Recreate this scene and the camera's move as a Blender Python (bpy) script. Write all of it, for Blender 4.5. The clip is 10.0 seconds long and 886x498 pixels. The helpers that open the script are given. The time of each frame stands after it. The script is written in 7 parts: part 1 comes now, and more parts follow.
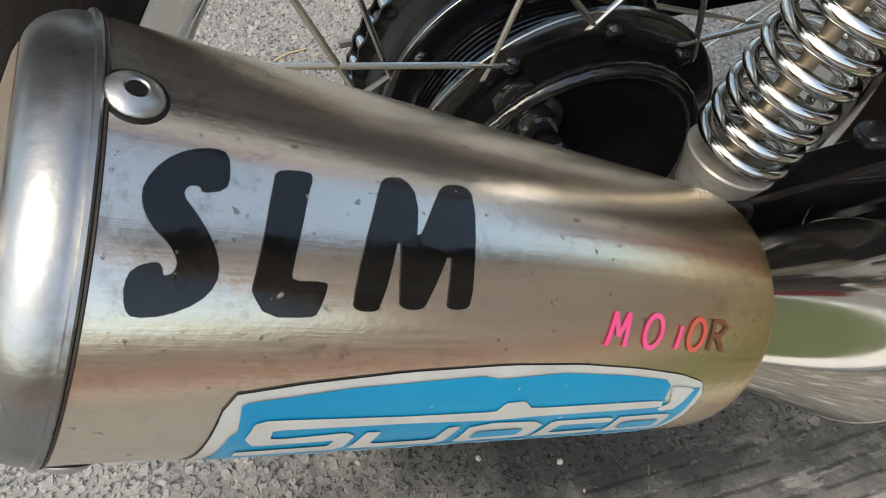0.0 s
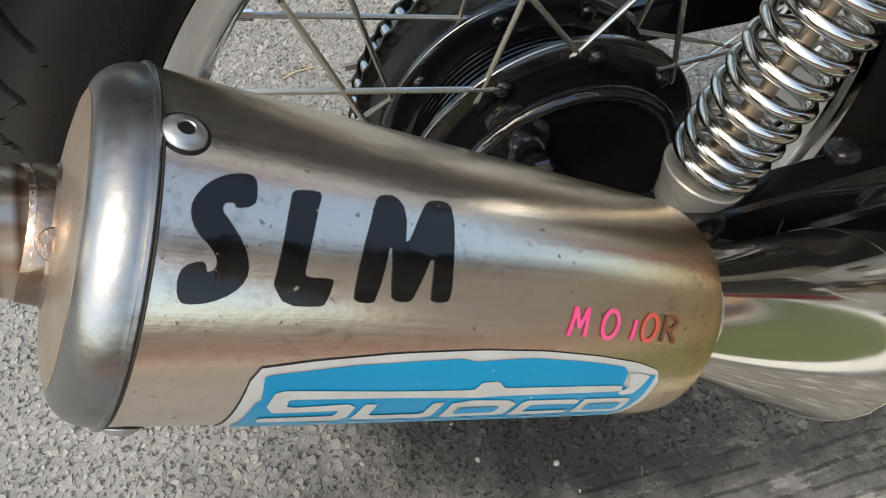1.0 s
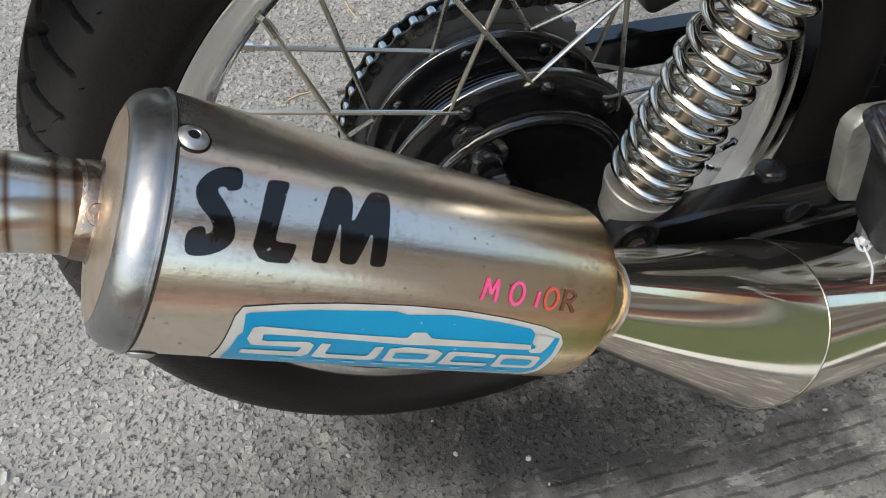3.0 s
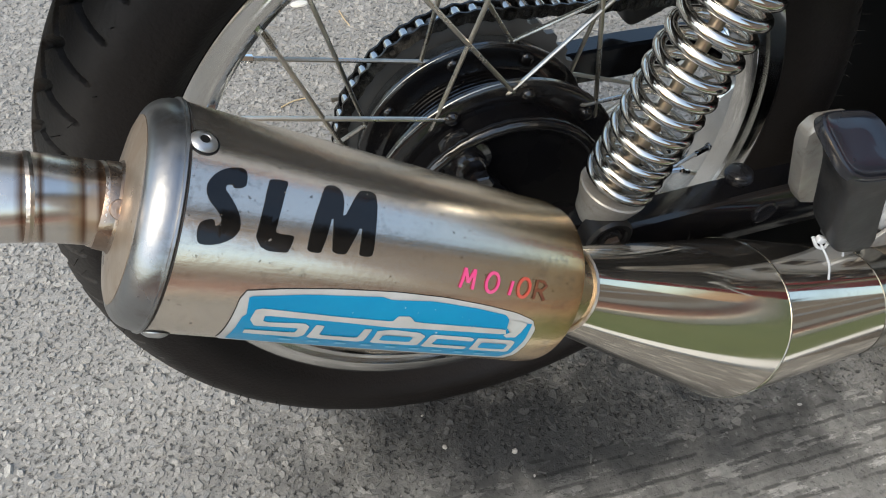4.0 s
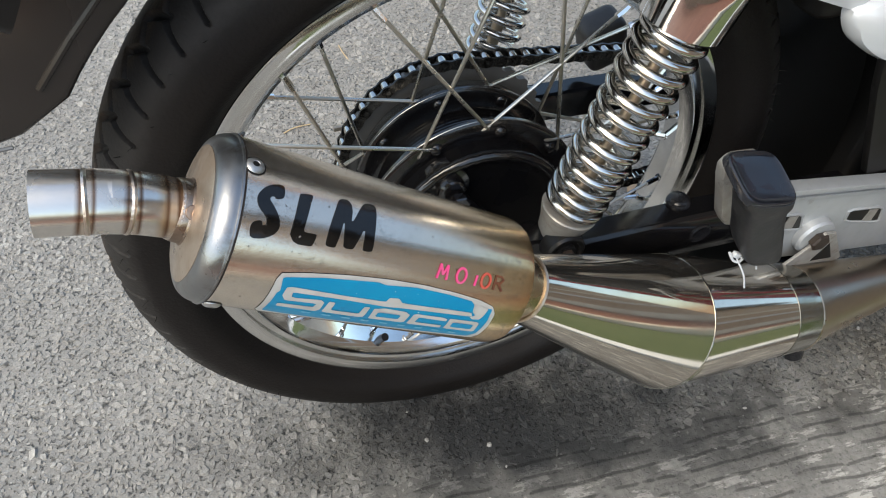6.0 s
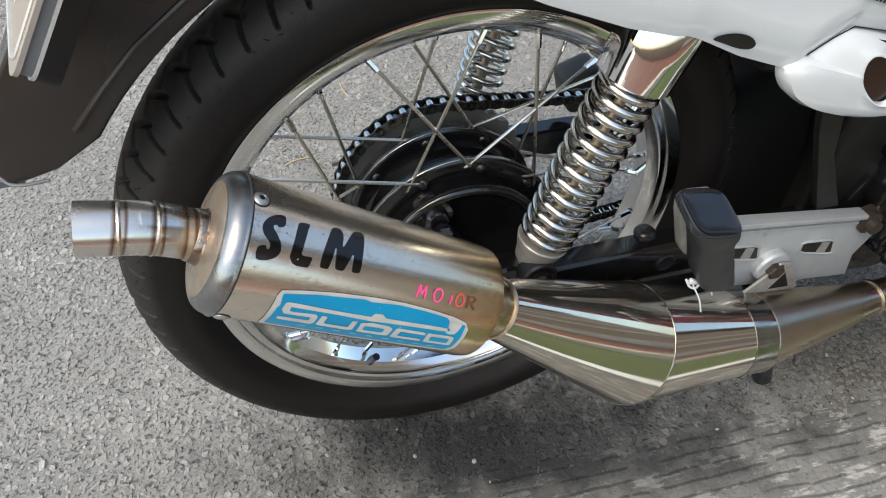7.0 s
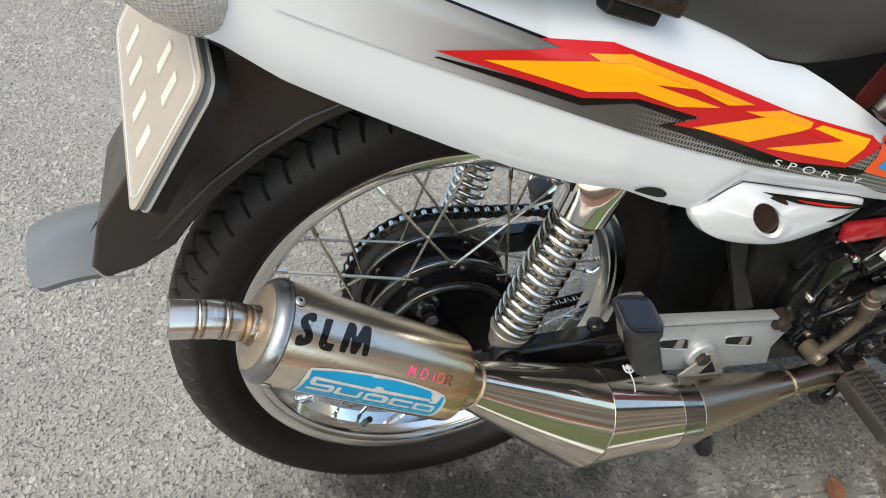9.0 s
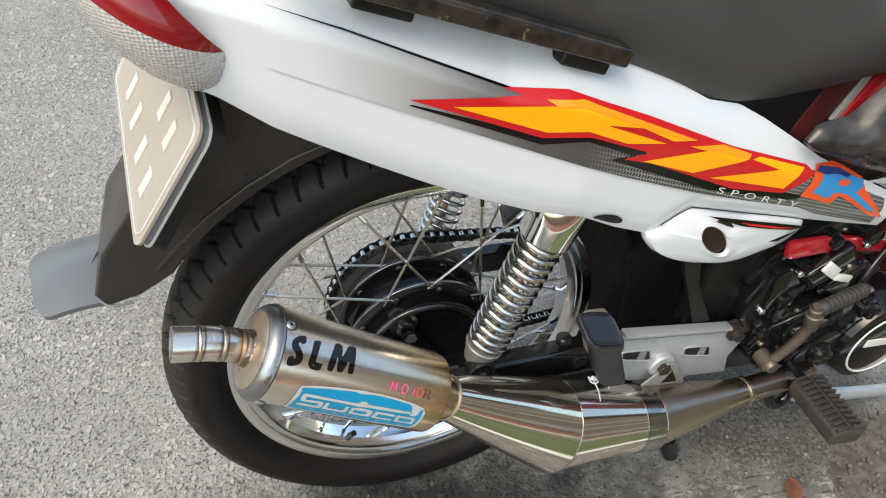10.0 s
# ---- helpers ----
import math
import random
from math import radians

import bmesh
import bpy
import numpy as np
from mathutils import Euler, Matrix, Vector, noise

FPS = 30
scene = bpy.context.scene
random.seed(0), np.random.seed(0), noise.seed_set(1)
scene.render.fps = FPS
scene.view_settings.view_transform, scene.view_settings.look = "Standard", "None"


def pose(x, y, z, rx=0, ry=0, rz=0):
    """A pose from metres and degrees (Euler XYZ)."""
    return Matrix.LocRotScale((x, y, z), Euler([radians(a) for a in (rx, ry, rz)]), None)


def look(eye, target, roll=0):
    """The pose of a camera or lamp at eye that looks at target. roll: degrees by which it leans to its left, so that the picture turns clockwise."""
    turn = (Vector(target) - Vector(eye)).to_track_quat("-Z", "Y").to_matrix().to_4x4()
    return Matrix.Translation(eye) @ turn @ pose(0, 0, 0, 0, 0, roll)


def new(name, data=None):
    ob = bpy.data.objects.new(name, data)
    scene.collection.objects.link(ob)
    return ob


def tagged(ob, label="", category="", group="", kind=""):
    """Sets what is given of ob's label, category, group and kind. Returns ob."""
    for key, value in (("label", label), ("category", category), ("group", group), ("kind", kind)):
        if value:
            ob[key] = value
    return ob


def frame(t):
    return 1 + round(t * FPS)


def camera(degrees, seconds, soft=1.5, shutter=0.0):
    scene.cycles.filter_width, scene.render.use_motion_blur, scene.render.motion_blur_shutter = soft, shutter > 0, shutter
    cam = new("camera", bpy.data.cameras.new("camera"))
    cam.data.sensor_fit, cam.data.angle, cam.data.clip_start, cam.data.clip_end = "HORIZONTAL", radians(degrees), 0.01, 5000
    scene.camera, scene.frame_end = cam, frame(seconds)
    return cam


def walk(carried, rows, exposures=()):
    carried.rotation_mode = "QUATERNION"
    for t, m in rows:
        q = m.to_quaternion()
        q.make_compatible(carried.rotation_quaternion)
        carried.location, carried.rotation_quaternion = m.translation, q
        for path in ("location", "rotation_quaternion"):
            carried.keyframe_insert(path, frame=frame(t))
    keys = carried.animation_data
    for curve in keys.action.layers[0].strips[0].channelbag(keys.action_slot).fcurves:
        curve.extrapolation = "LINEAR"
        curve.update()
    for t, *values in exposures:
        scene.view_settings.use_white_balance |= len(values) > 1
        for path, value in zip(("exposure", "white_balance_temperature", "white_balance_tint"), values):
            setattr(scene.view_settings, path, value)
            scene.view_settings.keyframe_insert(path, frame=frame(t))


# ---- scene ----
cam = camera(65.8, 10.0, soft=1.05)
PATH = [  # seconds, place, turn
    (0.0, -0.1507, -0.2246, 0.6010, 33.10, -1.50, -19.00),
    (0.5, -0.1516, -0.2336, 0.6134, 33.92, -1.10, -19.08),
    (1.0, -0.1522, -0.2423, 0.6242, 34.10, -1.02, -18.78),
    (1.5, -0.1530, -0.2566, 0.6357, 34.49, -1.31, -18.30),
    (2.0, -0.1496, -0.2718, 0.6461, 35.17, -1.24, -17.93),
    (3.5, -0.1463, -0.2977, 0.6719, 36.23, -1.25, -17.81),
    (4.0, -0.1485, -0.3091, 0.6823, 36.47, -1.61, -18.05),
    (4.5, -0.1520, -0.3183, 0.6933, 36.78, -2.13, -18.03),
    (5.0, -0.1578, -0.3342, 0.7060, 37.04, -2.49, -18.11),
    (5.5, -0.1631, -0.3504, 0.7246, 37.57, -2.74, -17.87),
    (7.0, -0.1674, -0.4071, 0.7860, 40.99, -3.41, -17.31),
    (7.5, -0.1705, -0.4221, 0.8049, 42.27, -3.53, -16.75),
    (8.0, -0.1785, -0.4372, 0.8345, 43.83, -4.03, -16.45),
    (8.5, -0.1909, -0.4607, 0.8794, 45.24, -4.47, -16.43),
    (9.0, -0.1963, -0.4804, 0.9097, 46.18, -5.52, -16.23),
    (9.5, -0.2071, -0.4962, 0.9384, 46.89, -5.12, -16.27),
    (10.0, -0.2077, -0.5107, 0.9554, 47.48, -6.03, -18.17),
]
walk(cam, [(t, pose(*row)) for t, *row in PATH], [(0.0, -0.04, 7150, 3), (4.5, -0.08, 6800, 3), (7.0, -0.05, 6800, 3), (8.5, 0.04, 7000, 2), (10.0, 0.11, 7050, 2)])

# ---- light ----
SUN_DIR = (-0.50, -0.28, 0.82)
world = bpy.data.worlds.new("sky")
scene.world = world
world.use_nodes = True
wn = world.node_tree.nodes
sky = wn.new("ShaderNodeTexSky")
sky.sky_type, sky.sun_disc = "NISHITA", False
sky.sun_elevation, sky.sun_rotation = radians(55), radians(-119)
sky.air_density, sky.dust_density = 1.0, 3.0
wn["Background"].inputs["Strength"].default_value = 0.36
world.node_tree.links.new(sky.outputs["Color"], wn["Background"].inputs["Color"])
sun = new("sun", bpy.data.lights.new("sun", "SUN"))
sun.data.energy, sun.data.angle, sun.data.color = 0.95, radians(40), (1.0, 0.96, 0.9)
sun.matrix_world = look(Vector(SUN_DIR) * 10, (0, 0, 0))


# ---- materials ----
def material(name, color, rough=0.5, metal=0.0, second=None, scale=40.0, blend=0.5, bump=0.0, bump_scale=200.0,
             rough_var=0.0, coat=0.0, fine=None, stretch=(1, 1, 1), aniso=0.0, spec=0.5):
    """A surface with a broad and a fine variation of colour, gloss and relief."""
    mat = bpy.data.materials.new(name)
    mat.use_nodes = True
    nodes, links = mat.node_tree.nodes, mat.node_tree.links
    b = nodes["Principled BSDF"]
    b.inputs["Metallic"].default_value = metal
    b.inputs["Roughness"].default_value = rough
    b.inputs["Coat Weight"].default_value = coat
    b.inputs["Anisotropic"].default_value = aniso
    b.inputs["Specular IOR Level"].default_value = spec
    coord = nodes.new("ShaderNodeTexCoord")
    mp = nodes.new("ShaderNodeMapping")
    mp.inputs["Scale"].default_value = stretch
    links.new(coord.outputs["Object"], mp.inputs["Vector"])
    broad = nodes.new("ShaderNodeTexNoise")
    broad.inputs["Scale"].default_value, broad.inputs["Detail"].default_value = scale, 6
    links.new(mp.outputs[0], broad.inputs["Vector"])
    ramp = nodes.new("ShaderNodeMapRange")
    ramp.inputs[1].default_value, ramp.inputs[2].default_value = 0.35, 0.65
    links.new(broad.outputs["Fac"], ramp.inputs[0])
    mix = nodes.new("ShaderNodeMix")
    mix.data_type = "RGBA"
    mix.inputs[6].default_value = (*color, 1)
    mix.inputs[7].default_value = (*(second or [c * 0.8 for c in color]), 1)
    scl = nodes.new("ShaderNodeMath")
    scl.operation = "MULTIPLY"
    scl.inputs[1].default_value = blend
    links.new(ramp.outputs[0], scl.inputs[0])
    links.new(scl.outputs[0], mix.inputs[0])
    out = mix.outputs[2]
    small = nodes.new("ShaderNodeTexNoise")
    small.inputs["Scale"].default_value, small.inputs["Detail"].default_value = bump_scale, 4
    links.new(mp.outputs[0], small.inputs["Vector"])
    if fine:
        mix2 = nodes.new("ShaderNodeMix")
        mix2.data_type = "RGBA"
        r2 = nodes.new("ShaderNodeMapRange")
        r2.inputs[1].default_value, r2.inputs[2].default_value = fine[1], fine[1] + 0.06
        links.new(small.outputs["Fac"], r2.inputs[0])
        links.new(r2.outputs[0], mix2.inputs[0])
        links.new(out, mix2.inputs[6])
        mix2.inputs[7].default_value = (*fine[0], 1)
        out = mix2.outputs[2]
    links.new(out, b.inputs["Base Color"])
    if rough_var:
        rr = nodes.new("ShaderNodeMapRange")
        rr.inputs[3].default_value, rr.inputs[4].default_value = max(0.01, rough - rough_var), min(1, rough + rough_var)
        links.new(ramp.outputs[0], rr.inputs[0])
        links.new(rr.outputs[0], b.inputs["Roughness"])
    if bump:
        bp = nodes.new("ShaderNodeBump")
        bp.inputs["Strength"].default_value, bp.inputs["Distance"].default_value = bump, 0.001
        links.new(small.outputs["Fac"], bp.inputs["Height"])
        links.new(bp.outputs[0], b.inputs["Normal"])
    return mat


RUBBER = material("tyre_rubber", (0.0070, 0.0054, 0.0047), 0.60, second=(0.0105, 0.0080, 0.0066), scale=14, blend=0.6, bump=0.5, bump_scale=420, rough_var=0.1, spec=0.24)
CHROME = material("chrome", (0.80, 0.80, 0.80), 0.06, 1.0, second=(0.70, 0.69, 0.67), scale=60, rough_var=0.03, bump=0.02, bump_scale=300)
POLISHED = material("polished_steel", (0.67, 0.62, 0.545), 0.08, 0.97, second=(0.57, 0.51, 0.43), scale=22, rough_var=0.03, bump=0.012, bump_scale=90, fine=((0.42, 0.36, 0.28), 0.71))
DULL_STEEL = material("dull_steel", (0.60, 0.52, 0.42), 0.38, 1.0, second=(0.48, 0.36, 0.24), scale=45, rough_var=0.08, bump=0.1, bump_scale=500)
SPOKE = material("zinc_spoke", (0.62, 0.60, 0.55), 0.3, 1.0, second=(0.42, 0.36, 0.26), scale=50, rough_var=0.08)
BLACK_PAINT = material("black_gloss_paint", (0.005, 0.005, 0.0065), 0.10, second=(0.010, 0.009, 0.008), scale=40, rough_var=0.06, bump=0.03, bump_scale=250, spec=0.45)
HUB_BLACK = material("hub_gloss_black", (0.005, 0.005, 0.0062), 0.13, second=(0.008, 0.0068, 0.006), scale=55, blend=0.7, rough_var=0.07, bump=0.28, bump_scale=300, coat=0.6, spec=0.5, fine=((0.04, 0.033, 0.027), 0.72))
CARRIER_METAL = material("patchy_bright_metal", (0.42, 0.41, 0.39), 0.20, 0.9, second=(0.10, 0.095, 0.09), scale=26, blend=0.9, rough_var=0.08, bump=0.08, bump_scale=300)
SPROCKET_GREY = material("dull_dark_steel", (0.16, 0.157, 0.15), 0.40, 0.3, second=(0.11, 0.107, 0.10), scale=30, rough_var=0.08)
BRAKE_BLACK = material("brake_plate_black", (0.004, 0.004, 0.005), 0.30, second=(0.006, 0.0055, 0.0055), scale=40, rough_var=0.06, spec=0.05)
RIM_CHROME = material("rim_chrome", (0.78, 0.78, 0.77), 0.12, 1.0, second=(0.62, 0.61, 0.58), scale=30, rough_var=0.07, bump=0.03, bump_scale=200)
FENDER = material("fender_plastic", (0.024, 0.0195, 0.017), 0.25, second=(0.034, 0.0275, 0.023), scale=10, rough_var=0.08, bump=0.05, bump_scale=500, spec=0.45)
SPRING = material("spring_chrome", (0.66, 0.65, 0.63), 0.12, 1.0, second=(0.50, 0.46, 0.40), scale=60, rough_var=0.05, bump=0.04, bump_scale=300)
CAST_GREY = material("grey_casting", (0.38, 0.37, 0.35), 0.42, 0.5, second=(0.24, 0.215, 0.19), scale=50, blend=0.7, rough_var=0.08, bump=0.2, bump_scale=300)
BLACK_PLASTIC = material("black_plastic", (0.008, 0.0075, 0.007), 0.42, second=(0.016, 0.014, 0.013), scale=18, rough_var=0.08, bump=0.05, bump_scale=500, spec=0.3)
GREY_PLASTIC = material("grey_plastic", (0.13, 0.135, 0.14), 0.38, second=(0.10, 0.10, 0.105), scale=20, rough_var=0.08)
WHITE_PAINT = material("white_paint", (0.60, 0.62, 0.64), 0.16, second=(0.58, 0.59, 0.60), scale=9, blend=0.5, coat=0.5, rough_var=0.04)
RED_PAINT = material("red_paint", (0.42, 0.016, 0.024), 0.2, second=(0.35, 0.012, 0.02), scale=9, coat=0.4)
ALU = material("silver_painted_aluminium", (0.45, 0.465, 0.48), 0.40, 0.45, second=(0.38, 0.39, 0.395), scale=30, rough_var=0.08, bump=0.08, bump_scale=400)
RUST = material("rusty_steel", (0.030, 0.0225, 0.018), 0.42, 0.3, second=(0.062, 0.043, 0.032), scale=70, bump=0.3, bump_scale=300)
DARK_HOLE = material("dark_recess_red", (0.022, 0.0022, 0.0020), 0.3, second=(0.010, 0.002, 0.002), scale=60)
PEG_RUBBER = material("peg_rubber", (0.012, 0.012, 0.014), 0.26, second=(0.022, 0.022, 0.024), scale=25, rough_var=0.1, bump=0.06, bump_scale=500)
SEAT_VINYL = material("seat_vinyl", (0.036, 0.0355, 0.0345), 0.38, second=(0.050, 0.048, 0.045), scale=12, bump=0.32, bump_scale=300, rough_var=0.08)
ROLLER = material("bright_roller_steel", (0.62, 0.60, 0.57), 0.16, 1.0, second=(0.40, 0.38, 0.35), scale=120, rough_var=0.06)
GREASE = material("chain_steel", (0.035, 0.033, 0.031), 0.20, 0.7, second=(0.10, 0.095, 0.085), scale=80, rough_var=0.1)
DECAL_BLACK = material("sticker_black", (0.004, 0.004, 0.004), 0.10, second=(0.008, 0.0075, 0.007), scale=120, rough_var=0.05, bump=0.05, bump_scale=600, spec=0.35)


# ---- building ----
def part(name, bm, mat, parent=None, label="", smooth=True):
    """Links a bmesh as one mesh object under a thing or a part."""
    me = bpy.data.meshes.new(name)
    bm.normal_update()
    bm.to_mesh(me)
    bm.free()
    mats = mat if isinstance(mat, (list, tuple)) else [mat]
    for m in mats:
        me.materials.append(m)
    if smooth:
        me.polygons.foreach_set("use_smooth", [True] * len(me.polygons))
        me.set_sharp_from_angle(angle=radians(38))
    ob = new(name, me)
    ob.parent = parent
    return tagged(ob, label)


def group_under(name, parent):
    ob = new(name)
    ob.parent = parent
    ob.empty_display_size = 0.02
    return ob


def frame_of(a, b):
    a, b = Vector(a), Vector(b)
    d = (b - a).normalized()
    side = d.cross(Vector((0, 0, 1)) if abs(d.z) < 0.95 else Vector((1, 0, 0))).normalized()
    return a, d, side, side.cross(d).normalized()


def lathe(bm, a, b, profile, n=48, closed=False, squash=1.0):
    """Turns a profile of (distance along the axis from a towards b, radius)."""
    o, d, s, u = frame_of(a, b)
    rings = []
    for h, r in profile:
        rings.append([bm.verts.new(o + d * h + (s * math.cos(q) * squash + u * math.sin(q)) * r) for q in [math.tau * k / n for k in range(n)]])
    pairs = list(zip(rings, rings[1:]))
    if closed:
        pairs.append((rings[-1], rings[0]))
    for p, q in pairs:
        for k in range(n):
            bm.faces.new((p[k], p[(k + 1) % n], q[(k + 1) % n], q[k]))
    if not closed:
        bm.faces.new(rings[0][::-1])
        bm.faces.new(rings[-1])
    bmesh.ops.recalc_face_normals(bm, faces=bm.faces)
    return bm


def rod(bm, a, b, r, n=10, r2=None):
    length = (Vector(b) - Vector(a)).length
    return lathe(bm, a, b, [(0, r), (length, r if r2 is None else r2)], n)


def tube(bm, pts, r, n=10, cap=True, radii=None):
    """A round bar along a line of points."""
    pts = [Vector(p) for p in pts]
    rings, ref = [], None
    for i, p in enumerate(pts):
        d = (pts[min(i + 1, len(pts) - 1)] - pts[max(i - 1, 0)]).normalized()
        if ref is None:
            ref = d.orthogonal().normalized()
        ref = (ref - d * ref.dot(d)).normalized()
        w = d.cross(ref)
        rr = radii[i] if radii else r
        rings.append([bm.verts.new(p + (ref * math.cos(q) + w * math.sin(q)) * rr) for q in [math.tau * k / n for k in range(n)]])
    for p, q in zip(rings, rings[1:]):
        for k in range(n):
            bm.faces.new((p[k], p[(k + 1) % n], q[(k + 1) % n], q[k]))
    if cap:
        bm.faces.new(rings[0][::-1])
        bm.faces.new(rings[-1])
    return bm


def curve_points(pts, n=8):
    """A smooth line through points (Catmull-Rom)."""
    pts = [Vector(p) for p in pts]
    out = []
    for i in range(len(pts) - 1):
        p0, p1, p2, p3 = pts[max(i - 1, 0)], pts[i], pts[i + 1], pts[min(i + 2, len(pts) - 1)]
        for k in range(n):
            t = k / n
            out.append(0.5 * ((2 * p1) + (p2 - p0) * t + (2 * p0 - 5 * p1 + 4 * p2 - p3) * t * t + (3 * p1 - p0 - 3 * p2 + p3) * t ** 3))
    return out + [pts[-1]]


def plate(bm, outline, y0, y1, bevel=0.0012):
    """A plate with its outline in (x, z), from y0 to y1, with rounded edges."""
    vs = [bm.verts.new((x, y0, z)) for x, z in outline]
    f = bm.faces.new(vs)
    ext = bmesh.ops.extrude_face_region(bm, geom=[f])
    for v in [g for g in ext["geom"] if isinstance(g, bmesh.types.BMVert)]:
        v.co.y = y1
    bmesh.ops.recalc_face_normals(bm, faces=bm.faces)
    if bevel:
        bmesh.ops.bevel(bm, geom=[e for e in bm.edges], offset=bevel, segments=2, affect="EDGES", profile=0.6)
    return bm


def box(bm, size, m, bevel=0.002, segments=2):
    r = bmesh.ops.create_cube(bm, size=1, matrix=m @ Matrix.Diagonal((*size, 1)))
    if bevel:
        edges = {e for v in r["verts"] for e in v.link_edges}
        bmesh.ops.bevel(bm, geom=list(edges), offset=bevel, segments=segments, affect="EDGES", profile=0.6)
    return bm


def rounded(outline, r=0.25):
    """Cuts the corners of an outline with two points each."""
    out, n = [], len(outline)
    for i in range(n):
        p, a, b = Vector(outline[i]), Vector(outline[i - 1]), Vector(outline[(i + 1) % n])
        out += [tuple(p.lerp(a, r)), tuple(p.lerp(b, r))]
    return out


def lerp(table, x):
    """Reads a smooth table of (x, value, ...)."""
    if x <= table[0][0]:
        return table[0][1:]
    for p, q in zip(table, table[1:]):
        if x <= q[0]:
            t = (x - p[0]) / (q[0] - p[0])
            return tuple(a + (b - a) * t for a, b in zip(p[1:], q[1:]))
    return table[-1][1:]


def tinted(mat, axis_a, axis_b, stops, wander=0.06):
    """Heat tint along a line: stops of (share of the way, colour)."""
    nodes, links = mat.node_tree.nodes, mat.node_tree.links
    b = nodes["Principled BSDF"]
    src = b.inputs["Base Color"].links[0].from_socket
    a, d = Vector(axis_a), Vector(axis_b) - Vector(axis_a)
    coord = nodes.new("ShaderNodeTexCoord")
    sub = nodes.new("ShaderNodeVectorMath")
    sub.operation = "SUBTRACT"
    sub.inputs[1].default_value = a
    links.new(coord.outputs["Object"], sub.inputs[0])
    dot = nodes.new("ShaderNodeVectorMath")
    dot.operation = "DOT_PRODUCT"
    dot.inputs[1].default_value = d / d.length_squared
    links.new(sub.outputs[0], dot.inputs[0])
    wob = nodes.new("ShaderNodeTexNoise")
    wob.inputs["Scale"].default_value = 40
    links.new(coord.outputs["Object"], wob.inputs["Vector"])
    add = nodes.new("ShaderNodeMath")
    add.operation = "MULTIPLY_ADD"
    add.inputs[1].default_value, add.inputs[2].default_value = wander, -wander / 2
    links.new(wob.outputs["Fac"], add.inputs[0])
    tot = nodes.new("ShaderNodeMath")
    links.new(add.outputs[0], tot.inputs[0])
    links.new(dot.outputs["Value"], tot.inputs[1])
    ramp = nodes.new("ShaderNodeValToRGB")
    els = ramp.color_ramp.elements
    els[0].position, els[0].color = stops[0][0], (*stops[0][1], 1)
    els[1].position, els[1].color = stops[-1][0], (*stops[-1][1], 1)
    for p, c in stops[1:-1]:
        els.new(p).color = (*c, 1)
    links.new(tot.outputs[0], ramp.inputs[0])
    mul = nodes.new("ShaderNodeMix")
    mul.data_type, mul.blend_type = "RGBA", "MULTIPLY"
    mul.inputs[0].default_value = 1
    links.new(src, mul.inputs[6])
    links.new(ramp.outputs[0], mul.inputs[7])
    links.new(mul.outputs[2], b.inputs["Base Color"])
    return mat


MUFFLER_A, MUFFLER_B = (-0.190, -0.1705, 0.4826), (0.0, -0.1802, 0.3703)
W = (1, 1, 1)
STEEL_TINT = tinted(material("muffler_steel", (0.76, 0.685, 0.585), 0.28, 0.94, second=(0.66, 0.595, 0.51), scale=42, blend=0.45, rough_var=0.03, bump=0.05, bump_scale=520, fine=((0.34, 0.30, 0.25), 0.665), aniso=0.0), MUFFLER_A, MUFFLER_B, [(0.0, W), (0.34, W), (0.56, (0.97, 0.90, 0.78)), (0.68, (0.91, 0.79, 0.58)), (0.735, (0.80, 0.62, 0.40)), (0.765, (0.56, 0.39, 0.23))])
RIVET = material("rivet_aluminium", (0.50, 0.50, 0.495), 0.34, 0.85, second=(0.36, 0.35, 0.33), scale=160, rough_var=0.08, bump=0.1, bump_scale=600)


def grimy(mat, scale, dark, share, turn=(0, 0, 0), stretch=(1, 1, 1)):
    """Fine dark specks and smears that gather in broad patches."""
    nodes, links = mat.node_tree.nodes, mat.node_tree.links
    b = nodes["Principled BSDF"]
    src = b.inputs["Base Color"].links[0].from_socket
    coord = nodes.new("ShaderNodeTexCoord")
    mp = nodes.new("ShaderNodeMapping")
    mp.inputs["Rotation"].default_value, mp.inputs["Scale"].default_value = turn, stretch
    links.new(coord.outputs["Object"], mp.inputs[0])
    masks = []
    for sc, lo, hi, vec in ((scale, 0.52, 0.70, mp.outputs[0]), (16, 0.50 - share, 0.74 - share, coord.outputs["Object"])):
        nz = nodes.new("ShaderNodeTexNoise")
        nz.inputs["Scale"].default_value, nz.inputs["Detail"].default_value, nz.inputs["Roughness"].default_value = sc, 9, 0.68
        links.new(vec, nz.inputs["Vector"])
        mr = nodes.new("ShaderNodeMapRange")
        mr.inputs[1].default_value, mr.inputs[2].default_value = lo, hi
        links.new(nz.outputs["Fac"], mr.inputs[0])
        masks.append(mr.outputs[0])
    both = nodes.new("ShaderNodeMath")
    both.operation = "MULTIPLY"
    links.new(masks[0], both.inputs[0])
    links.new(masks[1], both.inputs[1])
    mix = nodes.new("ShaderNodeMix")
    mix.data_type = "RGBA"
    links.new(both.outputs[0], mix.inputs[0])
    links.new(src, mix.inputs[6])
    mix.inputs[7].default_value = (*dark, 1)
    links.new(mix.outputs[2], b.inputs["Base Color"])
    return mat


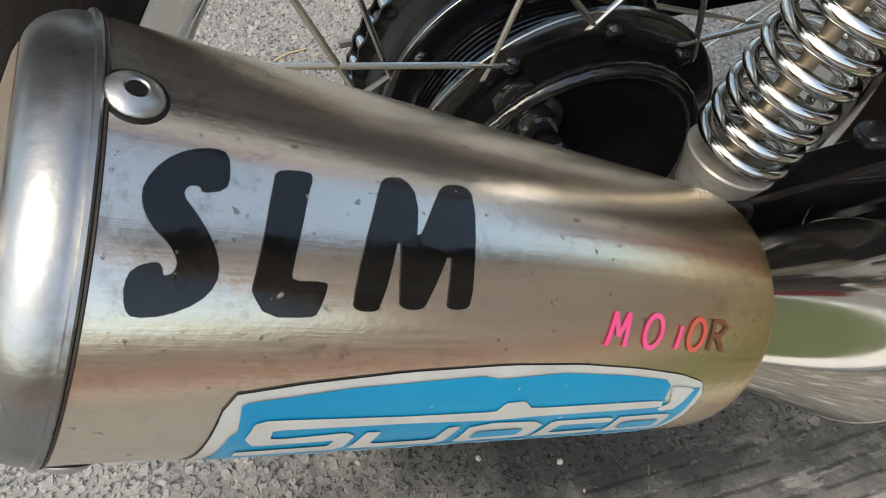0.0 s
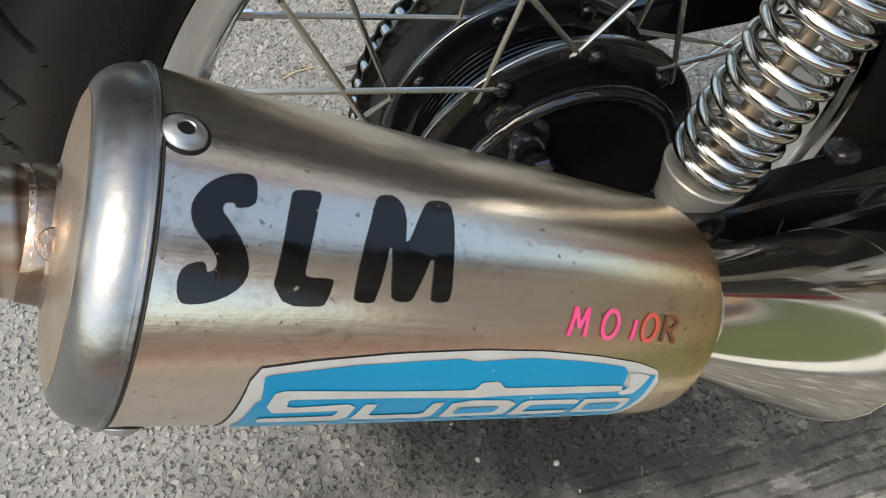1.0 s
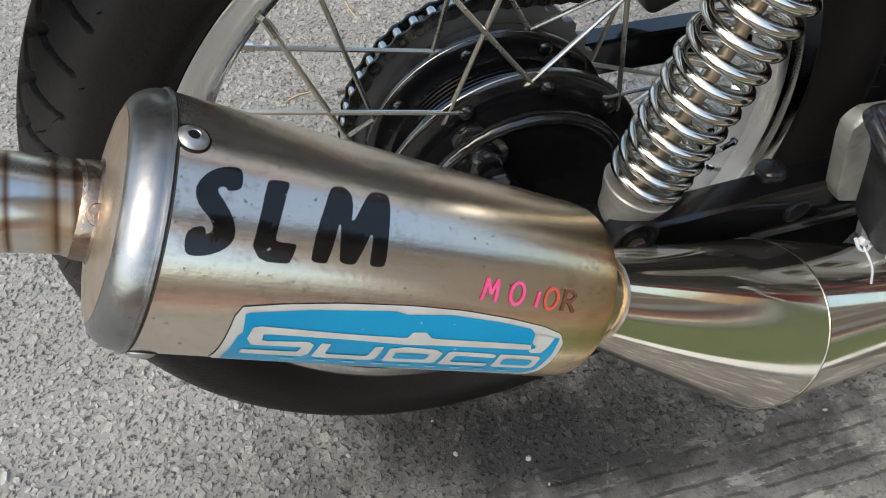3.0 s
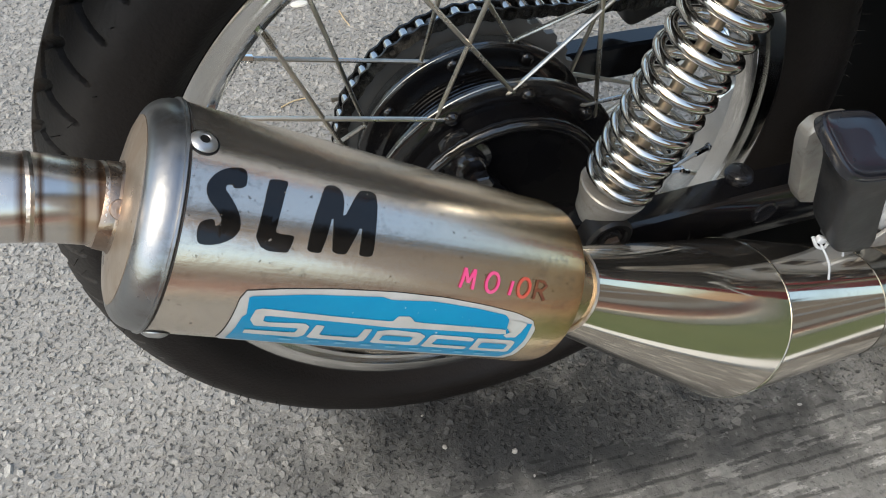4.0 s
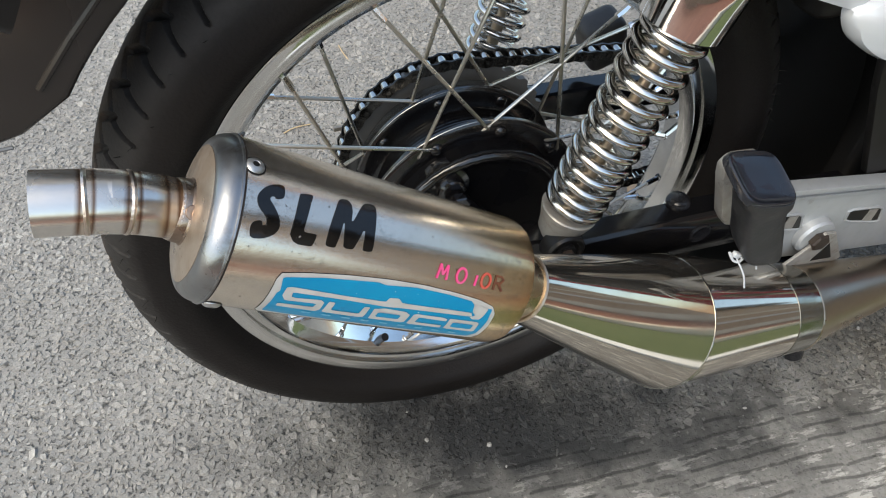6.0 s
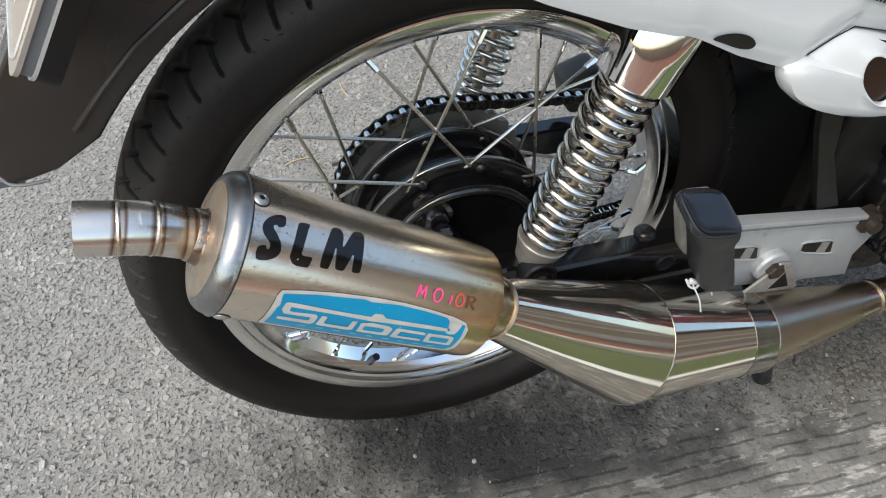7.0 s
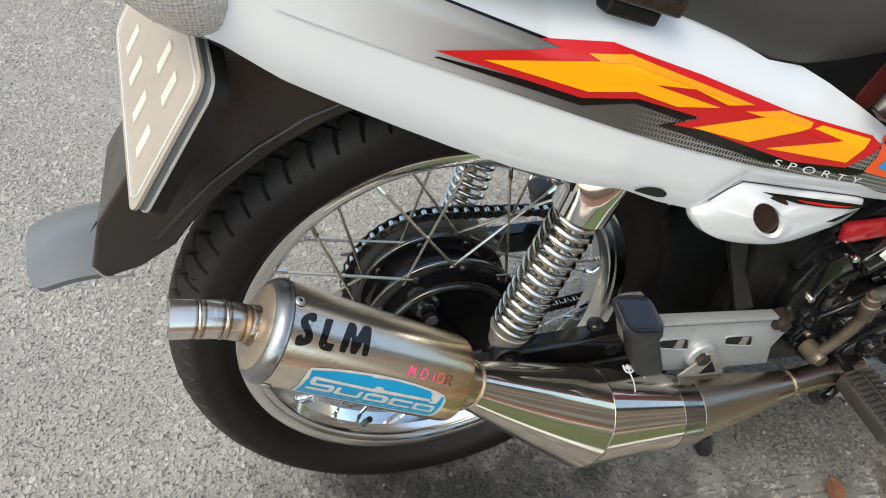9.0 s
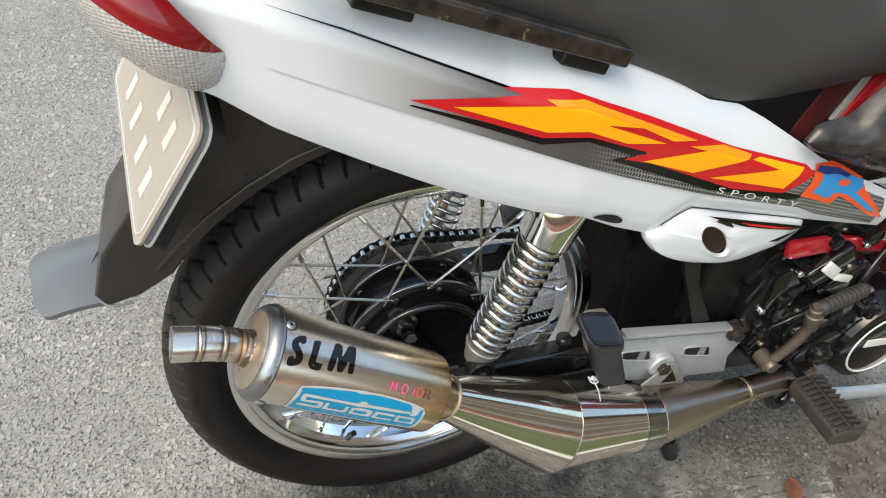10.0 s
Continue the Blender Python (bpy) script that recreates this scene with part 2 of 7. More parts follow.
def brushed(mat, lean, fine, low, high, bump):
    """Fine lines along a leaning axis in the x-z plane, in gloss and relief."""
    nodes, links = mat.node_tree.nodes, mat.node_tree.links
    b = nodes["Principled BSDF"]
    coord = nodes.new("ShaderNodeTexCoord")
    turn = nodes.new("ShaderNodeMapping")
    turn.inputs["Rotation"].default_value = (0, radians(lean), 0)
    links.new(coord.outputs["Object"], turn.inputs[0])
    thin = nodes.new("ShaderNodeMapping")
    thin.inputs["Scale"].default_value = (0.012, 1, 1)
    links.new(turn.outputs[0], thin.inputs[0])
    nz = nodes.new("ShaderNodeTexNoise")
    nz.inputs["Scale"].default_value, nz.inputs["Detail"].default_value, nz.inputs["Roughness"].default_value = fine, 5, 0.7
    links.new(thin.outputs[0], nz.inputs["Vector"])
    mr = nodes.new("ShaderNodeMapRange")
    mr.inputs[1].default_value, mr.inputs[2].default_value, mr.inputs[3].default_value, mr.inputs[4].default_value = 0.32, 0.68, low, high
    links.new(nz.outputs["Fac"], mr.inputs[0])
    links.new(mr.outputs[0], b.inputs["Roughness"])
    bp = nodes.new("ShaderNodeBump")
    bp.inputs["Strength"].default_value, bp.inputs["Distance"].default_value = bump, 0.0006
    links.new(nz.outputs["Fac"], bp.inputs["Height"])
    if b.inputs["Normal"].links:
        links.new(b.inputs["Normal"].links[0].from_socket, bp.inputs["Normal"])
    links.new(bp.outputs[0], b.inputs["Normal"])
    return mat


brushed(STEEL_TINT, -30.6, 900, 0.17, 0.27, 0.05)
grimy(STEEL_TINT, 210, (0.26, 0.235, 0.20), 0.06)
grimy(STEEL_TINT, 60, (0.42, 0.36, 0.28), 0.02, (0, radians(-30.6), 0), (0.10, 1, 1))
CAP_STEEL = material("end_cap_steel", (0.32, 0.33, 0.34), 0.32, 0.97, second=(0.265, 0.25, 0.23), scale=45, blend=0.6, rough_var=0.07, bump=0.10, bump_scale=350)
DUSTY_STEEL = material("dusty_cap_face", (0.38, 0.325, 0.265), 0.36, 0.65, second=(0.25, 0.185, 0.13), scale=40, blend=0.8, rough_var=0.1, bump=0.15, bump_scale=300, fine=((0.18, 0.12, 0.08), 0.66))
grimy(CAP_STEEL, 90, (0.12, 0.09, 0.065), 0.12)
grimy(CAST_GREY, 120, (0.13, 0.10, 0.075), 0.08)
grimy(ALU, 80, (0.20, 0.175, 0.15), 0.0)
grimy(DUSTY_STEEL, 70, (0.10, 0.065, 0.04), 0.10)
TINT_A, TINT_B = (-0.205, -0.173, 0.495), (-0.256, -0.176, 0.515)
BROWN, PALE, CLEAN = (0.26, 0.15, 0.095), (0.86, 0.76, 0.66), (0.97, 0.95, 0.92)
BANDS = [(0.0, (0.62, 0.42, 0.28)), (0.03, BROWN), (0.055, PALE), (0.09, PALE), (0.115, BROWN), (0.15, (0.80, 0.66, 0.50)), (0.21, CLEAN), (0.30, CLEAN), (0.325, BROWN), (0.35, PALE), (0.39, PALE), (0.415, BROWN), (0.455, CLEAN), (0.63, CLEAN), (0.655, BROWN), (0.68, PALE), (0.725, PALE), (0.75, BROWN), (0.79, CLEAN), (1.0, CLEAN)]
BURNT = material("burnt_steel", (0.34, 0.27, 0.215), 0.30, 0.95, second=(0.19, 0.125, 0.085), scale=90, blend=0.7, rough_var=0.1, bump=0.15, bump_scale=400)
PIPE_TINT = tinted(material("tail_pipe_steel", (0.74, 0.715, 0.68), 0.24, 0.94, second=(0.68, 0.65, 0.60), scale=60, rough_var=0.04, bump=0.03, bump_scale=300), TINT_A, TINT_B, BANDS, 0.012)
BEAD = material("pale_weld_bead", (0.66, 0.58, 0.50), 0.28, 1.0, second=(0.48, 0.36, 0.27), scale=150, bump=0.4, bump_scale=500)
WELD = material("weld_bead", (0.52, 0.38, 0.28), 0.35, 1.0, second=(0.34, 0.22, 0.16), scale=150, bump=0.5, bump_scale=600)
grimy(POLISHED, 110, (0.30, 0.25, 0.19), -0.02)
HEADER = material("header_steel", (0.47, 0.405, 0.32), 0.28, 1.0, second=(0.36, 0.28, 0.19), scale=18, rough_var=0.07, bump=0.06, bump_scale=300)
NECK_GOLD = material("golden_neck_steel", (0.50, 0.41, 0.29), 0.26, 1.0, second=(0.36, 0.26, 0.17), scale=70, rough_var=0.06, bump=0.08, bump_scale=400)
BAND_STEEL = material("dull_band_steel", (0.38, 0.375, 0.34), 0.17, 1.0, second=(0.27, 0.26, 0.23), scale=60, rough_var=0.06, bump=0.05, bump_scale=400)
LETTER_BLACK = material("letter_sticker_black", (0.004, 0.004, 0.004), 0.13, second=(0.010, 0.009, 0.008), scale=90, rough_var=0.05, bump=0.04, bump_scale=330, spec=0.5, fine=((0.22, 0.20, 0.17), 0.695))
STICKER_BLUE = material("sticker_blue", (0.0, 0.205, 0.40), 0.30, second=(0.004, 0.27, 0.46), scale=30, blend=0.5, fine=((0.55, 0.55, 0.53), 0.70), bump_scale=420)
STICKER_TINY = material("sticker_pale_blue", (0.16, 0.42, 0.58), 0.34, second=(0.08, 0.33, 0.52), scale=200)
STICKER_SILVER = material("sticker_silver", (0.56, 0.56, 0.54), 0.32, 0.25, second=(0.42, 0.41, 0.38), scale=90, blend=0.5)
STICKER_PINK = material("sticker_pink", (0.75, 0.06, 0.22), 0.3, second=(0.62, 0.12, 0.24), scale=300, blend=0.7)
STICKER_RED = material("sticker_red", (0.55, 0.07, 0.05), 0.3, second=(0.45, 0.12, 0.08), scale=300, blend=0.7)
STICKER_BROWN = material("sticker_brown", (0.16, 0.06, 0.03), 0.3, second=(0.10, 0.03, 0.02), scale=300, blend=0.7)
DARK_RED = material("dark_red", (0.10, 0.012, 0.012), 0.5, second=(0.05, 0.008, 0.008), scale=40)
DECAL_RED = material("decal_red", (0.50, 0.010, 0.014), 0.25, second=(0.44, 0.009, 0.012), scale=12, coat=0.1)
DECAL_ORANGE = material("decal_orange", (0.95, 0.36, 0.006), 0.25, second=(0.95, 0.43, 0.01), scale=9, coat=0.1)
DECAL_PALE = material("decal_pale_orange", (0.93, 0.27, 0.012), 0.25, second=(0.93, 0.31, 0.02), scale=12, coat=0.1)
DECAL_RIM = material("decal_vermilion", (0.72, 0.09, 0.02), 0.22, second=(0.66, 0.07, 0.02), scale=12, coat=0.3)
DECAL_BLUE = material("decal_blue", (0.03, 0.25, 0.56), 0.25, second=(0.025, 0.21, 0.50), scale=12, coat=0.1)
DECAL_NAVY = material("decal_navy", (0.015, 0.035, 0.16), 0.25, second=(0.012, 0.03, 0.14), scale=12)
STICKER_WHITE = material("sticker_white", (0.66, 0.66, 0.64), 0.35, second=(0.58, 0.57, 0.55), scale=60)
PLATE_FACE = material("plate_face", (0.36, 0.315, 0.27), 0.20, second=(0.30, 0.26, 0.22), scale=14, rough_var=0.06)
PLATE_BAR = material("plate_bar", (0.60, 0.57, 0.52), 0.3, second=(0.47, 0.43, 0.38), scale=40)
CHIPPED = material("chipped_black", (0.010, 0.0095, 0.009), 0.16, second=(0.06, 0.045, 0.03), scale=70, fine=((0.22, 0.16, 0.09), 0.66), bump_scale=90)
PEG_DUSTY = material("dusty_peg_rubber", (0.016, 0.016, 0.018), 0.44, second=(0.030, 0.029, 0.028), scale=45, rough_var=0.1, bump=0.2, bump_scale=350)
PEG_PAD = material("shiny_peg_rubber", (0.009, 0.010, 0.014), 0.22, second=(0.016, 0.017, 0.021), scale=30, rough_var=0.08, bump=0.05, bump_scale=300, coat=0.3)
PEG_BROWN = material("dusty_rubber", (0.030, 0.026, 0.023), 0.55, second=(0.050, 0.043, 0.037), scale=60, bump=0.2, bump_scale=300)
SMOKED = material("smoked_plastic", (0.045, 0.042, 0.04), 0.09, 0.2, second=(0.16, 0.15, 0.14), scale=30, blend=0.8, rough_var=0.06)
RED_LENS = material("red_lens", (0.26, 0.008, 0.012), 0.10, second=(0.18, 0.006, 0.009), scale=30, coat=0.6)
CLEAR_LENS = bpy.data.materials.new("clear_lens")
CLEAR_LENS.use_nodes = True
bsdf = CLEAR_LENS.node_tree.nodes["Principled BSDF"]
bsdf.inputs["Base Color"].default_value = (0.86, 0.82, 0.78, 1)
bsdf.inputs["Roughness"].default_value = 0.12
bsdf.inputs["Transmission Weight"].default_value = 0.55
bsdf.inputs["IOR"].default_value = 1.45
lens_coord = CLEAR_LENS.node_tree.nodes.new("ShaderNodeTexCoord")
lens_cells = CLEAR_LENS.node_tree.nodes.new("ShaderNodeTexVoronoi")
lens_cells.inputs["Scale"].default_value, lens_cells.inputs["Randomness"].default_value = 360, 0.15
lens_bump = CLEAR_LENS.node_tree.nodes.new("ShaderNodeBump")
lens_bump.inputs["Strength"].default_value, lens_bump.inputs["Distance"].default_value = 0.9, 0.002
CLEAR_LENS.node_tree.links.new(lens_coord.outputs["Object"], lens_cells.inputs["Vector"])
CLEAR_LENS.node_tree.links.new(lens_cells.outputs["Distance"], lens_bump.inputs["Height"])
CLEAR_LENS.node_tree.links.new(lens_bump.outputs[0], bsdf.inputs["Normal"])


def woven_fade():
    """Printed grey that fades in from the tail and turns into a dark woven pattern."""
    mat = material("grey_fade", (0.2, 0.2, 0.2), 0.22, coat=0.3)
    nodes, links = mat.node_tree.nodes, mat.node_tree.links
    b = nodes["Principled BSDF"]
    coord = nodes.new("ShaderNodeTexCoord")
    sep = nodes.new("ShaderNodeSeparateXYZ")
    links.new(coord.outputs["Object"], sep.inputs[0])
    ramp = nodes.new("ShaderNodeValToRGB")
    mr = nodes.new("ShaderNodeMapRange")
    mr.inputs[1].default_value, mr.inputs[2].default_value = -0.165, 0.12
    links.new(sep.outputs[0], mr.inputs[0])
    els = ramp.color_ramp.elements
    els[0].color, els[1].color = (0.59, 0.605, 0.62, 1), (0.05, 0.048, 0.046, 1)
    els.new(0.12).color = (0.57, 0.585, 0.60, 1)
    els.new(0.34).color = (0.36, 0.358, 0.355, 1)
    els.new(0.58).color = (0.14, 0.138, 0.136, 1)
    els.new(0.74).color = (0.075, 0.074, 0.072, 1)
    links.new(mr.outputs[0], ramp.inputs[0])
    mp = nodes.new("ShaderNodeMapping")
    mp.inputs["Rotation"].default_value = (0, radians(-17), 0)
    links.new(coord.outputs["Object"], mp.inputs[0])
    chk = nodes.new("ShaderNodeTexBrick")
    chk.inputs["Scale"].default_value = 1.0
    chk.inputs["Brick Width"].default_value, chk.inputs["Row Height"].default_value, chk.inputs["Mortar Size"].default_value = 0.0036, 0.0042, 0.0006
    chk.inputs["Color1"].default_value, chk.inputs["Color2"].default_value, chk.inputs["Mortar"].default_value = (0.018, 0.017, 0.016, 1), (0.045, 0.043, 0.041, 1), (0.22, 0.217, 0.213, 1)
    swap = nodes.new("ShaderNodeCombineXYZ")
    s2 = nodes.new("ShaderNodeSeparateXYZ")
    links.new(mp.outputs[0], s2.inputs[0])
    links.new(s2.outputs[0], swap.inputs[0])
    links.new(s2.outputs[2], swap.inputs[1])
    links.new(swap.outputs[0], chk.inputs["Vector"])
    mr2 = nodes.new("ShaderNodeMapRange")
    mr2.inputs[1].default_value, mr2.inputs[2].default_value = 0.09, 0.16
    links.new(sep.outputs[0], mr2.inputs[0])
    mix = nodes.new("ShaderNodeMix")
    mix.data_type = "RGBA"
    links.new(mr2.outputs[0], mix.inputs[0])
    links.new(ramp.outputs[0], mix.inputs[6])
    links.new(chk.outputs["Color"], mix.inputs[7])
    links.new(mix.outputs[2], b.inputs["Base Color"])
    return mat


GREY_FADE = woven_fade()

# ---- surroundings ----
GROUND_Z = 0.0032


def stain_and_shade(mat):
    """A dark oily stain beside the tyre and a broad brown patch of ground-in dirt past it, with the bike's soft shade
    painted into the colour.
    """
    # these ellipses also darken the ground where the bike shades it
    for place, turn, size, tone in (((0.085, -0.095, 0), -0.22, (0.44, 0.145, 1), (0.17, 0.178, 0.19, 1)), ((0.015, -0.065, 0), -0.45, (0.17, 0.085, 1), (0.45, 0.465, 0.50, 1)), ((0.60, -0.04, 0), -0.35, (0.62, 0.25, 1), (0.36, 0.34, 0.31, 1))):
        one_dark_patch(mat, place, turn, size, tone)
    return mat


# one soft-edged dark ellipse multiplied into the ground colour
def one_dark_patch(mat, place, turn, size, tone):
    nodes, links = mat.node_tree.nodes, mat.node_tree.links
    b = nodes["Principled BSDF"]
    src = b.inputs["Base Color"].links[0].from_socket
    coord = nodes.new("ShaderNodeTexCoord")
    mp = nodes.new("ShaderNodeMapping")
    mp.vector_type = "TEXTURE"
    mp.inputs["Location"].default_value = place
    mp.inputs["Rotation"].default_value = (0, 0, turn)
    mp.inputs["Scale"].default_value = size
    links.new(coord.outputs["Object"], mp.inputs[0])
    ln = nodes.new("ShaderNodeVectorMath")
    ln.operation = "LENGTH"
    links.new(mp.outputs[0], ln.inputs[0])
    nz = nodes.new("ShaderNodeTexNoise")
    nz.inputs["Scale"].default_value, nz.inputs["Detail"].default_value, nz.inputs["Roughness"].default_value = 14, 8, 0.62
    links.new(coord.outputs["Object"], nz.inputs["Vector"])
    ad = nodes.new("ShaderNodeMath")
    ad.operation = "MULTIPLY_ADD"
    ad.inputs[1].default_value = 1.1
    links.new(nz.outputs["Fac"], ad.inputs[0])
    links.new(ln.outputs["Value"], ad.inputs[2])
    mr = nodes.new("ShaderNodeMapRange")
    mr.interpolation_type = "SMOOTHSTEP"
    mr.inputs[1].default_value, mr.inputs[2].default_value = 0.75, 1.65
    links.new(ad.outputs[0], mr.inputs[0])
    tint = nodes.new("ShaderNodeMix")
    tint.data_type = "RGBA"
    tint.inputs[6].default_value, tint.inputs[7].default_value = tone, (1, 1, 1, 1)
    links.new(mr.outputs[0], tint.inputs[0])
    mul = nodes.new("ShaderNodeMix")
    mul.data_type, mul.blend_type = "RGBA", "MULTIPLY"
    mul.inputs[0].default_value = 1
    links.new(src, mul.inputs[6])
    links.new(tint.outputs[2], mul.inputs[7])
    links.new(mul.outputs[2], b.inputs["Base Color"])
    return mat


def add_texture_ground(mat, stone_scale, light, dark, gap, bump, patch=None):
    """Stones set in a matrix, each with its own tone, with stains at a broad scale."""
    nodes, links = mat.node_tree.nodes, mat.node_tree.links
    b = nodes["Principled BSDF"]
    coord = nodes.new("ShaderNodeTexCoord")
    warp = nodes.new("ShaderNodeTexNoise")
    warp.inputs["Scale"].default_value, warp.inputs["Detail"].default_value = 70, 5
    links.new(coord.outputs["Object"], warp.inputs["Vector"])
    shift = nodes.new("ShaderNodeMixRGB")
    shift.inputs[0].default_value = 0.014
    links.new(coord.outputs["Object"], shift.inputs[1])
    links.new(warp.outputs["Color"], shift.inputs[2])
    tones = []
    for k, sc in enumerate((stone_scale, stone_scale * 2.3)):
        vor = nodes.new("ShaderNodeTexVoronoi")
        vor.inputs["Scale"].default_value, vor.inputs["Randomness"].default_value = sc, 1.0
        links.new(shift.outputs[0], vor.inputs["Vector"])
        sep = nodes.new("ShaderNodeSeparateColor")
        links.new(vor.outputs["Color"], sep.inputs[0])
        tones.append(sep.outputs[0])
        if k == 0:
            dist = vor.outputs["Distance"]
    grain = nodes.new("ShaderNodeTexNoise")
    grain.inputs["Scale"].default_value, grain.inputs["Detail"].default_value, grain.inputs["Roughness"].default_value = 260, 8, 0.65
    links.new(coord.outputs["Object"], grain.inputs["Vector"])
    broad = nodes.new("ShaderNodeTexNoise")
    broad.inputs["Scale"].default_value, broad.inputs["Detail"].default_value = 3.5, 5
    links.new(coord.outputs["Object"], broad.inputs["Vector"])
    two = nodes.new("ShaderNodeMix")
    two.inputs[0].default_value = 0.45
    links.new(tones[0], two.inputs[2])
    links.new(tones[1], two.inputs[3])
    mixv = nodes.new("ShaderNodeMix")
    mixv.inputs[0].default_value = 0.5
    links.new(two.outputs[0], mixv.inputs[2])
    links.new(grain.outputs["Fac"], mixv.inputs[3])
    tone = nodes.new("ShaderNodeValToRGB")
    tone.color_ramp.elements[0].color, tone.color_ramp.elements[1].color = (*dark, 1), (*light, 1)
    tone.color_ramp.elements[0].position, tone.color_ramp.elements[1].position = 0.22, 0.82
    links.new(mixv.outputs[0], tone.inputs[0])
    pits = nodes.new("ShaderNodeTexNoise")
    pits.inputs["Scale"].default_value, pits.inputs["Detail"].default_value = 210, 6
    links.new(coord.outputs["Object"], pits.inputs["Vector"])
    keep = nodes.new("ShaderNodeMapRange")
    keep.inputs[1].default_value, keep.inputs[2].default_value = 0.28, 0.44
    links.new(pits.outputs["Fac"], keep.inputs[0])
    mg = nodes.new("ShaderNodeMix")
    mg.data_type = "RGBA"
    mg.inputs[6].default_value = (*gap, 1)
    links.new(keep.outputs[0], mg.inputs[0])
    links.new(tone.outputs[0], mg.inputs[7])
    st = nodes.new("ShaderNodeMix")
    st.data_type, st.blend_type = "RGBA", "MULTIPLY"
    st.inputs[0].default_value = 1.0
    sr = nodes.new("ShaderNodeMapRange")
    sr.inputs[1].default_value, sr.inputs[2].default_value, sr.inputs[3].default_value, sr.inputs[4].default_value = 0.3, 0.7, 0.82, 1.12
    links.new(broad.outputs["Fac"], sr.inputs[0])
    links.new(mg.outputs[2], st.inputs[6])
    links.new(sr.outputs[0], st.inputs[7])
    out = st.outputs[2]
    if patch:
        pn = nodes.new("ShaderNodeTexNoise")
        pn.inputs["Scale"].default_value, pn.inputs["Detail"].default_value, pn.inputs["Roughness"].default_value = 34, 9, 0.72
        links.new(coord.outputs["Object"], pn.inputs["Vector"])
        pr = nodes.new("ShaderNodeMapRange")
        pr.inputs[1].default_value, pr.inputs[2].default_value = 0.55, 0.585
        links.new(pn.outputs["Fac"], pr.inputs[0])
        pm = nodes.new("ShaderNodeMix")
        pm.data_type = "RGBA"
        pm.inputs[7].default_value = (*patch, 1)
        links.new(pr.outputs[0], pm.inputs[0])
        links.new(out, pm.inputs[6])
        out = pm.outputs[2]
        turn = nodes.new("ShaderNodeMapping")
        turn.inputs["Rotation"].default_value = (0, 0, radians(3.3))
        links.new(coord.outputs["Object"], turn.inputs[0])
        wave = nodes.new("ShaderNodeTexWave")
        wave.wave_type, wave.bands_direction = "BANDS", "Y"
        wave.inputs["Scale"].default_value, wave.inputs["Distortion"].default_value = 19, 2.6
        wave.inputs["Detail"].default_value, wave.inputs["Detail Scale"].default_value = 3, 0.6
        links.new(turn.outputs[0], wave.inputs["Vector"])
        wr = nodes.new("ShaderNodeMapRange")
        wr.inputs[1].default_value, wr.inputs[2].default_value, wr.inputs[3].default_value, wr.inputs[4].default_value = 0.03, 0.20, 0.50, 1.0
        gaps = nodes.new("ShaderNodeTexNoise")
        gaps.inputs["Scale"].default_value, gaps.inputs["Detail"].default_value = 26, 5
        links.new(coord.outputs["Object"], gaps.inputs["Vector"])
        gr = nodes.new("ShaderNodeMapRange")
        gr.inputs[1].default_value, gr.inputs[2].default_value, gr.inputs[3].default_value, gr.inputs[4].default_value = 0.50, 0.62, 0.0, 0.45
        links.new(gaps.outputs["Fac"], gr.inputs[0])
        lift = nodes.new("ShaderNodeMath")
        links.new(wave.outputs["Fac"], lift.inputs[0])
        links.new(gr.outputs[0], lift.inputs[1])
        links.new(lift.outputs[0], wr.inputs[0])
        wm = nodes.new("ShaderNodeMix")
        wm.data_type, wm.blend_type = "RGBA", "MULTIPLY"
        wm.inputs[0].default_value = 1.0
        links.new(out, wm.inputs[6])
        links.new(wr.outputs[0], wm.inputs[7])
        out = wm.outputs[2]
        stretch = nodes.new("ShaderNodeMapping")
        stretch.inputs["Scale"].default_value = (0.45, 1.5, 1)
        links.new(turn.outputs[0], stretch.inputs[0])
        links.new(stretch.outputs[0], pn.inputs["Vector"])
    links.new(out, b.inputs["Base Color"])
    b.inputs["Roughness"].default_value = 0.85
    b.inputs["Specular IOR Level"].default_value = 0.3
    h = nodes.new("ShaderNodeMath")
    h.operation = "ADD"
    links.new(keep.outputs[0], h.inputs[0])
    links.new(mixv.outputs[0], h.inputs[1])
    bp = nodes.new("ShaderNodeBump")
    bp.inputs["Strength"].default_value, bp.inputs["Distance"].default_value = bump, 0.0022
    links.new(h.outputs[0], bp.inputs["Height"])
    links.new(bp.outputs[0], b.inputs["Normal"])
    return mat


ASPHALT = stain_and_shade(add_texture_ground(material("asphalt", (0.205, 0.200, 0.181)), 170, (0.348, 0.333, 0.303), (0.241, 0.230, 0.209), (0.120, 0.115, 0.104), 1.3))
CONCRETE = stain_and_shade(add_texture_ground(material("concrete", (0.205, 0.200, 0.181)), 160, (0.251, 0.240, 0.218), (0.169, 0.161, 0.146), (0.143, 0.137, 0.124), 0.5, patch=(0.410, 0.390, 0.353)))

bm = bmesh.new()
bmesh.ops.create_grid(bm, x_segments=4, y_segments=4, size=150, matrix=pose(0, 0, GROUND_Z))
tagged(part("ground", bm, ASPHALT, smooth=False), "weathered grey asphalt with coarse exposed stones", "ground", kind="structure")


def slab_depth(x, y):
    """How far a place lies inside the grooved concrete (negative: outside)."""
    d = -0.112 - 0.10 * max(0.0, x - 0.03) - y + 0.03 * noise.noise((x * 7, y * 7, 0)) + 0.016 * noise.noise((x * 28, y * 28, 3))
    d = min(d, (x + 0.13 + 0.05 * noise.noise((x * 9, y * 9, 7))) * 0.8)
    return min(d, soil_edge(x, y))


